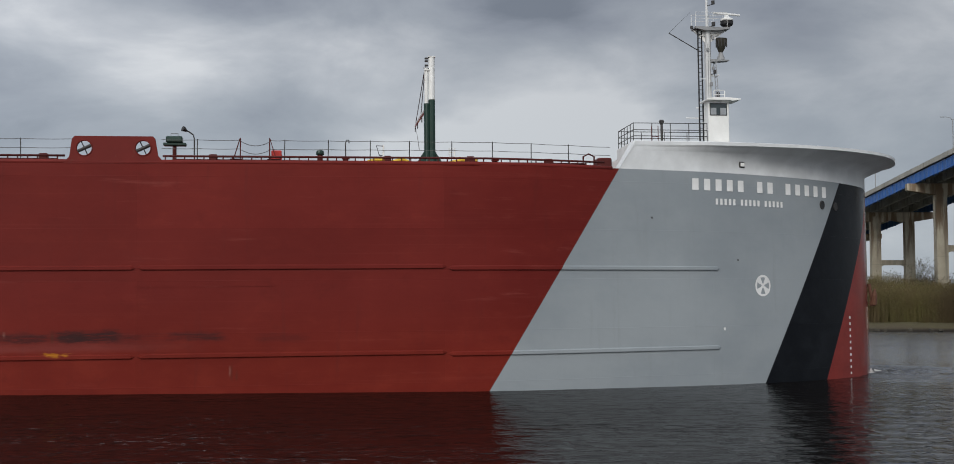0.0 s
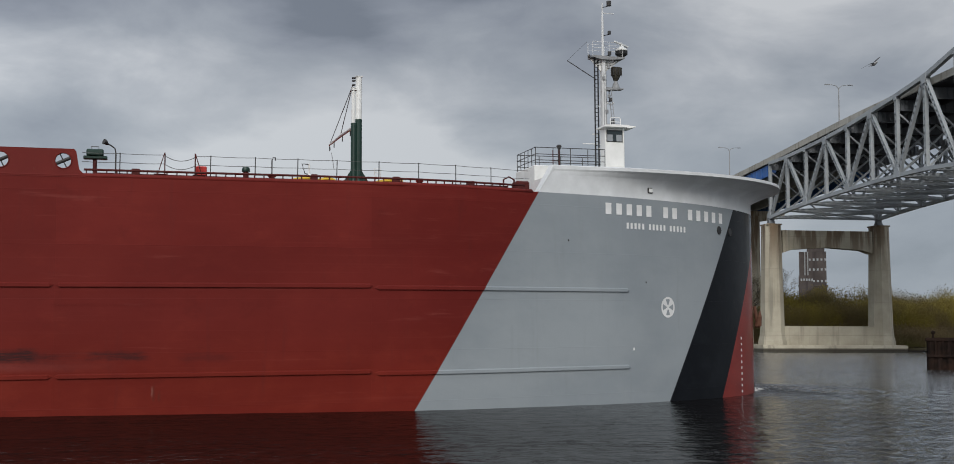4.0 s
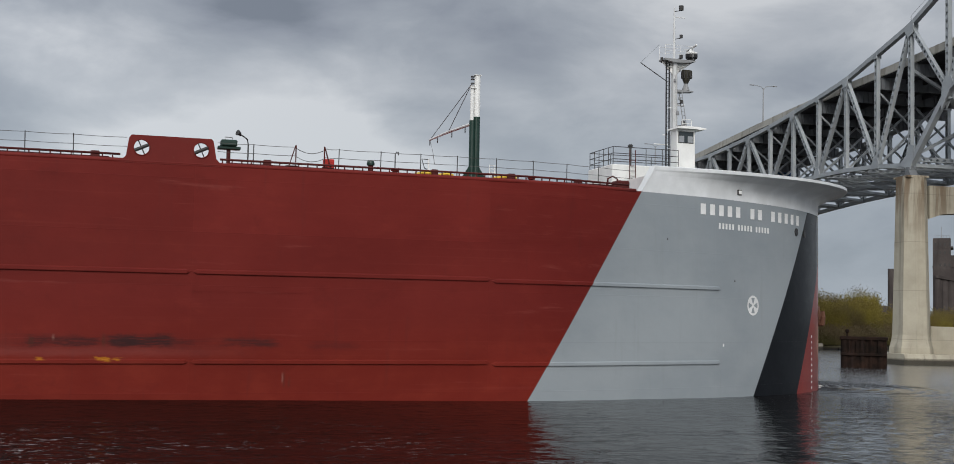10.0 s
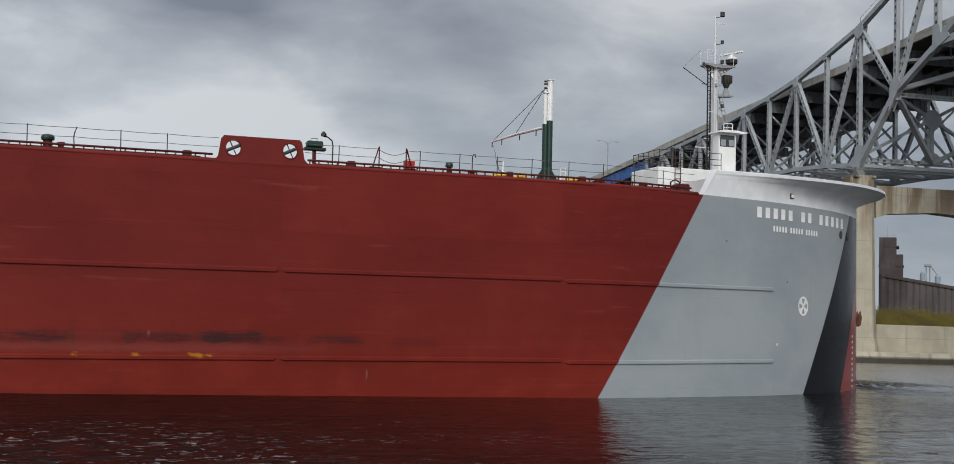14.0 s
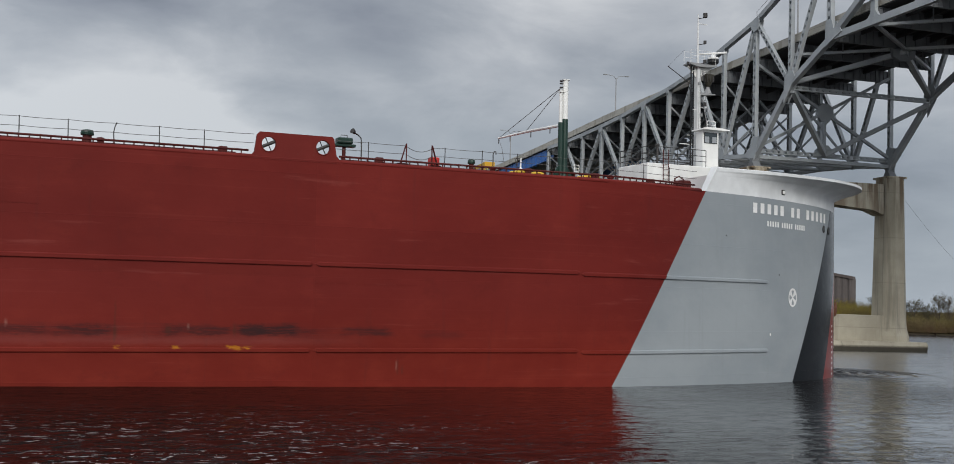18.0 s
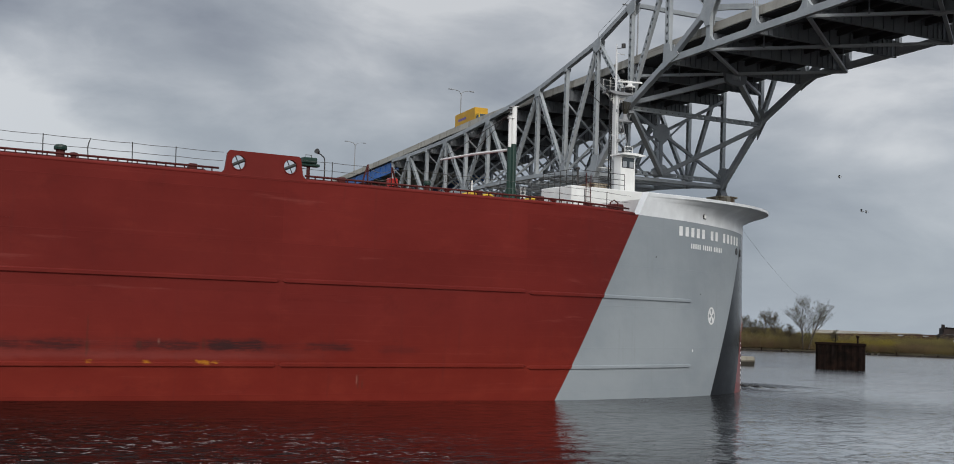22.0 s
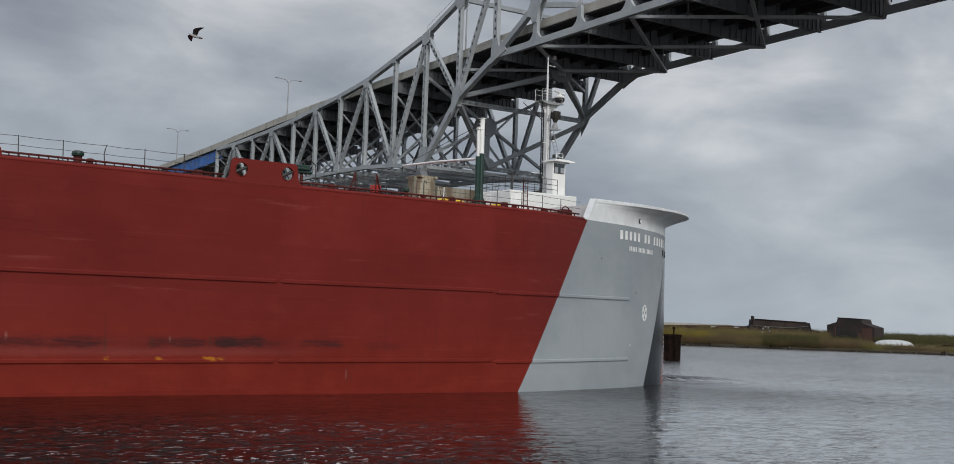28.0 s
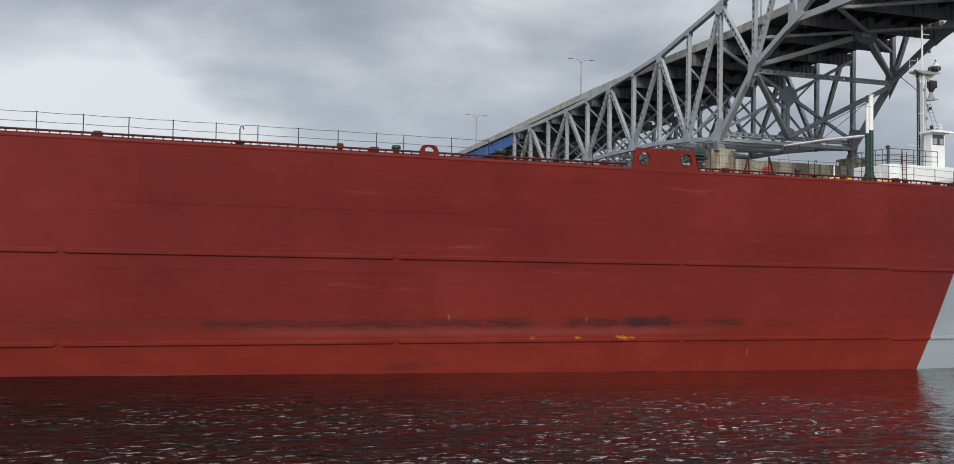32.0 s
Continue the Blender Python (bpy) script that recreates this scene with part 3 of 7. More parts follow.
def build_river():
    """One sheet: wind waves near the quay and the ship, flattening out into a plain sheet to the horizon."""
    # the mesh widens step by step away from the ship
    def widening(start, end, first, last):
        n = int(2 * (end - start) / (first + last))
        u = np.arange(n + 1) / n
        return start + (end - start) * (first * u + (last - first) * u * u / 2) / ((first + last) / 2)
    gx = np.concatenate([np.arange(-88, 40, 0.15), widening(40, 122, 0.15, 0.36)])
    gy = np.concatenate([np.arange(16, 52, 0.135), widening(52, 112, 0.135, 0.36)])
    xs = np.concatenate([[-4500, -1200, -400, -200, -130, -100], gx, [180, 300, 600, 1200, 4500]])
    ys = np.concatenate([[-4500, -1000, -200, -30], gy, [230, 400, 900, 4500]])
    X, Y = np.meshgrid(xs, ys)
    rng = np.random.default_rng(7)
    Z = np.zeros_like(X)
    count = 44
    for i in range(count):
        length = 0.55 * 1.043 ** i
        way = radians(70 + rng.normal(0, 62))
        k = math.tau / length
        warp = 0.7 * np.sin(X * 0.11 + i) + 0.7 * np.sin(Y * 0.13 + 2 * i)
        # each length adds its share of the slope, the short ones a little less
        slope = 0.064 * math.sqrt(2 / count) * (0.8 if length < 0.75 else 1.0 if length < 1.8 else 0.5)
        Z += slope / k * np.sin(k * (X * math.cos(way) + Y * math.sin(way)) + rng.uniform(0, math.tau) + warp)
    gust = 0.80 + 0.35 * np.sin(X * 0.075 + 1.3 * np.sin(Y * 0.10)) * np.sin(Y * 0.16 + 0.7 + 0.8 * np.sin(X * 0.05))
    fade = np.clip((X + 88) / 8, 0, 1) * np.clip((122 - X) / 25, 0, 1) * np.clip((Y - 16) / 6, 0, 1) * np.clip((112 - Y) / 40, 0, 1)
    # the reach before the bow and the wash that spreads off the quarter are livelier than the lee of the ship
    wash = np.clip((-14 - X + 3 * np.sin(Y * 0.4)) / 26, 0, 1) * np.clip((47 - Y) / 8, 0, 1)
    open_ = np.clip((X - 28) / 14, 0, 1)
    near = np.clip((51 + 32 * open_ - Y) / (9 + 38 * open_), 0, 1)
    Z *= gust * fade * (0.36 + 0.34 * near + 0.50 * np.clip((X - 10) / 26, 0, 1) + 0.75 * wash)
    n, m = X.shape
    verts = np.stack([X, Y, Z], -1).reshape(-1, 3)
    idx = np.arange(n * m).reshape(n, m)
    quads = np.stack([idx[:-1, :-1], idx[:-1, 1:], idx[1:, 1:], idx[1:, :-1]], -1).reshape(-1, 4)
    me = bpy.data.meshes.new("water")
    me.vertices.add(len(verts))
    me.vertices.foreach_set("co", verts.ravel())
    me.loops.add(quads.size)
    me.loops.foreach_set("vertex_index", quads.ravel())
    me.polygons.add(len(quads))
    me.polygons.foreach_set("loop_start", np.arange(0, quads.size, 4))
    me.polygons.foreach_set("use_smooth", np.ones(len(quads), dtype=bool))
    me.update(calc_edges=True)
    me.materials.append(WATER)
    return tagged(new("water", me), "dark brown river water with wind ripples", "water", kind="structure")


def polar(az, r, z=0.0):
    a = radians(az)
    return Vector((r * math.sin(a), r * math.cos(a), z))


# shoreline: azimuth and distance from the quay
SHORE = [(-80, 300), (-40, 270), (0, 240), (15, 226), (24, 218), (27, 218), (30, 226), (34, 233), (38, 240), (42, 275), (45, 318), (48, 338), (51, 345), (55, 348), (60, 352), (66, 362), (74, 390), (90, 440)]


def shore(az):
    for (a, r), (b, s) in zip(SHORE, SHORE[1:]):
        if a <= az <= b:
            return r + (s - r) * (az - a) / (b - a)
    return SHORE[-1][1]


def build_banks():
    rnd = random.Random(5)
    rows = []
    az = -80.0
    while az <= 90:
        r = shore(az) + rnd.uniform(-0.8, 0.8)
        rows.append([polar(az, r - 2.5, -0.6), polar(az, r, 0.12), polar(az, r + 1.2, 0.55 + rnd.uniform(-0.1, 0.2)), polar(az, r + 9, 1.1 + rnd.uniform(-0.2, 0.2)),
                     polar(az, r + 40, 1.6), polar(az, r + 160, 2.2), polar(az, 1500, 2.6), polar(az, 4600, 3.0)])
        az += 1.0
    sheet("ground", rows, SOIL, "low earth river bank with dry grass reaching to the horizon", "ground")
    # the quay on which the camera stands
    bm = B()
    box(bm, (0, -30.2, 1.2), (90, 63, 2.8), bevel=0.15)
    tagged(part("pavement", bm, BARRIER), "concrete quay behind the viewpoint", "quay", kind="structure")

# ---- the ship: x forward, y inboard from the starboard side, z up from the water ----
BOW = [(6.0, 0.0), (9.0, 0.08), (12.0, 0.62), (16.2, 1.72), (19.0, 2.45), (21.6, 3.22), (25.0, 4.66), (28.5, 6.50), (31.5, 8.66), (33.9, 10.98), (35.28, 13.1), (36.05, 14.75), (36.3, 16.0)]
BEAM, DECK = 32.0, 11.5
TRIM = 0.62


def bow_curve(per=5):
    """Plan points of the starboard bow, smoothed through BOW."""
    p = [Vector(q) for q in BOW]
    p = [2 * p[0] - p[1]] + p + [Vector((p[-1].x, 32 - p[-2].y))]
    res = []
    for i in range(1, len(p) - 2):
        for k in range(per):
            t = k / per
            res.append(0.5 * ((2 * p[i]) + (p[i + 1] - p[i - 1]) * t + (2 * p[i - 1] - 5 * p[i] + 4 * p[i + 1] - p[i + 2]) * t ** 2 + (3 * p[i] - p[i - 1] - 3 * p[i + 1] + p[i + 2]) * t ** 3))
    return res + [Vector(BOW[-1])]


CURVE = bow_curve()


def hull_y(x):
    for a, b in zip(CURVE, CURVE[1:]):
        if a.x <= x <= b.x and b.x > a.x:
            return a.y + (b.y - a.y) * (x - a.x) / (b.x - a.x)
    return 0.0 if x < 6 else CURVE[-1].y


def on_hull(x, z, proud=0.0):
    """A pose on the starboard skin: x along the plating towards the bow, y inboard, z up."""
    e = 0.15
    d = Vector((2 * e, hull_y(x + e) - hull_y(x - e), 0)).normalized()
    n = Vector((-d.y, d.x, 0))
    m = Matrix((d, n, Vector((0, 0, 1)))).transposed().to_4x4()
    m.translation = Vector((x, hull_y(x), z)) - n * proud
    return m


def outline(per_side=None):
    """The whole waterline from the starboard quarter round the bow to the port quarter."""
    star = [Vector((x, 0)) for x in (-262, -240, -200, -160, -120, -90, -70, -60, -50, -40, -30, -20, -10, 0)] + CURVE
    port = [Vector((p.x, BEAM - p.y)) for p in reversed(star[:-1])]
    return star + port


def normals(pts):
    ns = []
    for i, p in enumerate(pts):
        d = (pts[min(i + 1, len(pts) - 1)] - pts[max(i - 1, 0)]).normalized()
        ns.append(Vector((d.y, -d.x)))
    return ns


def build_hull(ship):
    pts = outline()
    ns = normals(pts)
    bm = B()
    zs = (-5.5, -1.0, 0.3, 1.5, 3.0, 5.0, 7.0, 9.0, 10.6, 11.5)
    loft(bm, [[(p.x, p.y, z) for p in pts] for z in zs])
    # stern plate
    loft(bm, [[(-262, 0, z), (-262, BEAM, z)] for z in zs])
    part("hull", bm, HULL, ship, "red, grey and black painted steel hull, scuffed above the lower rail", smooth=True)
    # rounded sheer strake along the deck edge
    bm = B()
    tube(bm, [(-262, 0.10, 11.50), (-60, 0.10, 11.50), (8, 0.10, 11.50)] + [(x, hull_y(x) + 0.10, 11.50) for x in (10, 12, 14, 15.6)], 0.13, 8)
    part("sheer_strake", bm, RED, ship, smooth=True)
    bm = B()
    inner = [p - n * 0.1 for p, n in zip(pts, ns)]
    vs = [bm.verts.new((p.x, p.y, DECK - 0.02)) for p in inner]
    bm.faces.new(vs)
    part("deck", bm, RED, ship, "red painted steel weather deck")
    # bulwark and overhanging visor round the bow
    rows = []
    lead = [Vector((x, hull_y(x))) for x in (16.03, 16.5, 16.98)]
    line = lead + [p for p in pts if p.x > 17.15] + [Vector((p.x, BEAM - p.y)) for p in reversed(lead)]
    star = list(zip(line, normals(line)))
    for p, n in star:
        k = min(max((p.x - 17.0) / 17.0, 0.0), 1.0)
        e = 1.75 * (k * k * (3 - 2 * k)) ** 0.8
        rise = 0.35 * k
        cut = min(1.0, max(0.02, (p.x - 16.03) / 0.95))
        z = lambda v: 11.5 + (v - 11.5) * cut
        q = [(p, z(11.5)), (p, z(11.62)), (p, z(12.25 + rise * 0.5)), (p + n * (0.40 * e), z(12.52 + rise * 0.7)), (p + n * (0.88 * e), z(12.74 + rise)), (p + n * (0.02 + 1.1 * e), z(12.84 + rise)),
             (p + n * (0.02 + 1.1 * e), z(13.02 + rise)), (p + n * (0.95 * e), z(13.06 + rise)), (p - n * 0.45, z(13.08 + rise)), (p - n * 0.45, z(11.5))]
        rows.append([(a.x, a.y, h) for a, h in q])
    bm = B()
    loft(bm, [r[:4] for r in rows])
    part("bow_bulwark", bm, BULWARK, ship, "white painted bow bulwark", smooth=True)
    bm = B()
    loft(bm, [r[3:] for r in rows])
    bm.faces.new([bm.verts.new(v) for v in rows[0][3:]])
    part("visor", bm, BULWARK, ship, "white overhanging spray visor round the bow")
    bm = B()
    vs = [bm.verts.new((r[8][0], r[8][1], 12.7)) for r in rows if r[8][0] > 17.4]
    bm.faces.new(vs)
    part("forecastle_deck", bm, GREEN, ship)
    # break of the forecastle
    bm = B()
    box(bm, (17.5, 16, 12.1), (0.12, 27.2, 1.25))
    part("forecastle_bulkhead", bm, WHITE, ship)


BAND = [(-0.115, 0.02), (-0.11, -0.075), (-0.085, -0.09), (0.055, -0.09), (0.10, -0.05), (0.12, 0.02)]


def build_rails(ship):
    """Two half-round rubbing bands with tapered ends, in lengths."""
    joints = [(-75.5, -59.04), (-58.96, -42.62), (-42.54, -26.19), (-26.11, -8.84), (-8.76, 6.50), (6.58, 22.05)]
    for z in (6.27, 1.93):
        for a, b in joints:
            drop = 0.09 if a > 6 else 0.0
            n = 24
            xs = [a + (b - a) * i / n for i in range(n + 1)]
            rows = []
            for i, x in enumerate(xs):
                m = on_hull(x, z - drop)
                k = 0.12 if i in (0, n) else 1.0
                sec = [(u * k, 0.02 if v > 0 else v * k) for u, v in BAND]
                rows.append([m @ Vector((0, y, dz)) for dz, y in sec])
            # the ends run to a point over a hand's breadth
            bm = B()
            loft(bm, [rows[0]] + [[on_hull(a + 0.20, z - drop) @ Vector((0, y, dz)) for dz, y in BAND]]
                 + rows[1:-1] + [[on_hull(b - 0.20, z - drop) @ Vector((0, y, dz)) for dz, y in BAND]] + [rows[-1]])
            part("rubbing_band", bm, HULL, ship)
    # thin doubler strip between the bands
    for a, b, z in ((-42.4, -26.2, 5.48), (-8.7, -2.0, 5.33), (-41.0, -22.0, 8.65)):
        bm = B()
        beam(bm, (a, -0.004, z), (b, -0.004, z), 0.02, 0.04)
        part("doubler_strip", bm, HULL, ship)


def build_marks(ship):
    # lettering of the name and the line under it, as plain bars on the plating
    def bars(x0, x1, words, z, tall):
        count = sum(words) + 0.8 * (len(words) - 1)
        pitch = (x1 - x0) / count
        x = x0
        for w in words:
            for _ in range(w):
                bm = B()
                box(bm, (0, 0, 0), (pitch * 0.56, 0.02, tall), bevel=0.006)
                o = part("lettering_bar", bm, MARK, ship)
                o.matrix_basis = on_hull(x + pitch * 0.40, z, 0.012)
                x += pitch
            x += 0.8 * pitch
    bars(20.3, 30.5, (5, 2, 5), 10.80, 0.64)
    bars(21.85, 26.7, (5, 5, 5), 9.88, 0.34)
    # thruster sign: a white ring with a propeller cross
    m = on_hull(25.0, 5.22, 0.02)
    bm = B()
    for k in range(24):
        a0, a1 = k * math.tau / 24, (k + 1) * math.tau / 24
        q = [(0.61 * math.cos(a), 0, 0.61 * math.sin(a)) for a in (a0, a1)] + [(0.48 * math.cos(a), 0, 0.48 * math.sin(a)) for a in (a1, a0)]
        bm.faces.new([bm.verts.new(v) for v in q])
    o = part("thruster_ring", bm, MARK, ship)
    o.matrix_basis = m
    for k in range(4):
        a = math.pi / 4 + k * math.pi / 2
        bm = B()
        pr = [(0.0, 0.06), (0.16, 0.075), (0.47, 0.19), (0.50, 0.0), (0.47, -0.19), (0.16, -0.075), (0.0, -0.06)]
        bm.faces.new([bm.verts.new((x * math.cos(a) - y * math.sin(a), 0, x * math.sin(a) + y * math.cos(a))) for x, y in pr])
        o = part("thruster_blade", bm, MARK, ship)
        o.matrix_basis = m
    # draught marks: short bars up the stem
    for k in range(11):
        bm = B()
        box(bm, (0, 0, 0), (0.16, 0.015, 0.15))
        o = part("draught_mark", bm, MARK, ship)
        o.matrix_basis = on_hull(32.3, 3.30 - 0.375 * k, 0.012)
    for x, z, s in ((22.3, 2.83, 0.16), (23.3, 6.65, 0.10), (17.9, 8.9, 0.10)):
        bm = B()
        box(bm, (0, 0, 0), (s * 0.7, 0.015, s))
        o = part("small_mark", bm, MARK if s > 0.12 else DARK, ship)
        o.matrix_basis = on_hull(x, z, 0.012)
    # mooring pipes in the bow
    for x, z in ((29.85, 10.05), (31.1, 10.02)):
        bm = B()
        tube(bm, [(0, -0.05, 0), (0, 0.10, 0)], 0.21, 14)
        o = part("mooring_pipe", bm, BLACK, ship, smooth=False)
        o.matrix_basis = on_hull(x, z)
        bm = B()
        tube(bm, [(0.23 * math.cos(k * math.tau / 14), -0.03, 0.23 * math.sin(k * math.tau / 14)) for k in range(15)], 0.035, 6)
        part("pipe_rim", bm, DARK, o)
    # bow floodlight in the bulwark
    bm = B()
    box(bm, (0, 0, 0), (0.44, 0.10, 0.34), bevel=0.05)
    o = part("light_housing", bm, DARK, ship)
    o.matrix_basis = on_hull(23.7, 12.02, 0.03)
    bm = B()
    box(bm, (0, -0.06, 0), (0.30, 0.05, 0.22), bevel=0.03)
    part("lens", bm, WHITE, o, "white lens")
    # anchor housed on the stem
    bm = B()
    tube(bm, [(0, -0.02, 0.9), (0, -0.18, -0.1)], 0.12, 8)
    box(bm, (0, -0.22, -0.35), (1.15, 0.4, 0.40), bevel=0.10)
    for s in (-1, 1):
        tube(bm, [(0.45 * s, -0.26, -0.4), (0.60 * s, -0.34, 0.15), (0.52 * s, -0.38, 0.55)], [0.2, 0.15, 0.04], 8)
    o = part("anchor", bm, painted("anchor_rust", (0.115, 0.050, 0.030), 0.8, 0.5), ship, "rusty brown stockless anchor")
    o.matrix_basis = on_hull(35.5, 4.5, 0.08)


def build_edge(ship):
    """Pipe along the deck edge, lifelines, chocks and small gear of the starboard side."""
    # low pipe rail with short legs
    bm = B()
    tube(bm, [(x, 0.22 + hull_y(x) + 0.0, 11.82) for x in (-120, -60, -40, -20, -12.3)], 0.055, 8)
    o = part("edge_pipe", bm, RAILRED, ship, smooth=True)
    bm = B()
    tube(bm, [(x, 0.22 + hull_y(x), 11.82) for x in (-7.6, 0, 6, 9, 11, 13, 15.2)], 0.055, 8)
    part("edge_pipe", bm, RAILRED, ship, smooth=True)
    leg = None
    k = 0
    x = -62.0
    while x < 15.0:
        if not -12.4 < x < -7.6:
            if leg is None:
                bm = B()
                box(bm, (0, 0, 0.13), (0.06, 0.05, 0.28))
                leg = part("pipe_leg", bm, RAILRED, ship)
                leg.matrix_basis = pose(x, 0.22 + hull_y(x), DECK)
            else:
                again(leg, pose(x, 0.22 + hull_y(x), DECK))
        x += 0.47
    # second pipe and cable tray behind it
    bm = B()
    tube(bm, [(-120, 0.85, 11.70), (-12.8, 0.85, 11.70)], 0.07, 8)
    tube(bm, [(-7.2, 0.85, 11.70), (14.2, 1.6, 11.70)], 0.07, 8)
    part("deck_pipe", bm, RAILRED, ship, smooth=True)
    # lifeline posts and their wires
    post = None
    sts = [-43.77 + 2.075 * (i - 9) for i in range(18)] + [-25.70, -22.96, -20.80, -18.72, -16.60, -14.44] + [-5.95, -3.83, -2.35, -1.64, 0.55, 2.68, 4.68, 6.87, 9.0, 11.1, 13.2]
    for x in sts:
        if -12.2 < x < -7.7:
            continue
        if post is None:
            bm = B()
            tube(bm, [(0, 0, 0), (0, 0, 1.22)], 0.024, 6)
            post = part("lifeline_post", bm, DARK, ship)
            post.matrix_basis = pose(x, 0.45 + hull_y(x), DECK)
        elif x == -18.72:
            # one post is bent
            bm = B()
            tube(bm, [(0.05, 0, 0), (0.0, 0, 0.35), (-0.03, 0, 0.75), (0.02, 0, 1.0), (0.10, 0, 1.22)], 0.026, 6)
            part("lifeline_post", bm, DARK, ship, "bent lifeline post").matrix_basis = pose(x, 0.45, DECK)
        else:
            again(post, pose(x, 0.45 + hull_y(x), DECK, 0, 1.2 * math.sin(x * 3.1), 0))
    for z in (12.24, 12.68):
        for seg in ([x for x in sts if x < -12.2] + [-12.0], [-7.7] + [x for x in sts if -7.7 < x < -3], [x for x in sts if x >= -2.4] + [15.6]):
            bm = B()
            line = []
            for a, b in zip(seg, seg[1:]):
                for j in range(3):
                    u = a + (b - a) * j / 3
                    line.append((u, 0.45 + hull_y(u), z - (0.02 if j else 0)))
            line.append((seg[-1], 0.45 + hull_y(seg[-1]), z))
            tube(bm, line, 0.013, 4)
            part("lifeline_wire", bm, WIRE, ship)
    # slack chains across the gangway opening, held by raked brackets
    for z in (12.62, 12.2):
        bm = B()
        tube(bm, [(-3.8 + 1.45 * t, 0.45, z - 0.22 * 4 * t * (1 - t)) for t in [i / 8 for i in range(9)]], 0.016, 4)
        part("gangway_chain", bm, WIRE, ship)
    for x, s in ((-3.83, -1), (-2.38, 1)):
        bm = B()
        beam(bm, (0, 0.45, 0), (0, 0.45, 1.30), 0.05, 0.05)
        beam(bm, (0.40 * s, 0.45, 0), (0.02 * s, 0.45, 1.26), 0.04, 0.13, (0, 1, 0))
        box(bm, (0.2 * s, 0.45, 0.12), (0.62, 0.2, 0.24), bevel=0.02)
        o = part("gangway_bracket", bm, RAILRED, ship)
        o.matrix_basis = pose(x, 0, DECK)
    # raised chock plates: a fairlead housing with two round ports, and an oval chock
    def chock(poly, holes):
        bm = B()
        # plate with round holes: an outer edge loop bridged to the holes
        outer = [bm.verts.new((x, 0.0, z)) for x, z in poly]
        edges = [bm.edges.new((outer[i], outer[(i + 1) % len(outer)])) for i in range(len(outer))]
        for cx, cz, rx, rz in holes:
            ring = [bm.verts.new((cx + rx * math.cos(k * math.tau / 24), 0.0, cz + rz * math.sin(k * math.tau / 24))) for k in range(24)]
            edges += [bm.edges.new((ring[i], ring[(i + 1) % 24])) for i in range(24)]
        bmesh.ops.triangle_fill(bm, use_beauty=True, edges=edges)
        res = bmesh.ops.extrude_face_region(bm, geom=bm.faces[:])
        bmesh.ops.translate(bm, vec=(0, 0.16, 0), verts=[v for v in res["geom"] if isinstance(v, bmesh.types.BMVert)])
        return bm
    bm = chock([(-12.35, 11.42), (-12.05, 11.75), (-11.93, 12.62), (-11.80, 12.77), (-8.05, 12.77), (-7.95, 12.66), (-7.80, 11.8), (-7.45, 11.42)], [(-11.34, 12.17, 0.37, 0.37), (-8.53, 12.19, 0.36, 0.36)])
    o = part("chock_plate", bm, RED, ship, "red chock plate with two round ports")
    o.matrix_basis = pose(0, -0.015, 0)
    for cx, cz in ((-11.34, 12.17), (-8.53, 12.19)):
        bm = B()
        for a in (25, 115):
            d = Vector((math.cos(radians(a)), 0, math.sin(radians(a)))) * 0.37
            c = Vector((cx, 0.09, cz))
            tube(bm, [c - d, c + d], 0.028 if a > 90 else 0.085, 8)
        part("port_roller", bm, DARK, o)
        bm = B()
        tube(bm, [(cx + 0.385 * math.cos(k * math.tau / 24), -0.01, cz + 0.385 * math.sin(k * math.tau / 24)) for k in range(25)], 0.03, 6)
        part("port_rim", bm, RED, o)
    bm = chock([(-25.1, 11.42), (-24.95, 11.6), (-24.88, 11.95), (-24.78, 12.12), (-24.62, 12.2), (-24.16, 12.2), (-24.0, 12.12), (-23.9, 11.95), (-23.83, 11.6), (-23.68, 11.42)], [(-24.39, 11.93, 0.27, 0.15)])
    o = part("oval_chock", bm, RED, ship, "red oval mooring chock")
    # vents, bollards and lamps along the edge
    def vent(x, y, h, r, cap):
        bm = B()
        tube(bm, [(0, 0, 0), (0, 0, h * 0.72)], r * 0.7, 10)
        v = part("vent_pipe", bm, RAILRED, ship, smooth=False)
        v.matrix_basis = pose(x, y, DECK)
        bm = B()
        tube(bm, [(0, 0, h * 0.68), (0, 0, h * 0.8), (0, 0, h * 0.95), (0, 0, h)], [r, r * 1.05, r * 0.9, r * 0.3], 12)
        part("vent_cap", bm, cap, v)
    for x, y, h, r, c in ((0.15, 0.95, 0.78, 0.20, GREEN), (-19.9, 0.95, 0.85, 0.30, GREEN), (-19.3, 0.8, 0.50, 0.20, RAILRED), (-25.94, 0.9, 0.70, 0.24, GREEN), (-29.0, 0.9, 0.62, 0.18, RED), (1.45, 0.95, 0.45, 0.20, RED), (-34.2, 0.9, 0.45, 0.25, RED), (-45.5, 0.9, 0.5, 0.24, RED), (9.3, 1.6, 0.5, 0.2, RED)):
        vent(x, y, h, r, c)
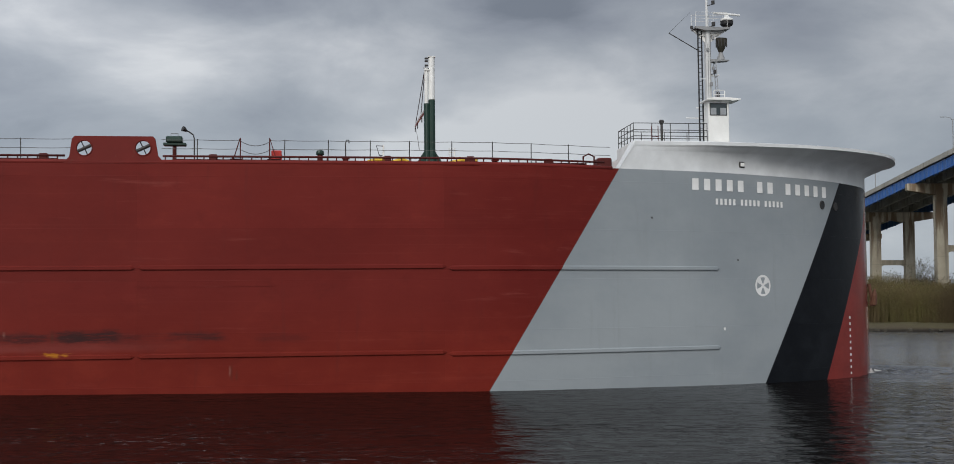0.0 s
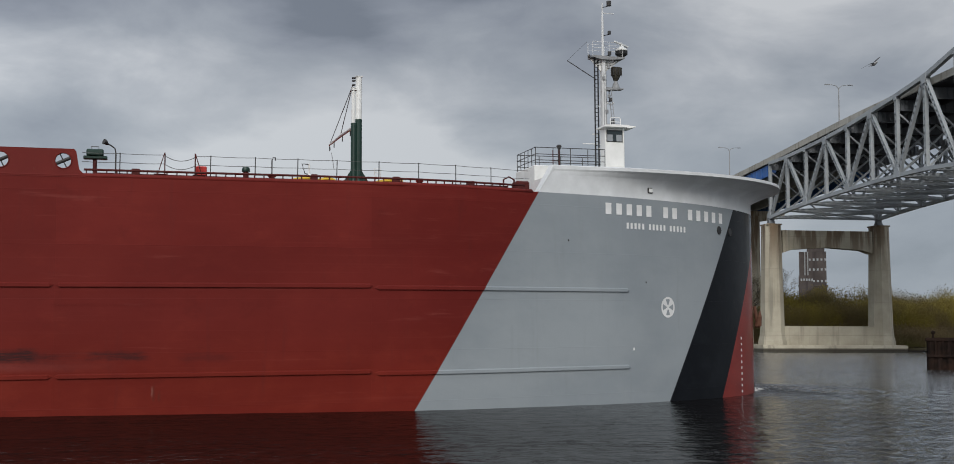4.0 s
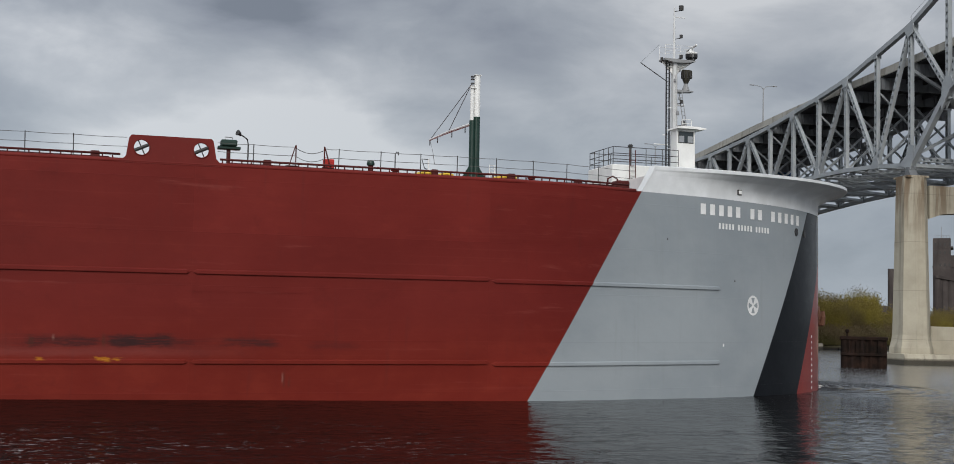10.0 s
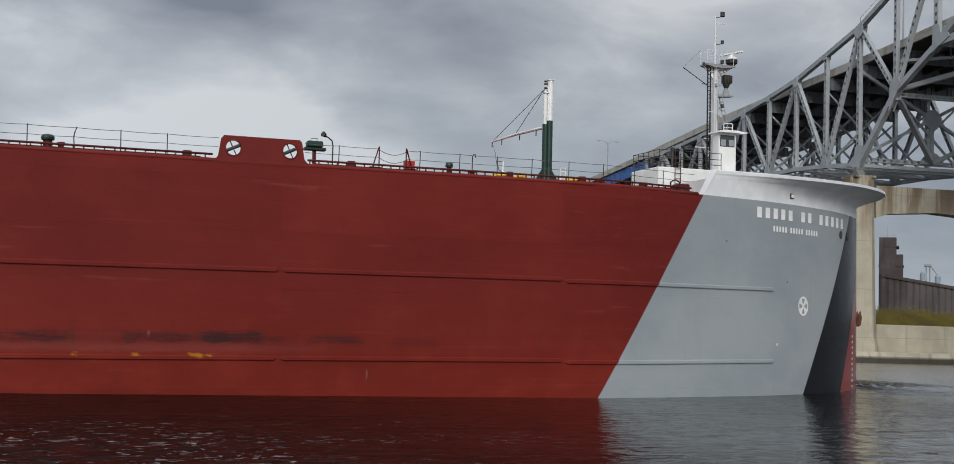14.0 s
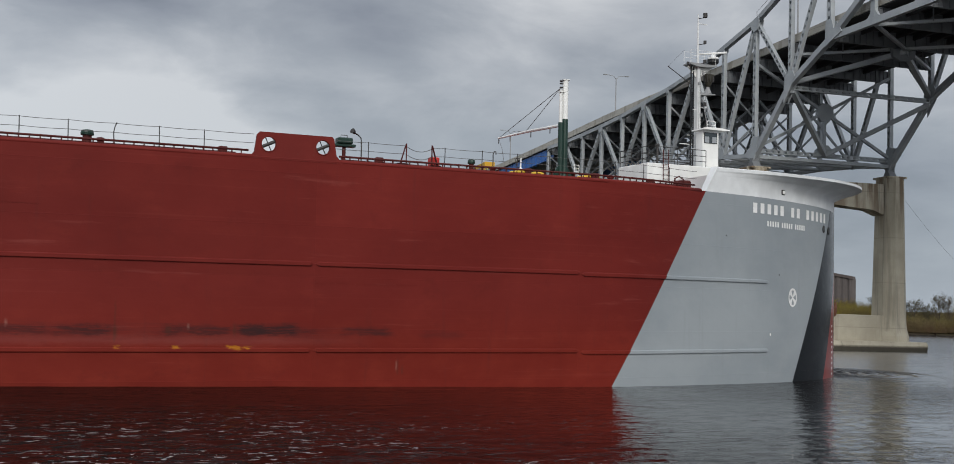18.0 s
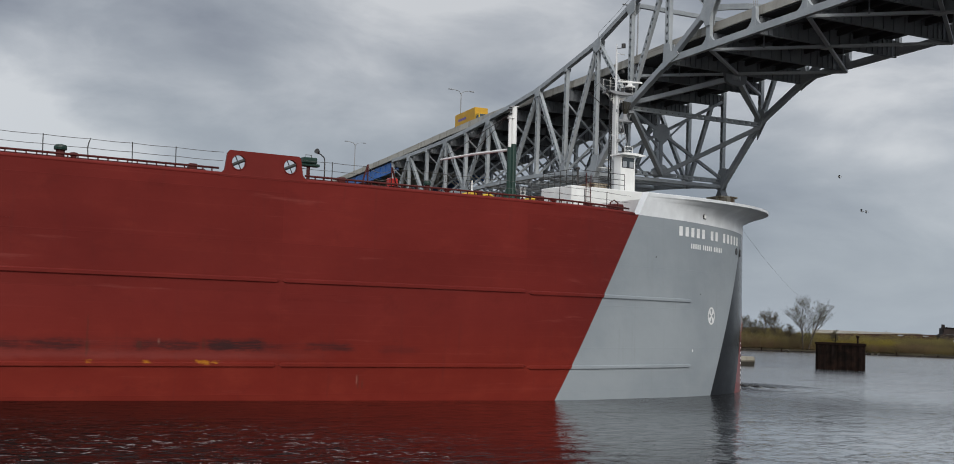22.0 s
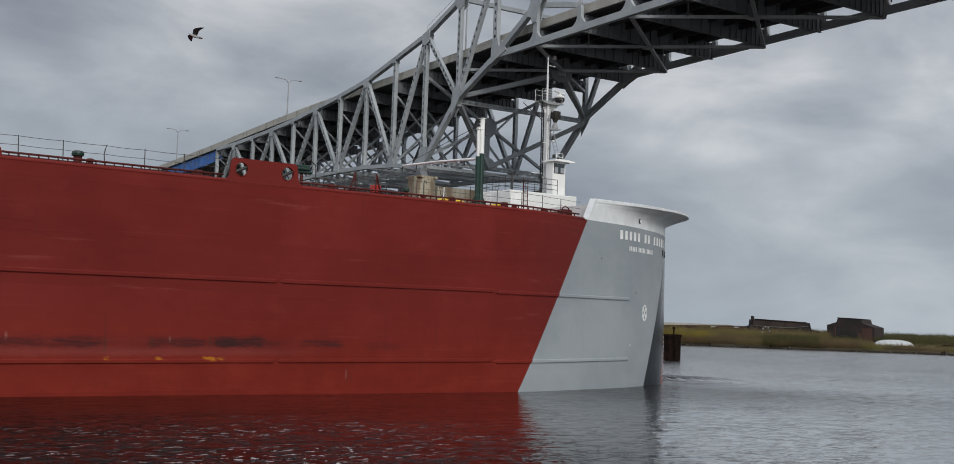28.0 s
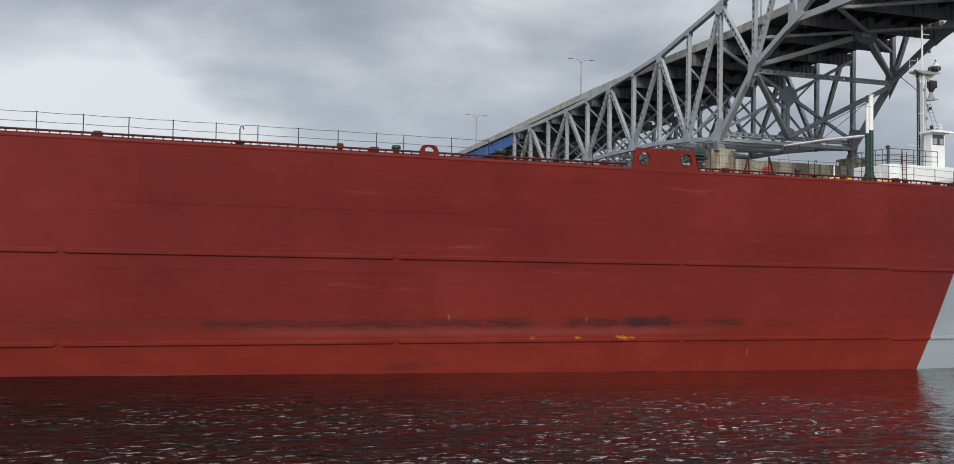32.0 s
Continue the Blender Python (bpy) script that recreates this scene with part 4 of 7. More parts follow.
    for x, y, s in ((-13.45, 0.9, 0.42), (-5.2, 0.9, 0.40), (-27.2, 0.8, 0.45), (-41.0, 0.9, 0.42), (3.6, 1.0, 0.35), (7.9, 1.0, 0.4), (12.2, 1.9, 0.4), (-51.0, 0.9, 0.42)):
        bm = B()
        box(bm, (0, 0, 0.25), (s, 0.4, 0.5), bevel=0.04)
        o = part("deck_box", bm, RAILRED, ship)
        o.matrix_basis = pose(x, y, DECK)
    for x, y, h in ((-34.2, 0.9, 1.15), (1.45, 0.95, 1.3)):
        bm = B()
        tube(bm, [(0, 0, 0), (0, 0, h * 0.9), (0.06, 0, h), (0.16, 0, h), (0.18, 0, h * 0.88)], 0.03, 6)
        o = part("lamp_pole", bm, DARK, ship)
        o.matrix_basis = pose(x, y, DECK)
    bm = B()
    box(bm, (-2.05, 1.0, 11.95), (0.52, 0.45, 0.55), bevel=0.04)
    part("hose_box", bm, BRIGHTRED, ship, "bright red fire hose box")
    # green mooring reel on a pedestal and a gooseneck floodlight
    bm = B()
    box(bm, (-7.12, 0.95, 12.74), (0.80, 0.6, 0.32), bevel=0.05)
    box(bm, (-7.10, 0.95, 12.50), (1.12, 0.45, 0.15), bevel=0.03)
    o = part("reel_cover", bm, GREEN, ship, "green steel winch cover")
    bm = B()
    tube(bm, [(-7.3, 0.95, 12.9), (-7.3, 0.95, 13.05), (-6.95, 0.95, 13.05), (-6.95, 0.95, 12.9)], 0.02, 5)
    part("cover_handle", bm, WIRE, o)
    bm = B()
    tube(bm, [(-7.12, 0.95, DECK), (-7.12, 0.95, 12.45)], 0.10, 8)
    part("pedestal", bm, RAILRED, o)
    bm = B()
    tube(bm, [(-6.15, 1.0, DECK), (-6.15, 1.0, 12.75), (-6.20, 1.0, 13.0), (-6.38, 1.0, 13.14), (-6.55, 1.0, 13.22)], 0.036, 8)
    o = part("floodlight_pole", bm, DARK, ship)
    bm = B()
    tube(bm, [(-6.52, 1.0, 13.19), (-6.62, 0.9, 13.26), (-6.72, 0.84, 13.30)], [0.05, 0.11, 0.15], 12)
    part("floodlight", bm, DARK, o)
    # yellow hoses and lifting gear by the king post
    for x0, y0, n in ((2.6, 1.1, 7), (6.9, 1.2, 5)):
        bm = B()
        rnd = random.Random(int(x0 * 10))
        tube(bm, [(x0 + 0.35 * i, y0 + rnd.uniform(-0.15, 0.15), 11.72 + rnd.uniform(-0.05, 0.10)) for i in range(n)], 0.11, 6)
        part("hose", bm, YELLOW, ship, "yellow deck hose")
    bm = B()
    tube(bm, [(3.42, 1.5, DECK), (3.42, 1.5, 12.0), (3.42, 1.5, 12.1), (3.42, 1.5, 12.62)], [0.13, 0.12, 0.045, 0.045], 8)
    o = part("sounding_stand", bm, WHITE, ship, "white sounding pipe stand")
    bm = B()
    tube(bm, [(3.42, 1.5, 12.05), (3.2, 1.5, 12.1), (3.05, 1.5, 12.6), (3.42, 1.5, 12.58)], 0.03, 5)
    part("stand_handle", bm, DARK, o)
    bm = B()
    for u in (0.0, 0.30):
        tube(bm, [(6.85 + u, 1.5, DECK), (6.85 + u, 1.5, 12.5)], 0.025, 5)
    for i in range(5):
        tube(bm, [(6.85, 1.5, 11.7 + 0.19 * i), (7.15, 1.5, 11.7 + 0.19 * i)], 0.018, 4)
    part("step_frame", bm, WHITE, ship, "white steel step frame")


def build_post(ship):
    """Green king post with a white mast above it and a slim landing boom swung inboard."""
    x, y = 5.78, 0.98
    bm = B()
    tube(bm, [(x + 0.13, y, DECK), (x + 0.13, y, 11.75), (x + 0.13, y, 12.4), (x + 0.13, y, 14.95)], [0.27, 0.20, 0.172, 0.172], 14)
    p = part("king_post", bm, GREEN, ship, "dark green king post with white upper mast")
    bm = B()
    tube(bm, [(x - 0.13, y, DECK), (x - 0.13, y, 11.8), (x - 0.13, y, 12.3), (x - 0.13, y, 14.75)], [0.2, 0.16, 0.155, 0.155], 12)
    part("side_post", bm, GREEN, p, smooth=False)
    for z in (12.6, 13.7, 14.6):
        bm = B()
        box(bm, (x - 0.03, y, z), (0.28, 0.12, 0.14), bevel=0.02)
        part("post_tie", bm, GREEN, p)
    for s in (-1, 1):
        bm = B()
        prism(bm, [(0.22 * s, 0), (0.72 * s, 0), (0.72 * s, 0.08), (0.23 * s, 0.85)], -0.04, 0.04)
        o = part("post_bracket", bm, GREEN, p)
        o.matrix_basis = pose(x, y, DECK)
    bm = B()
    box(bm, (x, y, 11.56), (1.5, 0.9, 0.12), bevel=0.02)
    part("post_base", bm, GREEN, p)
    bm = B()
    tube(bm, [(x - 0.15, y, 14.75), (x - 0.15, y, 16.55), (x - 0.15, y, 16.62)], [0.10, 0.10, 0.15], 10)
    tube(bm, [(x + 0.13, y, 14.95), (x + 0.13, y, 17.2)], 0.165, 12)
    box(bm, (x + 0.13, y, 17.2), (0.38, 0.36, 0.04))
    box(bm, (x - 0.05, y, 16.5), (0.42, 0.3, 0.06))
    part("upper_mast", bm, WHITE, p)
    for i, z in enumerate((16.75, 16.98, 17.12)):
        bm = B()
        box(bm, (x - 0.14, y, z), (0.18, 0.12, 0.09), bevel=0.02)
        part("sheave", bm, DARK, p)
    root, tip = Vector((x - 0.05, y + 0.25, 14.62)), Vector((5.72, 9.4, 14.85))
    bm = B()
    tube(bm, [root, root.lerp(tip, 0.5) + Vector((0, 0, 0.05)), tip], [0.09, 0.085, 0.06], 8)
    b = part("boom", bm, WHITE, p, "white landing boom")
    for t in (0.15, 0.45, 0.8, 1.0):
        bm = B()
        q = root.lerp(tip, t)
        tube(bm, [q, q - Vector((0, 0, 0.35))], 0.03, 5)
        part("boom_hanger", bm, DARK, b)
    for t in (0.55, 1.0):
        bm = B()
        tube(bm, [(x - 0.2, y, 16.7), root.lerp(tip, t)], 0.022, 4)
        part("topping_wire", bm, WIRE, p)
    bm = B()
    q = tip
    tube(bm, [q, q + Vector((0.1, -0.3, -0.7)), q + Vector((0.2, -0.4, -1.5))], 0.015, 4)
    part("boom_rope", bm, WIRE, b)


MOVING = {}


def build_house(ship):
    """White bow house with a look-out cabin, the mast and its lamps, horn and radar."""
    bm = B()
    box(bm, (24.05, 17.25, 13.19), (7.3, 4.1, 3.38), bevel=0.05)
    h = part("bow_house", bm, WHITE, ship, "white painted bow house")
    bm = B()
    for i in range(9):
        box(bm, (21.9, 15.1, 12.3 + 0.36 * i), (0.42, 0.03, 0.03))
    for s in (-1, 1):
        box(bm, (21.9 + 0.22 * s, 15.1, 13.7), (0.04, 0.04, 4.4))
    part("house_ladder", bm, RAILRED, h)
    for y0, w in ((16.4, 0.8), (18.2, 0.8)):
        bm = B()
        box(bm, (20.39, y0, 12.6), (0.05, w, 1.9), bevel=0.01)
        part("house_door", bm, WHITE, h)
    # railing on the house top
    corners = [(25.5, 15.25), (20.5, 15.25), (20.5, 19.2), (27.0, 19.2)]
    for a, b in zip(corners, corners[1:]):
        for z in (15.25, 15.65, 16.1):
            bm = B()
            tube(bm, [(*a, z), (*b, z)], 0.026, 5)
            part("guard_rail", bm, DARK, h)
        n = 5 if a[1] != b[1] else 4
        for i in range(n):
            u = i / n
            bm = B()
            p = (a[0] + (b[0] - a[0]) * u, a[1] + (b[1] - a[1]) * u)
            tube(bm, [(*p, 14.85), (*p, 16.1)], 0.026, 5)
            part("guard_post", bm, DARK, h)
    # mushroom vent standard
    bm = B()
    tube(bm, [(23.4, 18.6, 14.86), (23.4, 18.6, 16.6)], 0.09, 8)
    tube(bm, [(23.4, 18.6, 16.55), (23.4, 18.6, 16.75), (23.4, 18.6, 16.85)], [0.10, 0.2, 0.12], 10)
    part("standpipe", bm, DARK, h)
    # look-out cabin
    bm = B()
    box(bm, (26.72, 16.85, 14.7), (1.46, 0.9, 6.3), bevel=0.04)
    c = part("lookout_cabin", bm, WHITE, ship, "white look-out cabin with a square window")
    bm = B()
    prism(bm, [(25.80, 17.84), (25.82, 17.95), (26.3, 18.02), (27.4, 18.01), (28.15, 17.92), (28.13, 17.87), (27.5, 17.78), (27.44, 17.84)], 15.95, 17.6)
    part("cabin_roof", bm, WHITE, c)
    bm = B()
    box(bm, (26.70, 16.39, 17.26), (1.20, 0.04, 0.84), bevel=0.01)
    f = part("window_frame", bm, DARK, c)
    bm = B()
    box(bm, (26.70, 16.365, 17.26), (1.10, 0.03, 0.74))
    part("pane", bm, GLASS, f)
    # added pale panels on the glass imitate sky light showing through the cabin
    for u in (-0.36, 0.32):
        bm = B()
        box(bm, (26.70 + u, 16.345, 17.12), (0.40, 0.015, 0.46))
        part("blind", bm, PANE, f, "pale grey panel standing in for sky seen through the cabin")
    bm = B()
    box(bm, (27.46, 16.85, 17.25), (0.03, 0.7, 0.72))
    part("front_window", bm, GLASS, c)
    bm = B()
    tube(bm, [(26.45, 16.5, 18.0), (26.45, 16.5, 18.5), (26.5, 16.5, 18.58), (27.15, 16.5, 18.58), (27.2, 16.5, 18.5), (27.2, 16.5, 18.0)], 0.03, 5)
    tube(bm, [(26.45, 16.5, 18.28), (27.2, 16.5, 18.28)], 0.025, 5)
    part("roof_hoop", bm, WHITE, c)
    # mast
    mx, my = 26.55, 17.95
    bm = B()
    loft(bm, [[(mx + u * k, my + v * k, z) for u, v in ((-0.15, -0.30), (0.15, -0.30), (0.20, -0.22), (0.20, 0.22), (0.15, 0.30), (-0.15, 0.30), (-0.20, 0.22), (-0.20, -0.22))] for z, k in ((14.8, 1.0), (19.5, 0.9), (23.1, 0.8))], closed=True)
    m = part("mast", bm, MASTGREY, ship, "white signal mast with lamps, horn and radar", smooth=False)
    bm = B()
    tube(bm, [(mx, my, 23.1), (mx, my, 25.6), (mx, my, 27.1)], [0.10, 0.08, 0.04], 10)
    part("topmast", bm, MASTGREY, m)
    bm = B()
    for s in (-1, 1):
        box(bm, (mx - 0.56 + 0.15 * s, my - 0.1 + 0.06 * s, 18.9), (0.085, 0.07, 8.4))
    for i in range(27):
        box(bm, (mx - 0.56, my - 0.1, 15.3 + 0.295 * i), (0.30, 0.06, 0.035))
    part("mast_ladder", bm, BLACK, m)
    bm = B()
    for s in (-1, 1):
        tube(bm, [(26.75 + 0.0, 16.6 + 0.22 * s, 18.05), (mx + 0.5, my + 0.22 * s, 20.9)], 0.03, 5)
    for i in range(8):
        u = (i + 0.5) / 8
        tube(bm, [(26.75 + (mx + 0.55 - 26.75) * u, 16.38 + (my - 0.22 - 16.38) * u, 18.05 + 2.85 * u), (26.75 + (mx + 0.55 - 26.75) * u, 16.82 + (my + 0.22 - 16.82) * u, 18.05 + 2.85 * u)], 0.02, 4)
    part("cabin_ladder", bm, GALV, m)
    bm = B()
    prism(bm, [(mx - 0.98, 23.04), (mx - 0.98, 23.16), (mx + 1.48, 23.12), (mx + 1.48, 23.04), (mx + 0.6, 22.9), (mx - 0.3, 22.9)], my - 0.5, my + 0.5)
    p = part("crosstree", bm, GALV, m, "grey crosstree platform")
    for s in (-1, 1):
        bm = B()
        tube(bm, [(mx - 0.95, my + 0.46 * s, 24.15), (mx + 1.3, my + 0.46 * s, 24.15)], 0.014, 5)
        tube(bm, [(mx - 0.95, my + 0.46 * s, 23.72), (mx + 1.3, my + 0.46 * s, 23.72)], 0.014, 5)
        for u in (-0.95, 0.3, 1.3):
            tube(bm, [(mx + u, my + 0.46 * s, 23.1), (mx + u, my + 0.46 * s, 24.15)], 0.014, 5)
        part("crosstree_rail", bm, WHITE, p)
    # radar: a round white turning unit with a dark band, on a short stand
    rx = mx + 1.42
    bm = B()
    tube(bm, [(rx, my, 23.12), (rx, my, 23.42)], [0.22, 0.30], 14)
    r = part("radar_pedestal", bm, DARK, m)
    bm = B()
    tube(bm, [(rx, my, 23.34), (rx, my, 23.42), (rx, my, 23.66)], [0.36, 0.44, 0.44], 16)
    part("radar_base", bm, BLACK, r, "black band under the radar housing")
    bm = B()
    tube(bm, [(rx, my, 23.66), (rx, my, 23.80), (rx, my, 23.90), (rx, my, 24.08)], [0.45, 0.43, 0.22, 0.12], 16)
    part("radar_housing", bm, WHITE, r, smooth=True)
    bm = B()
    box(bm, (0, 0, 0), (2.15, 0.14, 0.15), bevel=0.04)
    o = part("radar_scanner", bm, WHITE, r)
    o.matrix_basis = pose(rx, my, 24.16)
    MOVING["scanner"] = o
    # horn on a bracket
    bm = B()
    prism(bm, [(mx + 0.1, 20.75), (mx + 0.1, 20.95), (mx + 1.45, 20.92), (mx + 1.45, 20.86)], my - 0.3, my + 0.3)
    k = part("horn_platform", bm, GALV, m)
    bm = B()
    tube(bm, [(mx + 0.95, my, 20.95), (mx + 0.95, my, 21.15), (mx + 0.95, my, 21.55)], [0.30, 0.24, 0.09], 12)
    part("horn_stand", bm, GALV, k)
    bm = B()
    tube(bm, [(mx + 0.95, my, 21.5), (mx + 0.96, my - 0.03, 21.75), (mx + 0.98, my - 0.08, 22.15), (mx + 1.0, my - 0.12, 22.45)], [0.16, 0.27, 0.36, 0.38], 14)
    h = part("horn", bm, BRONZE, k, "dark bronze-green fog horn drum")
    bm = B()
    for i in range(10):
        a = i * math.tau / 10
        box(bm, (mx + 0.98 + 0.36 * math.cos(a), my - 0.08 + 0.36 * math.sin(a), 22.12), (0.07, 0.07, 0.55))
    part("horn_rib", bm, DARK, h)
    for z in (22.75, 19.9):
        bm = B()
        tube(bm, [(mx + 0.15, my, z), (mx + 0.55, my - 0.1, z - 0.12), (mx + 0.75, my - 0.15, z - 0.02)], 0.05, 6)
        part("lamp_bracket", bm, WHITE, m)
    # platform brackets, cable runs and junction boxes on the shaft
    for s in (-1, 1):
        bm = B()
        prism(bm, [(mx + 0.15 * s, 22.9), (mx + (1.3 if s > 0 else 1.0) * s, 22.95), (mx + 0.15 * s, 22.1)], my - 0.03, my + 0.03)
        part("platform_bracket", bm, WHITE, m)
    for u, v, z0, z1 in ((0.08, -0.31, 15.5, 22.8), (-0.06, -0.30, 16.5, 22.0), (0.21, -0.05, 18.5, 22.8)):
        bm = B()
        tube(bm, [(mx + u, my + v, z0), (mx + u, my + v, z1)], 0.022, 5)
        part("cable_run", bm, GALV, m)
    for u, z, sx in ((0.12, 19.2, 0.2), (-0.1, 21.6, 0.16), (0.15, 17.4, 0.22), (0.3, 22.4, 0.18), (0.28, 20.3, 0.16)):
        bm = B()
        box(bm, (mx + u, my - 0.34, z), (sx, 0.12, sx * 1.4), bevel=0.02)
        part("junction_box", bm, GALV, m)
    for u, z in ((-0.5, 22.6), (-0.5, 19.6), (-0.5, 16.6)):
        bm = B()
        tube(bm, [(mx - 0.15, my - 0.1, z), (mx + u, my - 0.1, z)], 0.025, 5)
        part("ladder_clip", bm, WHITE, m)
    # lamps on the mast
    for u, z, s in ((0.30, 26.75, 0.34), (0.30, 24.7, 0.24), (0.3, 23.2, 0.26), (0.35, 19.9, 0.25), (-1.25, 22.95, 0.2), (0.5, 18.3, 0.3)):
        bm = B()
        tube(bm, [(mx + u, my - 0.5, z), (mx + u, my - 0.5, z + s)], [s * 0.5, s * 0.5], 10)
        tube(bm, [(mx, my, z), (mx + u, my - 0.5, z)], 0.03, 5)
        part("mast_lamp", bm, DARK, m)
    for z, l in ((26.35, 0.85), (17.6, -0.9), (16.9, -1.6)):
        bm = B()
        tube(bm, [(mx, my, z), (mx + l, my, z)], 0.035, 5)
        part("yard", bm, WHITE, m)
    bm = B()
    tube(bm, [(mx - 2.7, my, 22.75), (mx - 0.5, my, 21.5)], 0.035, 5)
    tube(bm, [(mx - 1.2, my, 24.2), (mx - 2.7, my, 22.75)], 0.009, 4)
    part("signal_gaff", bm, DARK, m)
    # white winch drum and small gear on the open deck by the bulwark
    bm = B()
    box(bm, (15.6, 3.6, 11.9), (0.8, 0.9, 0.72), bevel=0.08)
    part("winch", bm, RAILRED, ship)
    bm = B()
    tube(bm, [(14.2, 2.3, DECK), (14.2, 2.3, 12.2), (14.5, 2.3, 12.35), (14.8, 2.3, 12.2), (14.8, 2.3, DECK)], 0.05, 6)
    part("deck_hoop", bm, RAILRED, ship)


def build_bow_wave(ship):
    """Low rings that the stem pushes ahead, level with the water under the trimmed hull."""
    stem = Vector((35.6, 15.0))
    for r, h in ((0.75, 0.26), (1.5, 0.17), (2.4, 0.14), (3.4, 0.12), (4.6, 0.11), (6.0, 0.10), (7.6, 0.085), (9.4, 0.07)):
        rows = []
        for i in range(41):
            a = radians(-125 + 250 * i / 40)
            k = math.sin(math.pi * i / 40) ** 0.5
            row = []
            for u, z in ((-0.55, -0.06), (-0.3, 0.02), (-0.1, 0.8), (0.06, 1.0), (0.22, 0.7), (0.5, 0.05), (0.8, -0.06)):
                q = stem + Vector((math.cos(a), math.sin(a))) * (r + u * (0.4 + 0.1 * r) + 0.08 * math.sin(5 * a + r))
                row.append((q.x, q.y, -math.tan(radians(TRIM)) * q.x + (z * h * k if z > 0 else z)))
            rows.append(row)
        bm = B()
        loft(bm, rows)
        part("bow_ripple", bm, WATER, ship, "ripple of dark water round the stem", smooth=True)
    # broken white water where the stem cuts in; its pale colour also paints reflected sky
    rnd = random.Random(21)
    pts = [p for p in CURVE if p.x > 35.0]
    pts = pts + [Vector((p.x, BEAM - p.y)) for p in reversed(pts)]
    rows = []
    for i, (p, n) in enumerate(zip(pts, normals(pts))):
        k = math.sin(math.pi * (i + 0.5) / len(pts)) ** 0.6
        base = -math.tan(radians(TRIM)) * p.x
        rows.append([(p.x + n.x * u * k, p.y + n.y * u * k, base + z * k * rnd.uniform(0.6, 1.3)) for u, z in ((-0.05, 0.24), (0.14, 0.26), (0.40, 0.15), (0.8, 0.10), (1.25, -0.03))])
    bm = B()
    loft(bm, rows)
    part("bow_foam", bm, FOAM_GLINT, ship, "pale broken foam with painted sky glint at the stem", smooth=True)


def build_ship():
    ship = thing("cargo_ship", "long red lake freighter with grey, black and white bow under way", "ship")
    build_hull(ship)
    build_rails(ship)
    build_marks(ship)
    build_edge(ship)
    build_post(ship)
    build_house(ship)
    build_bow_wave(ship)
    return ship

# ---- the bridge: x along the roadway, y across from the near truss, z up from the water ----
PANEL, WIDE = 9.144, 23.2
BRIDGE_AT = Matrix.Translation((0, 0, EYE * 0.09)) @ Matrix.Scale(0.91, 4) @ pose(129.78, 213.27, 0, 0, 0, math.degrees(math.atan2(-0.9845, -0.1755)))
LOWER = {0: 27.0, 1: 27.55, 2: 28.0, 3: 28.3, 4: 28.5, 5: 28.65, 6: 28.7, 7: 28.6, 8: 28.1, 9: 27.2, 10: 36.2, 11: 40.6}
UPPER = {0: 38.1, 1: 38.15, 2: 38.5, 3: 38.95, 4: 39.6, 5: 40.55, 6: 41.55, 7: 42.75, 8: 44.85, 9: 47.0, 10: 50.6, 11: 54.4}


def crown(k, at, rise):
    u = (k - 19) / 10
    return at + rise * (1 - u * u)


for k in range(12, 20):
    LOWER[k] = 51.0 + 16.0 * (1 - ((19 - k) / 6) ** 2) if k > 12 else 46.0
    UPPER[k] = crown(k, 47.0, 33.0) + (58.0 - crown(12, 47.0, 33.0)) * (1 - (k - 12) / 7)
for k in range(20, 39):
    LOWER[k], UPPER[k] = LOWER[38 - k], UPPER[38 - k]


def road(k):
    """Roadway height: a gentle crest over the channel."""
    u = min(abs(k - 19), 19 + 26)
    ease = lambda v: (3 - 2 * v) * v * v
    lift = 0.58 * ease(min(max((20.5 - u) / 6, 0), 1)) + 0.60 * ease(min(max((10 - u) / 3.5, 0), 1))
    return 42.6 - 0.0125 * u * u + 0.00011 * u ** 3 + lift


def tie(k):
    return 40.76 + 0.20 * (k - 11) - 0.008 * (k - 11) ** 2 if k <= 19 else tie(38 - k)


def holed(bm, length, wide, y, m, pitch=1.06, hole=(0.56, 0.34), shift=0.0):
    """A cover plate with a row of oval hand-holes, in the plane at y."""
    n = max(1, int(length / pitch))
    p = length / n
    seg = 8
    for i in range(n):
        cx = (i + 0.5) * p
        ring = [(cx + hole[0] / 2 * math.cos(a), hole[1] / 2 * math.sin(a)) for a in [k * math.tau / seg for k in range(seg)]]
        rim = [(cx + p / 2, 0), (cx + p / 2, wide / 2), (cx, wide / 2), (cx - p / 2, wide / 2), (cx - p / 2, 0), (cx - p / 2, -wide / 2), (cx, -wide / 2), (cx + p / 2, -wide / 2)]
        a = [bm.verts.new(m @ Vector((x, y, z))) for x, z in ring]
        b = [bm.verts.new(m @ Vector((x, y, z))) for x, z in rim]
        for k in range(seg):
            bm.faces.new((a[k], a[(k + 1) % seg], b[(k + 1) % seg], b[k]))


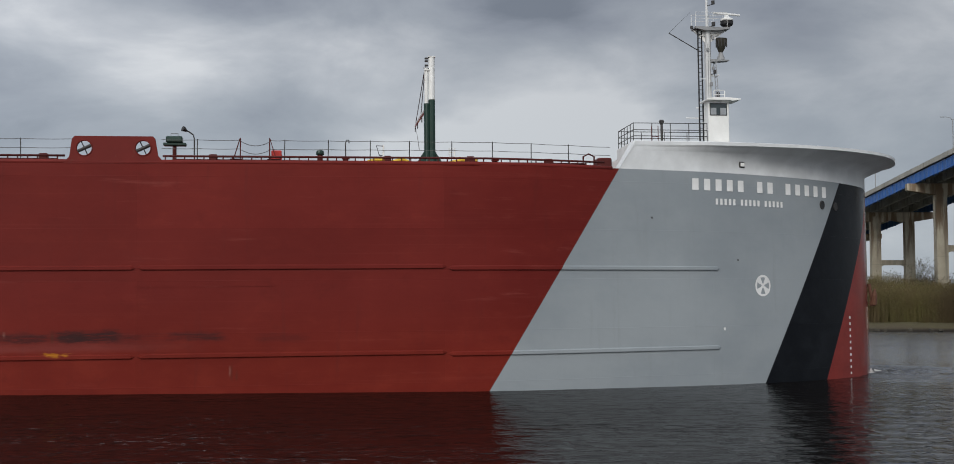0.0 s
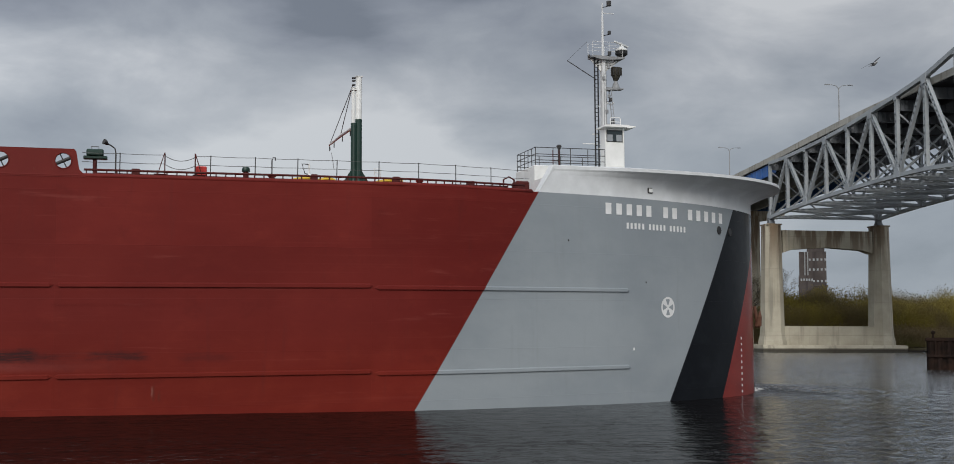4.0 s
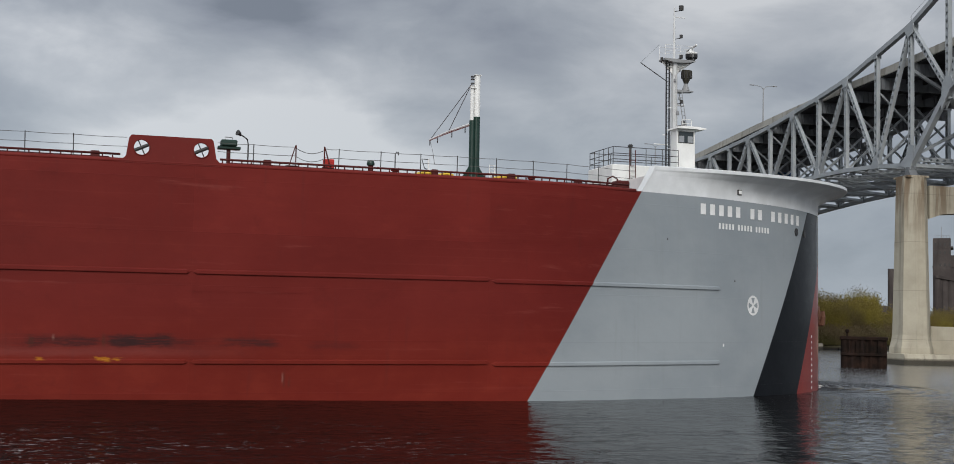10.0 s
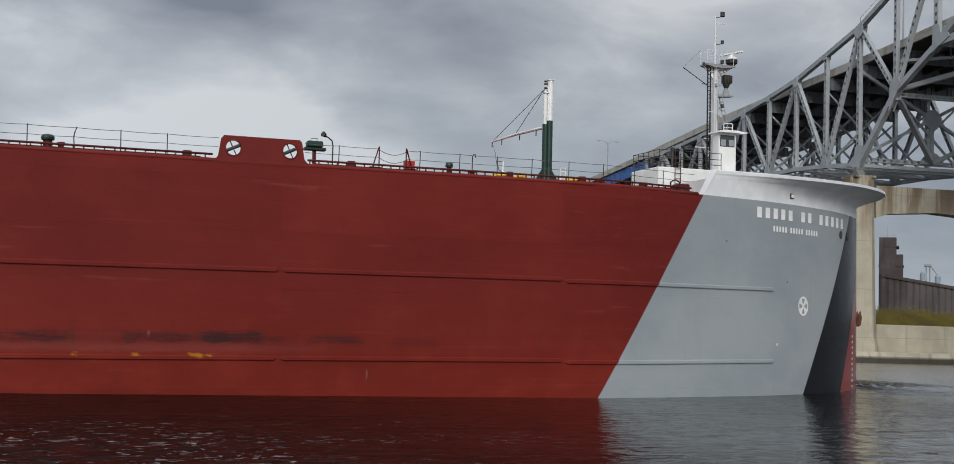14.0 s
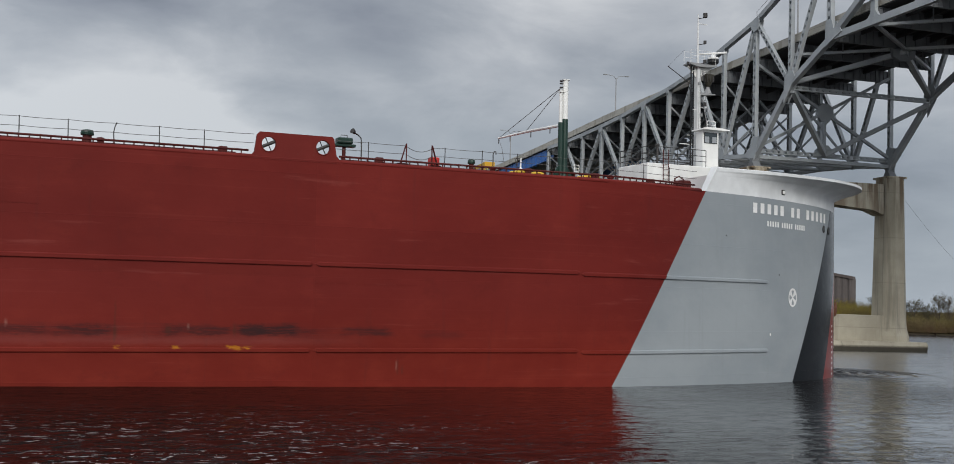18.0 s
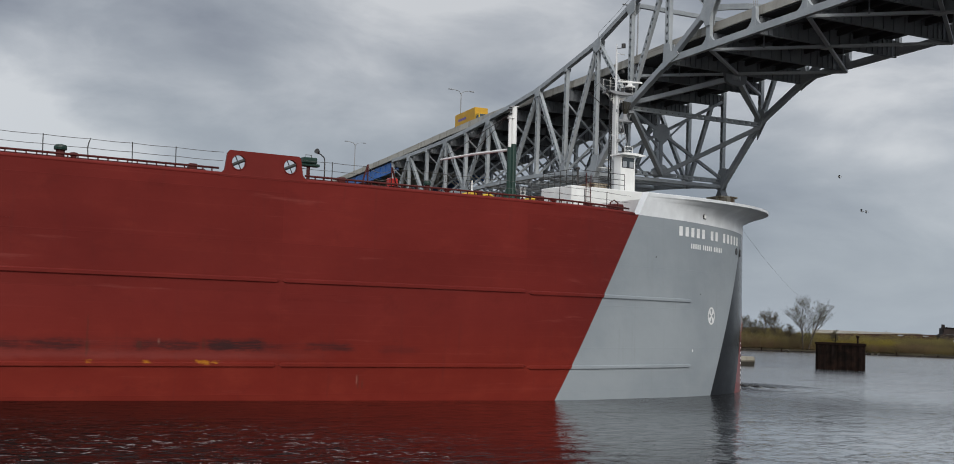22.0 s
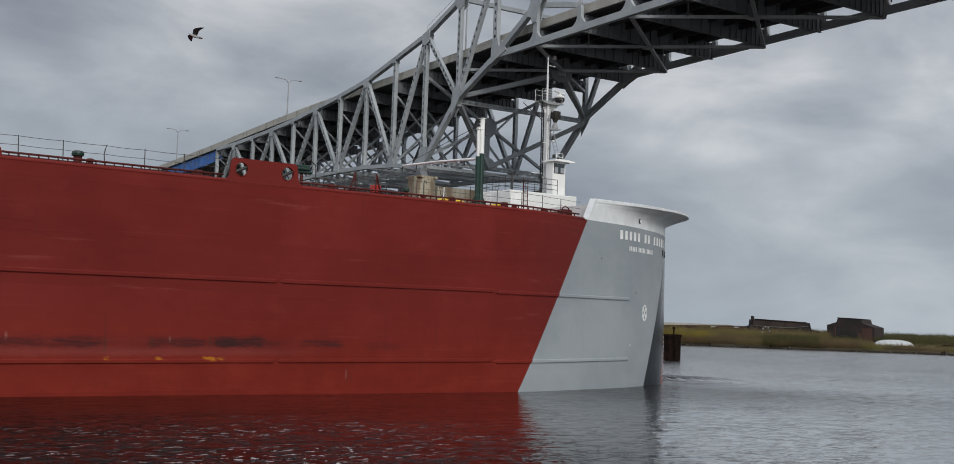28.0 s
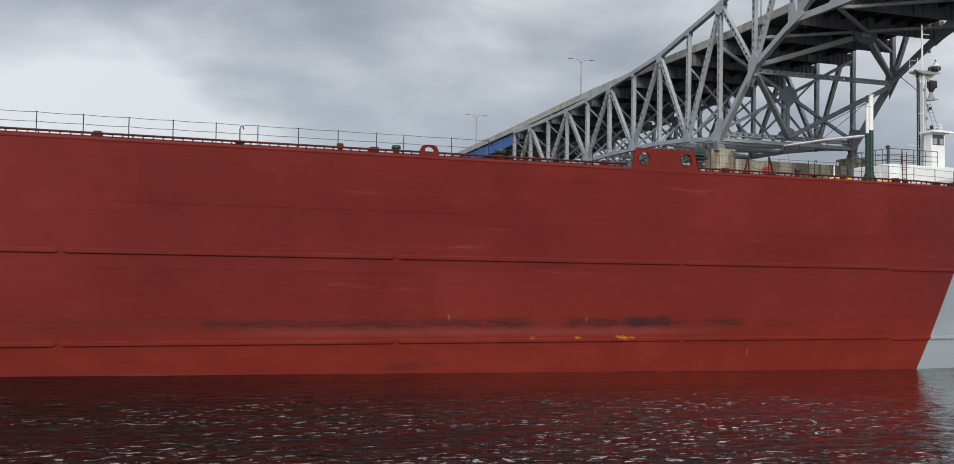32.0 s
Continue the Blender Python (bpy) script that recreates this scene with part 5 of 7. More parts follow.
def box_member(bm, a, b, wide, deep):
    """A built-up member in the plane of the truss: two solid flanges and two holed cover plates."""
    a, b = Vector(a), Vector(b)
    m = axis(a, b, (0, 1, 0))
    # axis(): x along, z near +y, so turn the section: y in the truss plane, z across it
    n = (b - a).length
    for s in (-1, 1):
        box(bm, (n / 2, s * wide / 2, 0), (n, 0.05, deep), m)
    t = m @ Matrix(((1, 0, 0, 0), (0, 0, 1, 0), (0, 1, 0, 0), (0, 0, 0, 1)))
    # hand-holes on the outer cover; the inner cover is solid behind them
    face = -1 if (t.to_3x3() @ Vector((0, 1, 0))).y > 0 else 1
    holed(bm, n, wide, face * deep / 2 * 0.96, t)
    box(bm, (n / 2, 0, 0), (n, wide - 0.06, 0.04), m @ Matrix.Translation((0, 0, -face * deep / 2 * 0.96)))
    return bm


def gusset(bm, x, z, y, pts, thick=0.10):
    prism(bm, [(x + u, z + v) for u, v in pts], y - thick / 2, y + thick / 2)


def build_truss(bridge, y, first=0, last=19, holes=True):
    N = lambda k, d: (k * PANEL, y, d[k])
    for k in range(first, last):
        # chords
        bm = B()
        beam(bm, N(k, UPPER), N(k + 1, UPPER), 0.72, 0.68)
        part("top_chord", bm, STEEL, bridge)
        bm = B()
        beam(bm, N(k, LOWER), N(k + 1, LOWER), 0.72, 0.80 if 8 < k < 12 else 0.62)
        part("bottom_chord", bm, STEEL, bridge)
        if k >= 11:
            bm = B()
            up = 0.45 if y else 0.0
            beam(bm, (k * PANEL, y, tie(k) + up), ((k + 1) * PANEL, y, tie(k + 1) + up), 0.6, 0.88)
            part("tie_girder", bm, STEEL, bridge)
    for k in range(first, last + 1):
        lo, hi = LOWER[k], UPPER[k]
        if k == 12:
            bm = B()
            beam(bm, (k * PANEL, y, tie(k)), (k * PANEL, y, lo), 0.5, 0.85)
            part("hanger", bm, STEEL, bridge)
        elif k > 12:
            # a stub on the tie carries four wire ropes
            bm = B()
            loft(bm, [[(k * PANEL + u * w, y + v, z) for u, v in ((-1, -0.24), (1, -0.24), (1, 0.24), (-1, 0.24))] for w, z in ((0.45, tie(k)), (0.36, tie(k) + 2.6), (0.30, tie(k) + 2.9))], closed=True)
            stub = part("hanger_stub", bm, STEEL, bridge)
            for u in (-0.16, 0.16):
                for v in (-0.15, 0.15):
                    bm = B()
                    tube(bm, [(k * PANEL + u, y + v, tie(k) + 2.8), (k * PANEL + u, y + v, lo)], 0.045, 5)
                    part("hanger_rope", bm, GALV, stub)
        bm = B()
        a, b = (k * PANEL, y, lo + (0.3 if k < 10 else 0)), (k * PANEL, y, hi - 0.3)
        if holes and k <= 13:
            box_member(bm, a, b, 0.62 if k != 11 else 0.95, 0.58)
        else:
            beam(bm, a, b, 0.5, 0.5)
        part("truss_post", bm, STEEL, bridge)
    # web: from each odd top node two diagonals run down to the neighbouring bottom nodes
    for k in range(first, last):
        if k < 9:
            a, b = (N(k, LOWER), N(k + 1, UPPER)) if k % 2 == 0 else (N(k, UPPER), N(k + 1, LOWER))
        elif k in (9,):
            a, b = N(9, UPPER), N(10, LOWER)
        elif k == 10:
            a, b = N(10, LOWER), N(11, UPPER)
        else:
            a, b = (N(k, UPPER), N(k + 1, LOWER)) if k % 2 else (N(k, LOWER), N(k + 1, UPPER))
        bm = B()
        if holes and k <= 12:
            box_member(bm, a, b, 0.60, 0.56)
        else:
            beam(bm, a, b, 0.5, 0.5)
        part("diagonal", bm, STEEL, bridge)
    # gusset plates at the joints
    def plates(px, pz, py, pts, thick=0.10):
        for s in (-0.36, 0.36):
            bm = B()
            gusset(bm, px, pz, py + s, pts, thick)
            part("gusset_plate", bm, STEEL, bridge)

    for k in range(first, min(last, 13) + 1):
        x = k * PANEL
        lean = math.atan2(UPPER[k + 1] - UPPER[k - 1] if k else 0.3, 2 * PANEL)
        r = lambda u, v: (u * math.cos(lean) - v * math.sin(lean), u * math.sin(lean) + v * math.cos(lean))
        if k % 2 or k >= 9:
            g = 1.15 if k >= 9 else 0.85
            plates(x, UPPER[k], y, [r(-1.0 * g, 0.36), r(-1.0 * g, -0.5 * g), r(-0.5 * g, -1.35 * g), r(0.5 * g, -1.35 * g), r(1.0 * g, -0.5 * g), r(1.0 * g, 0.36)])
        elif k:
            plates(x, UPPER[k], y, [(-0.45, 0.1), (-0.45, -0.7), (0.45, -0.7), (0.45, 0.1)])
        if k in (0, 2, 4, 6, 8):
            plates(x, LOWER[k], y, [(-0.95, -0.34), (-0.95, 0.5), (-0.5, 1.25), (0.5, 1.25), (0.95, 0.5), (0.95, -0.34)])
    plates(9 * PANEL, 27.2, y, [(-2.6, 0.2), (-0.6, 1.5), (-0.4, 2.6), (0.4, 2.9), (1.5, 2.6), (0.75, 0.0), (0.4, -0.6), (-0.4, -0.6), (-1.2, -0.1)], 0.12)
    plates(10 * PANEL, 36.2, y, [(-1.2, -2.6), (-1.1, 0.3), (-0.9, 1.2), (0.2, 1.9), (1.0, 1.7), (1.5, 0.8), (0.0, -1.1)], 0.12)
    plates(11 * PANEL, 40.6, y, [(-0.7, -1.0), (-0.5, 2.4), (0.9, 2.3), (1.2, 1.2), (2.6, 1.0), (3.0, 0.45), (0.6, -0.4)], 0.12)
    plates(12 * PANEL, LOWER[12], y, [(-1.7, -1.3), (-0.75, -1.6), (-0.45, -2.4), (0.45, -2.4), (0.8, -1.0), (1.9, 0.8), (1.3, 1.5), (-0.3, 1.2), (-1.2, 0.0)], 0.12)
    # rounded knees of the hangers on the tie
    for k in range(12, min(last, 17)):
        x, z = k * PANEL, tie(k)
        bm = B()
        for s in (-1, 1):
            arc = [(0.3 * s, 2.3)] + [(s * (0.3 + 1.35 * (1 - math.cos(a))), 0.42 + 1.85 * (1 - math.sin(a))) for a in [i * math.pi / 12 for i in range(1, 7)]] + [(0.0, 0.3)]
            prism(bm, [(x + u, z + v) for u, v in arc], y - 0.2, y + 0.2)
        part("hanger_knee", bm, STEEL, bridge)
    # hand cable over the top chord
    if y == 0.0:
        for k in range(9, 19):
            bm = B()
            a, b = Vector((k * PANEL, y, UPPER[k] + 1.45)), Vector(((k + 1) * PANEL, y, UPPER[k + 1] + 1.45))
            tube(bm, [a, a.lerp(b, 0.5) - Vector((0, 0, 0.12)), b], 0.03, 4)
            c = part("hand_cable", bm, WIRE, bridge)
            bm = B()
            tube(bm, [a - Vector((0, 0, 1.2)), a], 0.035, 4)
            part("cable_post", bm, WIRE, c)
    # bearing shoe
    for k, zt in ((0, 26.9), (9, 26.9)):
        bm = B()
        prism(bm, [(k * PANEL - 0.95, zt - 1.55), (k * PANEL + 0.95, zt - 1.55), (k * PANEL + 0.75, zt - 1.1), (k * PANEL + 0.32, zt - 0.45), (k * PANEL + 0.32, zt), (k * PANEL - 0.32, zt), (k * PANEL - 0.32, zt - 0.45), (k * PANEL - 0.75, zt - 1.1)], y - 0.6, y + 0.6)
        part("bearing", bm, SHADED_GRIMY_STEEL, bridge, "dark grimy steel bearing shoe")


def build_cross_frames(bridge):
    """Sway frames between the trusses, bottom laterals, floor beams and stringers."""
    for k in range(0, 20):
        x = k * PANEL
        zr = road(k) - 0.45
        fd = 1.7 if k < 11 else zr - tie(k) + 0.36
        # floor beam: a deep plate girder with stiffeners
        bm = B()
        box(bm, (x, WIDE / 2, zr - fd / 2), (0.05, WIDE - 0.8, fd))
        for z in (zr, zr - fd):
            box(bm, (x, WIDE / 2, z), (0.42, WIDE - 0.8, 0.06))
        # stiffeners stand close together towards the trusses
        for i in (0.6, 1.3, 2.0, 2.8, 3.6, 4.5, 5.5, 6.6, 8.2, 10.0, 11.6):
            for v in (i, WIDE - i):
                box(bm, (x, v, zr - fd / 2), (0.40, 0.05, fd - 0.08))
        # its colour carries the shade of the slab above
        part("floor_beam", bm, SHADED_GRIMY_STEEL, bridge, "steel floor beam with deck shade in its grimy colour")
        if k <= 9:
            bm = B()
            lo = LOWER[k]
            beam(bm, (x, 0.3, lo), (x, WIDE - 0.3, lo), 0.45, 0.5)
            if k < 9:
                beam(bm, (x, 0.4, lo + 0.4), (x, WIDE / 2, zr - 1.9), 0.3, 0.3)
                beam(bm, (x, WIDE - 0.4, lo + 0.4), (x, WIDE / 2, zr - 1.9), 0.3, 0.3)
                beam(bm, (x, 0.4, zr - 2.3), (x, WIDE / 2, lo + 0.4), 0.26, 0.26)
                beam(bm, (x, WIDE - 0.4, zr - 2.3), (x, WIDE / 2, lo + 0.4), 0.26, 0.26)
            part("sway_frame", bm, STEEL, bridge)
        if k < 9:
            for s, t in (((0, 0), (1, 1)), ((0, 1), (1, 0))):
                a = ((k + s[0]) * PANEL, 0.3 + s[1] * (WIDE - 0.6), LOWER[k + s[0]])
                b = ((k + t[0]) * PANEL, 0.3 + t[1] * (WIDE - 0.6), LOWER[k + t[0]])
                bm = B()
                box_member(bm, a, b, 0.42, 0.36)
                part("bottom_lateral", bm, STEEL, bridge)
        # level X bracing under the floor beams, each X two panels long
        if k >= 10 and k % 2 == 0 and k < 18:
            low_at = lambda q: tie(max(q, 11)) - 0.42
            for v0, v1 in ((0.3, WIDE - 0.3), (WIDE - 0.3, 0.3)):
                bm = B()
                beam(bm, (k * PANEL, v0, low_at(k)), ((k + 2) * PANEL, v1, low_at(k + 2)), 0.42, 0.36)
                part("floor_lateral", bm, STEEL, bridge)
            bm = B()
            prism(bm, [(-1.0, -0.5), (1.0, -0.5), (1.0, 0.5), (-1.0, 0.5)], -0.03, 0.03, pose((k + 1) * PANEL, WIDE / 2, low_at(k + 1) - 0.2, 90, 0, 0))
            part("crossing_plate", bm, STEEL, bridge)
            for v in (0.22, 0.78):
                bm = B()
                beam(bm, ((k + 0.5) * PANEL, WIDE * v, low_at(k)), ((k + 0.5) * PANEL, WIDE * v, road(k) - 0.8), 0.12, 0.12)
                part("lateral_hanger", bm, SHADED_GRIMY_STEEL, bridge)
    # the braced portal over the main pier, level struts holed like the rest
    x9, x10 = 9 * PANEL, 10 * PANEL
    mid = WIDE / 2
    for a, b in (((x9 - 0.3, 0.3, 28.1), (x9 - 0.3, WIDE - 0.3, 28.1)), ((x10, 0.3, 35.7), (x10, WIDE - 0.3, 35.7))):
        bm = B()
        # holes on the side that faces along the roadway
        n = WIDE - 0.6
        m = Matrix(((0, -1, 0, a[0]), (1, 0, 0, a[1]), (0, 0, 1, a[2]), (0, 0, 0, 1)))
        for s in (-1, 1):
            box(bm, (n / 2, 0, s * 0.29), (n, 0.5, 0.05), m)
        holed(bm, n, 0.58, -0.24, m)
        holed(bm, n, 0.58, 0.24, m)
        part("portal_strut", bm, STEEL, bridge)
    for a, b in (((x9, 0.3, 28.5), (x9, mid, 34.5)), ((x9, WIDE - 0.3, 28.5), (x9, mid, 34.5)), ((x9, mid, 34.5), (x9, 0.3, 40.6)), ((x9, mid, 34.5), (x9, WIDE - 0.3, 40.6)), ((x9, mid, 28.1), (x9, mid, 34.5))):
        bm = B()
        beam(bm, a, b, 0.45, 0.42)
        part("portal_brace", bm, STEEL, bridge)
    # inclined lower chord plane between pier and roadway: a big X and struts
    for a, b in (((x9 + 0.2, mid, 28.1), (x10, 0.3, 35.3)), ((x9 + 0.2, mid, 28.1), (x10, WIDE - 0.3, 35.3)),
                 ((x10, 0.3, 36.4), (11 * PANEL, mid, 40.0)), ((x10, WIDE - 0.3, 36.4), (11 * PANEL, mid, 40.0))):
        bm = B()
        beam(bm, a, b, 0.66, 0.62)
        part("sway_diagonal", bm, STEEL, bridge)
    for px, pz in ((x9 + 0.1, 28.3), (11 * PANEL - 0.4, 39.9)):
        bm = B()
        gusset(bm, 0, 0, 0, [(-1.9, -0.35), (1.9, -0.35), (1.5, 0.5), (0.5, 1.3), (-0.5, 1.3), (-1.5, 0.5)] if pz < 30 else [(-1.9, 0.5), (-1.7, -0.6), (-0.6, -1.1), (0.6, -1.1), (1.7, -0.6), (1.9, 0.5)], 0.5)
        o = part("centre_plate", bm, SHADED_GRIMY_STEEL if pz > 30 else STEEL, bridge)
        o.matrix_basis = pose(px, mid, pz, 0, 0, 90)
    bm = B()
    gusset(bm, 0, 0, 0, [(-1.35, -0.55), (-0.55, -1.35), (0.55, -1.35), (1.35, -0.55), (1.35, 0.55), (0.55, 1.35), (-0.55, 1.35), (-1.35, 0.55)], 0.5)
    o = part("centre_plate", bm, STEEL, bridge)
    o.matrix_basis = pose(9 * PANEL, WIDE / 2, 34.5, 0, 0, 90)
    # stringers, with the shade under the slab put into their colour
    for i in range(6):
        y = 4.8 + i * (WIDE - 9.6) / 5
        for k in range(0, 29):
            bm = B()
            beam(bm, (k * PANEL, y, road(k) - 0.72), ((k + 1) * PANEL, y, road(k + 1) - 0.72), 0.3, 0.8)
            part("stringer", bm, SHADED_STRINGER, bridge, "steel stringer darkened for shade under the deck")
    # top bracing of the arch
    for k in list(range(10, 20)):
        bm = B()
        beam(bm, (k * PANEL, 0.3, UPPER[k]), (k * PANEL, WIDE - 0.3, UPPER[k]), 0.5, 0.6)
        if k > 11:
            # the portal over the roadway has an arched lower edge
            bow = [(k * PANEL, 0.3 + (WIDE - 0.6) * i / 8, LOWER[k] + 1.5 * math.sin(math.pi * i / 8)) for i in range(9)]
            for p, q in zip(bow, bow[1:]):
                beam(bm, p, q, 0.5, 0.75)
        part("arch_strut", bm, STEEL, bridge)


def build_roadway(bridge):
    k0, k1 = -26, 38
    ks = range(k0, k1)
    bm = B()
    loft(bm, [[(k * PANEL, 1.0, road(k) - 0.3), (k * PANEL, 1.0, road(k)), (k * PANEL, WIDE - 1.0, road(k)), (k * PANEL, WIDE - 1.0, road(k) - 0.3), (k * PANEL, 1.0, road(k) - 0.3)] for k in range(k0, k1 + 1)])
    part("deck_slab", bm, ASPHALT, bridge, "asphalt roadway on a concrete slab")
    for y in (1.0, WIDE - 1.0, WIDE / 2):
        for k in ks:
            bm = B()
            s = 0.45 if y != WIDE / 2 else 0.6
            a, b = k * PANEL + 0.02, (k + 1) * PANEL - 0.02
            base = -0.16 if y != WIDE / 2 else 0.0
            loft(bm, [[(x, y - s / 2, road(kk) + base), (x, y - s / 2 + 0.05, road(kk) + 0.4), (x, y - 0.13, road(kk) + 1.02), (x, y + 0.13, road(kk) + 1.02), (x, y + s / 2 - 0.05, road(kk) + 0.4), (x, y + s / 2, road(kk) + base), (x, y - s / 2, road(kk) + base)] for x, kk in ((a, k), (b, k + 1))])
            part("barrier", bm, BARRIER, bridge)
    # blue plate girders of the approach
    for y in (1.25, 6.4, 11.6, 16.8, WIDE - 1.25):
        for k in range(-26, 0):
            bm = B()
            a, b = k * PANEL + (0.02 if k % 5 else 0.06), (k + 1) * PANEL - 0.02
            za, zb = road(k) - 0.36, road(k + 1) - 0.36
            loft(bm, [[(x, y - 0.04, z), (x, y - 0.04, z - 2.35), (x, y + 0.04, z - 2.35), (x, y + 0.04, z), (x, y - 0.04, z)] for x, z in ((a, za), (b, zb))])
            loft(bm, [[(x, y - 0.3, z - 2.35), (x, y + 0.3, z - 2.35), (x, y + 0.3, z - 2.42), (x, y - 0.3, z - 2.42), (x, y - 0.3, z - 2.35)] for x, z in ((a, za), (b, zb))])
            for i in range(3):
                x = a + (i + 0.5) * (b - a) / 3
                box(bm, (x, y, za - 1.2), (0.04, 0.4, 2.3))
            part("approach_girder", bm, BLUE if y in (1.25, WIDE - 1.25) else STEEL, bridge)


def pier_column(name, x, y, z0, z1, sx, sy, flare, parent, spread=0.0):
    bm = B()
    rows = []
    for z, k in ((z0, 1.0 + flare), (z0 + 0.9, 1.0 + flare * 0.9), (z0 + 1.7, 1.0 + flare * 0.45), (z0 + 2.6, 1.0 + flare * 0.16), (z0 + 4.2, 1.0 + flare * 0.03), (z1, 0.82)):
        a, b = sx / 2 * k, sy / 2 * k
        c = 0.62 * min(a, b)
        rows.append([(x + u, y + v, z) for u, v in ((a, b - c), (a - c, b), (-a + c, b), (-a, b - c), (-a, -b + c), (-a + c, -b), (a - c, -b), (a, -b + c))])
    vs = loft(bm, rows, closed=True)
    bm.faces.new(vs[-1])
    bm.faces.new(vs[0][::-1])
    return part(name, bm, CONC, parent)


def build_pier(bridge, k, top=25.3, m=None):
    p = thing("bridge_pier", "weathered concrete bridge pier with two tapered columns in the river", "bridge pier", (m or BRIDGE_AT) @ pose(k * PANEL, 0, 0), group="river piers")
    for y in (0, WIDE):
        pier_column("column", 0, y, 0.9, top, 5.2, 4.1, 0.20, p)
    bm = B()
    zc = top
    prism(bm, [(y, z) for y, z in ((2.0, zc - 1.0), (2.0, zc - 5.6), (4.0, zc - 4.9), (WIDE / 2, zc - 4.4), (WIDE - 4.0, zc - 4.9), (WIDE - 2.0, zc - 5.6), (WIDE - 2.0, zc - 1.0))], -1.3, 1.3, pose(0, 0, 0, 0, 0, 90))
    part("cross_beam", bm, CONC, p)
    bm = B()
    box(bm, (0, WIDE / 2, 2.85), (3.2, WIDE - 4, 3.9), bevel=0.08)
    part("strut_wall", bm, CONC, p)
    bm = B()
    prism(bm, [(-3.9, -2.0), (-4.4, 0.45), (-4.2, 1.0), (4.2, 1.0), (4.4, 0.45), (3.9, -2.0)], -3.6, WIDE + 3.6)
    part("footing", bm, CONC, p)
    for y in (0, WIDE):
        bm = B()
        box(bm, (0, y, top + 0.12), (3.9, 3.2, 0.3), bevel=0.05)
        part("bearing_seat", bm, CONC, p)


def build_bent(k, top):
    p = thing("approach_bent", "concrete approach pier with slender columns and a cap beam", "bridge pier", BRIDGE_AT @ pose(k * PANEL, 0, 0), group="approach piers")
    for y in (6.9, 16.3):
        bm = B()
        prism(bm, [(-1.3, -0.4), (1.3, -0.4), (1.05, top - 1.2), (-1.05, top - 1.2)], y - 1.3, y + 1.3)
        part("column", bm, CONC, p)
    bm = B()
    prism(bm, [(-1.0, top), (-1.0, top - 1.6), (5.2, top - 2.6), (8.6, top - 2.9), (11.6, top - 2.3), (14.6, top - 2.9), (18.0, top - 2.6), (WIDE + 1.0, top - 1.6), (WIDE + 1.0, top)], -0.9, 0.9, pose(0, 0, 0, 0, 0, 90))
    part("cap_beam", bm, CONC, p)
    for a, b in ((6.9, 16.3),):
        bm = B()
        mz = top * 0.54
        prism(bm, [(a + 0.8, mz + 0.8), (a + 0.8, mz - 1.3), (a + 2.2, mz - 0.65), (b - 2.2, mz - 0.65), (b - 0.8, mz - 1.3), (b - 0.8, mz + 0.8)], -0.6, 0.6, pose(0, 0, 0, 0, 0, 90))
        part("cross_strut", bm, CONC, p)


def build_lamps():
    lamp = None
    for k in (-20.6, -13.45, -6.3, 0.85, 8.2, 15.5, 22.8):
        m = BRIDGE_AT @ pose(k * PANEL, WIDE / 2, road(k) + 1.0)
        if lamp:
            copy_thing(lamp, m)
            continue
        lamp = thing("street_lamp", "galvanised twin-arm street lamp on the bridge median", "street lamp", m, group="bridge lamps")
        bm = B()
        tube(bm, [(0, 0, 0), (0, 0, 13.6)], [0.20, 0.11], 8)
        part("pole", bm, GALV, lamp)
        for s in (-1, 1):
            bm = B()
            tube(bm, [(0, 0, 13.3), (0, 0.6 * s, 14.0), (0, 1.7 * s, 14.22), (0, 2.4 * s, 14.24)], 0.075, 6)
            a = part("arm", bm, GALV, lamp)
            bm = B()
            box(bm, (0, 2.75 * s, 14.23), (0.40, 1.0, 0.18), bevel=0.04)
            part("luminaire", bm, GALV, a)


def build_bridge():
    bridge = thing("truss_bridge", "grey steel through-truss arch bridge with blue approach girders", "bridge", BRIDGE_AT)
    build_truss(bridge, 0.0)
    build_truss(bridge, WIDE)
    build_cross_frames(bridge)
    build_roadway(bridge)
    build_pier(bridge, 0)
    build_pier(bridge, 9)
    build_pier(bridge, 29)
    # plain far half of the arch, behind the viewpoint
    for y in (0.0, WIDE):
        bm = B()
        for k in range(19, 29):
            for d in (UPPER, LOWER):
                beam(bm, (k * PANEL, y, d[k]), ((k + 1) * PANEL, y, d[k + 1]), 0.7, 0.7)
            beam(bm, (k * PANEL, y, tie(k)), ((k + 1) * PANEL, y, tie(k + 1)), 0.6, 0.7)
            beam(bm, (k * PANEL, y, min(tie(k), LOWER[k])), (k * PANEL, y, UPPER[k]), 0.5, 0.5)
        part("arch_half", bm, STEEL, bridge)
    for k in (-5.9, -11.8, -17.7, -23.6):
        build_bent(k, road(k) - 2.85)
    build_lamps()

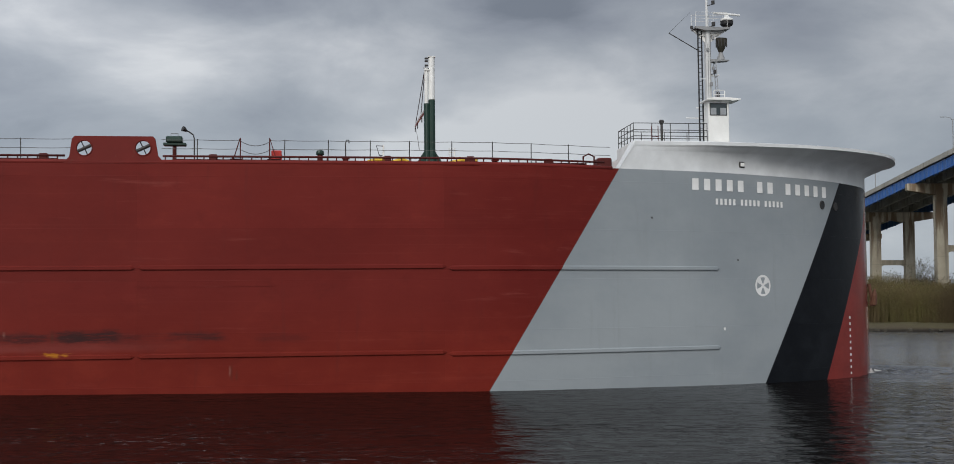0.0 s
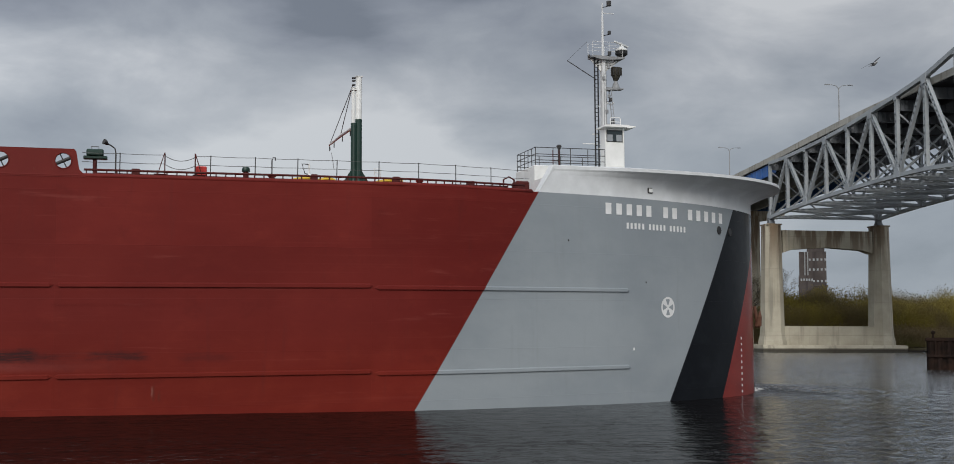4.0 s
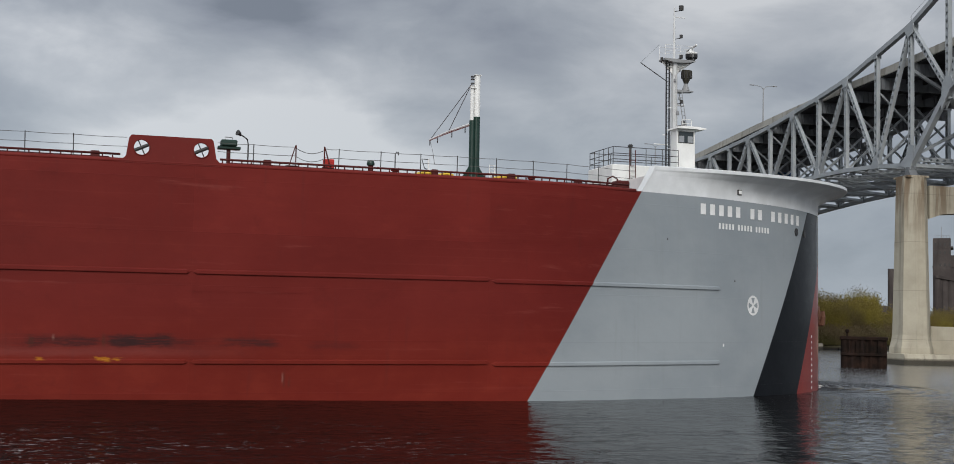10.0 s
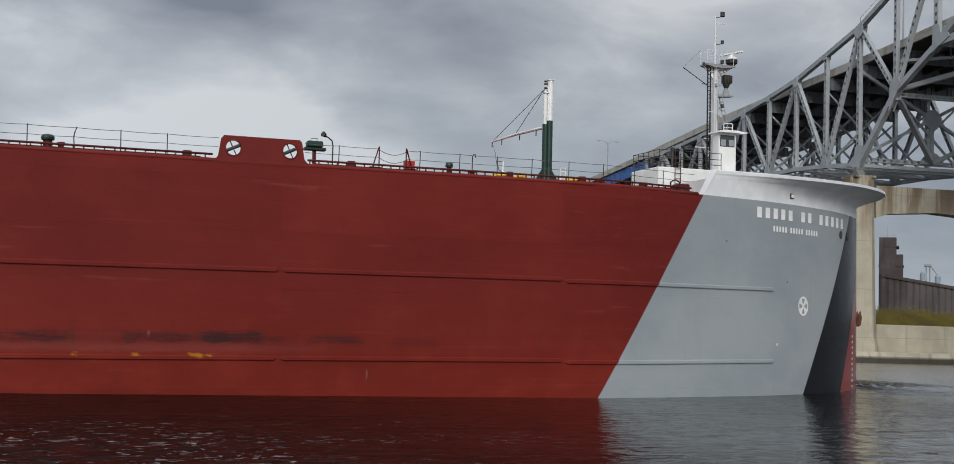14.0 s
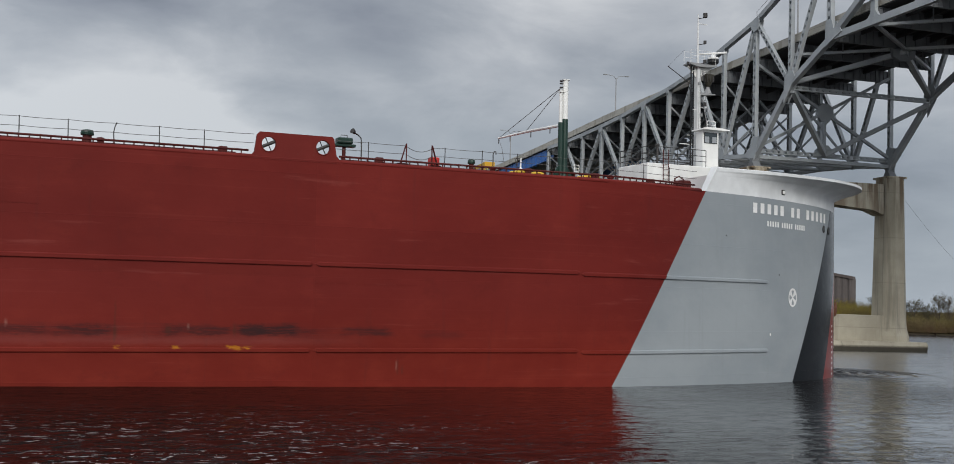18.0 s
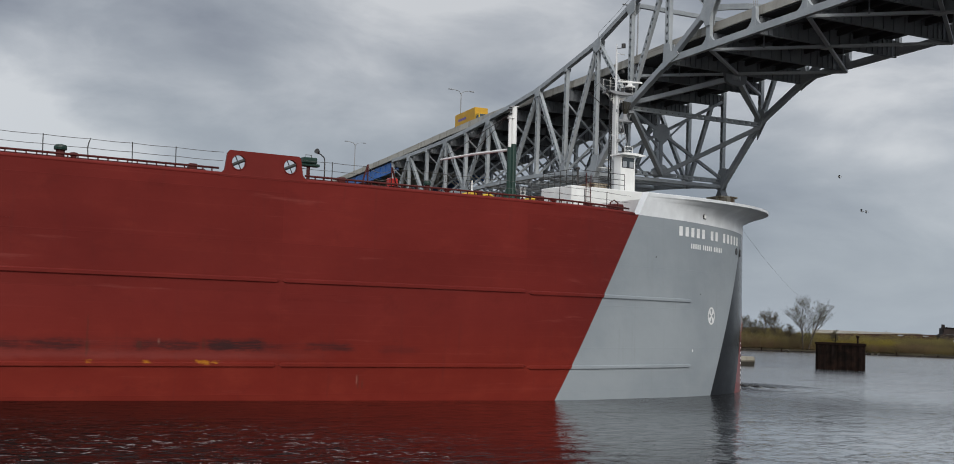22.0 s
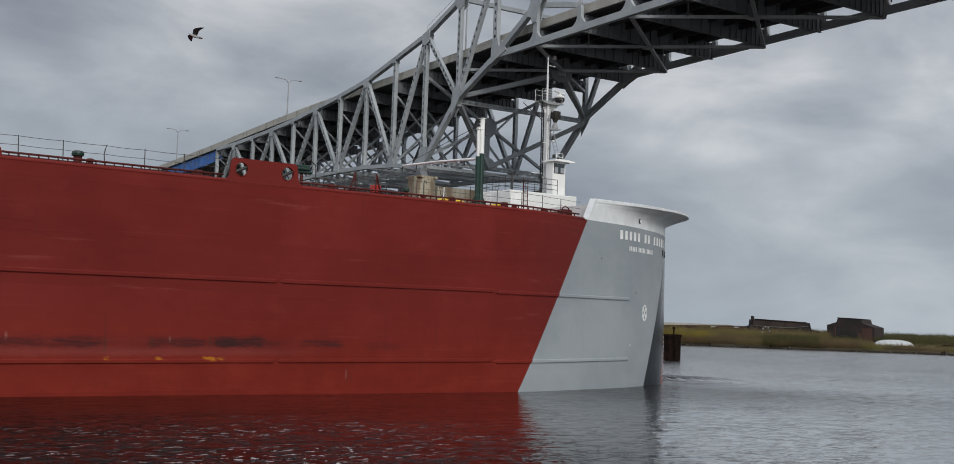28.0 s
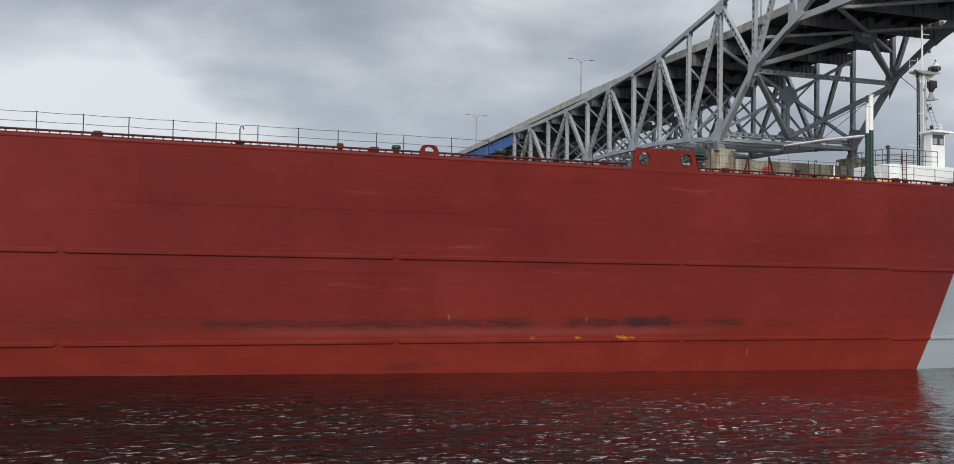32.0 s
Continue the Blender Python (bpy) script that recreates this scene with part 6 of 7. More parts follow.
# ---- river works, trees and buildings on the far banks ----
def build_cells():
    def cell(az0, az1, r, h, deep, label, framed=True):
        a, b = polar(az0, r), polar(az1, r)
        w = (b - a).length
        m = axis(a, b)
        c = thing("mooring_cell", label, "mooring cell", m, group="mooring cells")
        bm = B()
        # corrugated sheet piles round a rectangle
        def wall(x0, y0, x1, y1, n):
            d = Vector((x1 - x0, y1 - y0))
            nrm = Vector((d.y, -d.x)).normalized()
            row = []
            for i in range(n * 4 + 1):
                q = Vector((x0, y0)) + d * i / (n * 4)
                o = 0.14 if i % 4 in (1, 2) else 0.0
                row.append(q + nrm * o)
            loft(bm, [[(q.x, q.y, z) for q in row] for z in (-2, h)])
        n = int(w / 0.8)
        wall(0, 0, w, 0, n)
        wall(w, 0, w, deep, int(deep / 0.8))
        wall(w, deep, 0, deep, n)
        wall(0, deep, 0, 0, int(deep / 0.8))
        part("sheet_piling", bm, RUST, c, "rust-black corrugated sheet piling")
        walers = [((w / 2, y, h - 0.1), (w + 0.3, 0.3, 0.35)) for y in (-0.1, deep + 0.1)]
        if framed:
            walers += [((w / 2, y, h * 0.45), (w + 0.3, 0.2, 0.3)) for y in (-0.22, deep + 0.22)]
        walers += [((x, deep / 2, h - 0.1), (0.3, deep, 0.35)) for x in (-0.1, w + 0.1)]
        for at, size in walers:
            bm = B()
            box(bm, at, size, bevel=0.04)
            part("waler", bm, RUST, c)
        for i in range(1, 6) if framed else ():
            bm = B()
            box(bm, (w * i / 6, -0.2, h * 0.72), (0.14, 0.16, h * 0.46), bevel=0.02)
            part("fender_post", bm, RUST, c)
        bm = B()
        box(bm, (w / 2, deep / 2, h - 0.25), (w - 0.2, deep - 0.2, 0.2))
        part("fill", bm, SOIL, c)
        bm = B()
        x, top = (w * 0.12, 0.75) if framed else (w * 0.86, 1.05)
        tube(bm, [(x, 0.5, h - 0.2), (x, 0.5, h + top)], 0.11, 8)
        tube(bm, [(x, 0.5, h + top - 0.28), (x, 0.5, h + top - 0.2), (x, 0.5, h + top), (x, 0.5, h + top + 0.1)], [0.12, 0.22, 0.22, 0.1], 8)
        part("bollard", bm, RUST, c)
        if not framed:
            bm = B()
            tube(bm, [(w * 0.40, 1.5, h - 0.2), (w * 0.40, 1.5, h + 1.2)], 0.05, 6)
            part("post", bm, RUST, c)
        return c
    cell(38.1, 40.0, 135, 3.3, 5.0, "rusted sheet-pile mooring cell standing in the river")
    cell(51.6, 53.7, 170, 3.6, 6.0, "dark rusted sheet-pile mooring cell in open water", False)


def leaves(rnd, verts, faces, c, spread, size, n, flat=1.0):
    for _ in range(n):
        p = c + Vector((rnd.gauss(0, spread.x), rnd.gauss(0, spread.y), rnd.gauss(0, spread.z)))
        u = Vector((rnd.gauss(0, 1), rnd.gauss(0, 1), rnd.gauss(0, 1) * flat)).normalized() * size * rnd.uniform(0.6, 1.4)
        v = u.cross(Vector((rnd.gauss(0, 1), rnd.gauss(0, 1), rnd.gauss(0, 1)))).normalized() * size * rnd.uniform(0.3, 0.7)
        i = len(verts)
        verts += [p - u, p + v, p + u, p - v]
        faces.append((i, i + 1, i + 2, i + 3))


def stuff(name, verts, faces, material, label, category):
    me = bpy.data.meshes.new(name)
    me.from_pydata(verts, [], faces)
    me.materials.append(material)
    return tagged(new(name, me), label, category, kind="stuff")


def build_thicket(name, az0, az1, near, far_, low, high, count, size, material, label, seed, humps=7):
    """A bank of shrubs: upright wands with clumps of small leaves along them, uneven on top."""
    rnd = random.Random(seed)
    verts, faces = [], []
    for _ in range(count):
        az = rnd.uniform(az0, az1)
        k = rnd.random()
        r = shore(az) + near + (far_ - near) * k
        wave = 0.66 + 0.34 * noise.noise(Vector((az * humps / 10, k * 2.5, seed)))
        h = (low + (high - low) * (0.25 + 0.75 * k) * wave * rnd.uniform(0.80, 1.08))
        base = polar(az, r, 1.0)
        # wand
        i = len(verts)
        tip = base + Vector((rnd.gauss(0, 0.3), rnd.gauss(0, 0.3), h))
        w = Vector((math.cos(radians(az)), -math.sin(radians(az)), 0)) * 0.05
        verts += [base - w, base + w, tip]
        faces.append((i, i + 1, i + 2))
        for j in range(5):
            u = 0.2 + 0.8 * (j + rnd.random()) / 5
            leaves(rnd, verts, faces, base.lerp(tip, u), Vector((0.5, 0.5, 0.4)), size, 4, 2.5)
    stuff(name, verts, faces, material, label, "shrubs")


def build_tree(az, r, h, seed, label="bare grey-brown tree in early spring", lean=0.0):
    rnd = random.Random(seed)
    t = thing("tree", label, "tree", pose(*polar(az, r, 1.2)), group="bank trees")
    bm = B()
    twv, twf = [], []

    def limb(p, d, length, rad, level):
        n = 6 if level == 0 else 4
        bend = 0.07 if level == 0 else 0.16
        q, pts, rs = p, [p], [rad]
        for i in range(n):
            d = (d + Vector((rnd.gauss(0, bend), rnd.gauss(0, bend), 0.07 if level else 0.03))).normalized()
            q = q + d * length / n
            pts.append(q)
            rs.append(max(rad * (1 - 0.8 * (i + 1) / n), 0.012))
        if level < 3:
            tube(bm, pts, rs, 6 if level < 2 else 4, cap=False)
        else:
            for a, b in zip(pts, pts[1:]):
                i = len(twv)
                s = Vector((rad, 0, 0)) if rnd.random() < 0.5 else Vector((0, rad, 0))
                twv.extend([a - s, a + s, b])
                twf.append((i, i + 1, i + 2))
        if level < 4:
            count = (15, 8, 7, 5)[level]
            for i in range(count):
                # the lowest limbs leave the trunk first and reach the farthest
                u = (0.26 + 0.72 * (i + rnd.random()) / count) if level == 0 else rnd.uniform(0.25, 1.0)
                j = min(int(u * n), n - 1)
                side = Vector((rnd.gauss(0, 1), rnd.gauss(0, 1), 0)).normalized()
                nd = (d * 0.75 + side * rnd.uniform(0.55, 1.15) + Vector((0, 0, 0.12))).normalized()
                reach = length * (0.56 - 0.30 * u if level == 0 else rnd.uniform(0.40, 0.60))
                limb(pts[j].lerp(pts[j + 1], u * n - j), nd, reach, max(rs[j] * 0.55, 0.016), level + 1)

    limb(Vector((0, 0, -0.3)), Vector((lean, -lean, 1)).normalized(), h * 0.92, h * 0.019, 0)
    part("trunk", bm, BARK, t, smooth=True)
    me = bpy.data.meshes.new("crown")
    me.from_pydata(twv, [], twf)
    me.materials.append(TWIG)
    o = new("crown", me)
    o.parent = t
    return t


def block(bm, x, y, w, d, z0, z1):
    box(bm, (x, y, (z0 + z1) / 2), (w, d, z1 - z0))


def build_elevators():
    """Grain elevators beyond the trees."""
    r = 620.0
    m = axis(polar(32.55, r, 0), polar(33.9, r, 0))
    e = thing("grain_elevator", "dark brick grain elevator headhouse tower", "building", m, group="grain elevators")
    bm = B()
    w = 13.6
    block(bm, w / 2, 6, w, 12, 0, 26)
    block(bm, w / 2, 6, w - 0.4, 11, 26, 43)
    block(bm, w / 2 + 1.5, 6, w - 5, 9, 43, 47)
    block(bm, 3.4, 1.5, 7.0, 6, 0, 31)
    part("wall", bm, BRICK, e)
    bm = B()
    block(bm, w / 2, 6, w + 1, 12.6, 25.6, 26.2)
    part("parapet", bm, BRICK, e)
    bm = B()
    block(bm, w / 2 + 1.5, 6, w - 4.4, 9.6, 46.8, 47.3)
    part("parapet", bm, BRICK, e)
    for i in range(5):
        for z in (34.0, 39.0, 28.2):
            bm = B()
            box(bm, (5.4 + 1.9 * i, -0.06 if z < 26 else 0.44, z), (0.9, 0.12, 1.1))
            part("window", bm, PANE, e)
    for i in range(5):
        bm = B()
        box(bm, (1.2 + 1.3 * i, -1.56, 28.8), (0.8, 0.12, 1.2))
        part("window", bm, PANE, e)
    for x in (3.0, 4.4):
        bm = B()
        tube(bm, [(x, -0.2, 20), (x, -0.2, 43)], 0.3, 8)
        part("conveyor_leg", bm, GALV, e)
    # silo house with stepped headhouse
    r = 520.0
    m = axis(polar(40.0, r, 0), polar(46.2, r, 0))
    e = thing("grain_elevator", "concrete grain elevator with round silos and a stepped headhouse", "building", m, group="grain elevators")
    bm = B()
    block(bm, 21.6, 8, 6.8, 14, 0, 42.0)
    block(bm, 23.0, 8, 9.4, 13, 0, 35.0)
    block(bm, 22.4, 8, 7.2, 14.3, 38, 38.6)
    block(bm, 23.0, 8, 10.0, 13.4, 30, 30.6)
    part("headhouse", bm, BRICK, e)
    # a long bin wall in shallow flutes, its roof lowered step by step to fit the camera's view
    for i in range(13):
        bm = B()
        h = 26.6 - 0.42 * i
        tube(bm, [(20.4 + 2.45 * i, 1.0, 0), (20.4 + 2.45 * i, 1.0, h)], 1.9, 16)
        part("silo", bm, BRICK if i < 4 else SILO, e)
    bm = B()
    block(bm, 51.0, 2.0, 1.6, 6.0, 0, 20.4)
    part("end_wall", bm, SILO, e)
    # dust collectors on the roof
    for x, z0, z1, r_ in ((35.2, 24.0, 27.2, 1.0), (41.0, 23.2, 26.0, 1.1)):
        bm = B()
        tube(bm, [(x, 1, z0), (x, 1, z1), (x, 1, z1 + 0.9)], [r_, r_, 0.3], 12)
        part("dust_collector", bm, painted("pale_blue_tank", (0.22, 0.28, 0.34), 0.5, 0.2), e, "pale blue sheet metal tank")
    bm = B()
    for x in (36.6, 38.0):
        tube(bm, [(x, 1, 22.5), (x, 1, 30.2)], 0.22, 6)
    box(bm, (37.2, 1, 30.6), (2.8, 1.6, 1.2), bevel=0.2)
    tube(bm, [(38.4, 1, 30.2), (41.0, 1, 26.6)], 0.25, 6)
    part("leg_tower", bm, GALV, e)
    for i in range(3):
        bm = B()
        tube(bm, [(1.9 + 4.3 * i, 9, 0), (1.9 + 4.3 * i, 9, 29.6 - 1.2 * i)], 1.6, 16)
        part("silo", bm, BRICK, e)
    bm = B()
    # sloped with the silo tops to fit the camera's view
    prism(bm, [(19.4, 25.6), (50.6, 20.4), (50.6, 21.6), (19.4, 26.8)], -1.4, 2.4)
    part("gallery", bm, BRICK, e)
    bm = B()
    for i in range(6):
        tube(bm, [(19.0 + 1.1 * i, 2.0, 42.0), (19.0 + 1.1 * i, 2.0, 43.2)], 0.06, 4)
    tube(bm, [(19.0, 2.0, 43.2), (24.6, 2.0, 43.2)], 0.06, 4)
    part("roof_rail", bm, GALV, e)
    bm = B()
    tube(bm, [(21.5, 6, 42.0), (21.5, 6, 47.0)], [0.15, 0.05], 6)
    part("flag_pole", bm, GALV, e)
    for i in range(4):
        for z in (31.0, 36.0, 39.5):
            bm = B()
            box(bm, (19.2 + 1.8 * i, 0.95, z), (0.7, 0.1, 1.2))
            part("window", bm, DARK, e)
    # small distant roofs
    for az, rr, w, h, z in ((36.6, 700, 10, 19, 0), (39.0, 900, 60, 15, 3)):
        bm = B()
        prism(bm, [(-w / 2, 0), (w / 2, 0), (w / 2, h + z), (0, h + z + 2.0), (-w / 2, h + z)], -6, 6)
        o = tagged(part("warehouse", bm, SILO), "low grey warehouse beyond the trees", "building", group="far roofs")
        p = polar(az, rr, 0)
        o.matrix_basis = pose(p.x, p.y, 1.8, 0, 0, -az)


def build_sheds():
    """Burnt-looking sheds, a long low roof and a white shelter on the right bank."""
    def shed(az, r, turn, label):
        p = polar(az, r, 1.4)
        return thing("shed", label, "shed", pose(p.x, p.y, p.z, 0, 0, -az + turn), group="bank sheds")
    s = shed(58.36, 470, 8, "long dark iron shed with a raised roof and chimney")
    bm = B()
    prism(bm, [(15.5, 0), (15.5, 3.6), (11.0, 5.2), (10.6, 7.4), (-10.6, 8.2), (-10.8, 6.0), (-12, 5.4), (-12, 0)], 0, 14)
    part("wall", bm, SHED, s)
    bm = B()
    prism(bm, [(-9.8, 5.65), (-9.8, 5.85), (2.0, 5.45), (9.8, 6.25), (9.8, 6.05), (2.0, 5.25)], -0.5, -0.05)
    part("eave", bm, WIRE, s, "pale sheet eave")
    bm = B()
    box(bm, (-10.7, 2, 8.3), (1.1, 1.4, 2.2))
    part("chimney", bm, SHED, s)
    # black panels on the wall stand for the shade inside openings
    for i in range(5):
        bm = B()
        box(bm, (-9 + 4.2 * i, -0.06, 2.6), (1.6, 0.1, 2.4))
        part("opening", bm, BLACK, s)
    bm = B()
    box(bm, (-0.6, 7, 7.95), (19.4, 15, 0.25), pose(0, 0, 0, 0, 2.0, 0))
    part("roof", bm, SHED, s)
    s = shed(61.4, 470, -14, "rusty brown iron shed with a raised middle bay")
    bm = B()
    prism(bm, [(-8.6, 0), (8.8, 0), (8.8, 6.6), (4.4, 8.0), (4.0, 9.5), (-4.6, 9.8), (-5.0, 8.2), (-8.6, 7.0)], 0, 16)
    part("wall", bm, SHED, s)
    # doorways are closed black panels, their inner shade painted
    for x, w, h in ((-4.2, 1.4, 5.8), (1.6, 2.6, 5.0)):
        bm = B()
        box(bm, (x, -0.05, h / 2), (w, 0.12, h))
        part("door", bm, BLACK, s, "black panel painted as the shade in a doorway")
    for x, w, h in ((-5.4, 0.5, 6.6), (3.4, 1.5, 4.4), (6.4, 3.6, 6.2)):
        bm = B()
        box(bm, (x, -0.06, h / 2), (w, 0.10, h))
        part("wall_sheet", bm, REDIRON, s, "red-brown rusted wall sheet")
    bm = B()
    box(bm, (-0.65, 8, 9.74), (8.8, 16.4, 0.16), pose(0, 0, 0, 0, 1.9, 0))
    part("roof", bm, SHED, s)
    s = shed(55.0, 480, 4, "long low brown shed with pale skylights")
    bm = B()
    prism(bm, [(-30, 0), (28, 0), (28, 5.4), (-30, 5.8)], 0, 16)
    part("wall", bm, REDIRON, s)
    bm = B()
    prism(bm, [(-30.2, 4.5), (-30.2, 6.0), (10, 5.8), (10, 5.6), (-4, 5.2)], -0.25, 16.2)
    part("roof", bm, masonry("pale_sheet_roof", (0.30, 0.285, 0.255), (0.40, 0.385, 0.35), 0.3), s, "pale weathered sheet roof")
    for x in (2.0, 11.0, 23.0):
        bm = B()
        box(bm, (x, -0.06, 4.9), (2.0, 0.1, 0.5))
        part("skylight", bm, PANE, s, "pale skylight")
    # ribbed white shelter
    p = polar(63.45, 374, 1.0)
    t = thing("fabric_shelter", "white half-round fabric shelter on the bank", "shelter", pose(p.x, p.y, p.z, 0, 0, -64 + 20))
    def arch(x):
        k = math.sqrt(max(1.0 - (abs(x) / 6.6) ** 3.0, 0.02))
        return [(x, 3 - 3.3 * k * math.cos(a), 2.8 * k * math.sin(a)) for a in [k_ * math.pi / 12 for k_ in range(13)]]
    for i in range(8):
        x0 = -6.5 + 13.0 * i / 8
        bm = B()
        loft(bm, [arch(x0 + 1.625 * u) for u in (0.0, 0.33, 0.66, 0.975)])
        part("fabric_bay", bm, FABRIC, t, smooth=True)
    for i in range(9):
        bm = B()
        tube(bm, arch(-6.5 + 13.0 * i / 8), 0.06, 4)
        part("hoop", bm, GALV, t)
    p = polar(57.66, 385, 1.4)
    c = thing("striped_chute", "black and white striped round sign on a post", "sign", pose(p.x, p.y, p.z, 0, 0, -57.7))
    for i in range(9):
        a, b = ((i + k) * math.pi * 1.1 / 9 for k in (0.0, 1.0))
        bm = B()
        beam(bm, (1.15 * math.cos(a), 0, 3.5 + 1.5 * math.sin(a)), (1.15 * math.cos(b), 0, 3.5 + 1.5 * math.sin(b)), 0.3, 0.62, up=(0, 1, 0))
        part("hoop_segment", bm, BLACK if i % 2 else FABRIC, c, "black segment" if i % 2 else "white segment")
    bm = B()
    box(bm, (0, 0, 2.3), (0.2, 0.2, 4.8))
    part("post", bm, DARK, c)
    p = polar(64.5, 381, 1.3)
    bm = B()
    rnd = random.Random(4)
    for i in range(14):
        box(bm, (rnd.uniform(-9, 9), rnd.uniform(-2, 2), 0.6), (rnd.uniform(1, 3), 1.5, rnd.uniform(0.8, 2.0)))
    for x, w, h in ((-14.5, 4.6, 2.0), (-9.0, 2.6, 1.6)):
        box(bm, (x, -1.5, h / 2), (w, 2.2, h))
    o = tagged(part("scrap_heap", bm, RUST), "dark heap of scrap on the bank", "scrap", kind="stuff")
    o.matrix_basis = pose(p.x, p.y, p.z, 0, 0, -65)


def build_shore_edge():
    """Stones and timbers along the waterline."""
    rnd = random.Random(11)
    bm = B()
    for i in range(200):
        az = rnd.uniform(25, 70)
        p = polar(az, shore(az) + rnd.uniform(-1.0, 2.5), rnd.uniform(0.0, 0.4))
        s = rnd.uniform(0.25, 0.75)
        box(bm, (0, 0, 0), (s * 1.6, s, s * 0.7), pose(p.x, p.y, p.z, rnd.uniform(-20, 20), rnd.uniform(-20, 20), rnd.uniform(0, 180)))
    tagged(part("shore_stones", bm, STONE), "grey-brown rubble stones along the waterline", "stones", kind="stuff")
    for i in range(11):
        az = rnd.uniform(48, 66)
        p = polar(az, shore(az) - rnd.uniform(0.5, 4), 0)
        bm = B()
        tube(bm, [(0, 0, -1), (rnd.uniform(-0.1, 0.1), 0, rnd.uniform(0.4, 1.3))], 0.18, 7)
        o = tagged(part("timber_pile", bm, RUST), "rotten timber pile stump at the shore", "timber pile", group="timber piles")
        o.matrix_basis = pose(p.x, p.y, 0)


def build_plants():
    build_thicket("willow_thicket", 31, 39.7, 6, 45, 5.5, 15.0, 9500, 0.15, WILLOW, "yellow-green willow thicket in early spring on the bank", 3)
    build_thicket("bare_thicket", 22, 32, 24, 70, 5.5, 13.6, 7000, 0.15, BRUSH, "grey-brown leafless thicket on the bank", 23)
    build_thicket("dry_undergrowth", 31.5, 41.5, 1, 9, 1.8, 6.0, 3500, 0.15, BRUSH, "dry brown undergrowth before the willows", 4)
    build_thicket("olive_shrubs", 41, 51, 4, 60, 2.0, 7.0, 3600, 0.16, OLIVE, "dull olive shrubs on the bank", 8)
    build_thicket("brown_brush", 43, 62.4, 0.2, 22, 1.2, 3.0, 11000, 0.115, REDBRUSH, "dry red-brown brush along the shore", 5, 9)
    build_thicket("dry_grass", 62, 71, 0.2, 30, 0.7, 1.4, 3600, 0.13, BRUSH, "low dry grass on the bank", 25, 9)
    build_thicket("green_brush", 48, 60, 14, 60, 2.2, 4.6, 8000, 0.12, OLIVE, "dull yellow-green shrubs behind the shore", 6, 9)
    build_thicket("far_wood", 40, 50, 330, 420, 5.0, 10.0, 3500, 0.55, BRUSH, "far belt of leafless wood", 9, 3)
    build_thicket("low_willows", 39.3, 46.5, 6, 40, 4.0, 11.0, 5200, 0.15, WILLOW, "low yellow-green willows beside the pier", 13)
    build_thicket("green_wood", 59.4, 74, 110, 200, 2.2, 8.0, 9000, 0.20, GREENWOOD, "dark green belt of trees behind the bank", 15, 6)
    build_thicket("tall_shrubs", 50, 60.5, 10, 45, 2.5, 6.2, 3600, 0.125, OLIVE, "scattered tall green shrubs on the bank", 16, 14)
    build_thicket("bare_scrub", 45.0, 51.6, 1, 16, 1.8, 6.4, 3600, 0.12, BRUSH, "grey-brown bare scrub along the shore", 71, 18)
    build_tree(51.24, 346.2, 12.0, 2, lean=0.10, label="bare tree leaning outward over the brush")
    build_tree(50.98, 346.4, 12.6, 7)
    for az, r, h, seed in ((50.45, 352, 6.0, 44), (49.75, 352, 8.5, 45), (49.35, 354, 9.5, 12), (48.75, 352, 7.0, 61), (48.3, 352, 8.0, 13), (47.75, 351, 7.5, 21), (47.2, 349, 9.0, 62), (46.6, 345, 8.5, 14), (52.3, 352, 5.0, 63)):
        build_tree(az, r, h, seed)
    build_thicket("spring_shrubs", 49.0, 55.0, 2, 12, 1.5, 4.2, 1500, 0.15, WILLOW, "yellow-green shrubs under the bare trees", 41, 16)
    build_thicket("dark_shrubs", 57.6, 60.0, 1, 10, 1.2, 4.2, 1000, 0.16, GREENWOOD, "dark green shrubs at the foot of the bank", 42, 16)
    build_tree(30.0, 275, 14.0, 15, label="bare tree rising over the willow thicket")
    build_tree(31.9, 280, 15.0, 18, label="bare tree rising over the willow thicket")
    build_tree(28.4, 276, 12.0, 19, label="bare tree rising over the willow thicket")


def build_wire():
    a, b = BRIDGE_AT @ Vector((9 * PANEL, WIDE, 25.2)), polar(51.1, 352, 14.5)
    bm = B()
    tube(bm, [a.lerp(b, u) - Vector((0, 0, 4 * 1.6 * u * (1 - u))) for u in [i / 12 for i in range(13)]], 0.02, 4)
    tagged(part("overhead_wire", bm, GALV), "thin overhead wire from the pier to the bank", "wire")


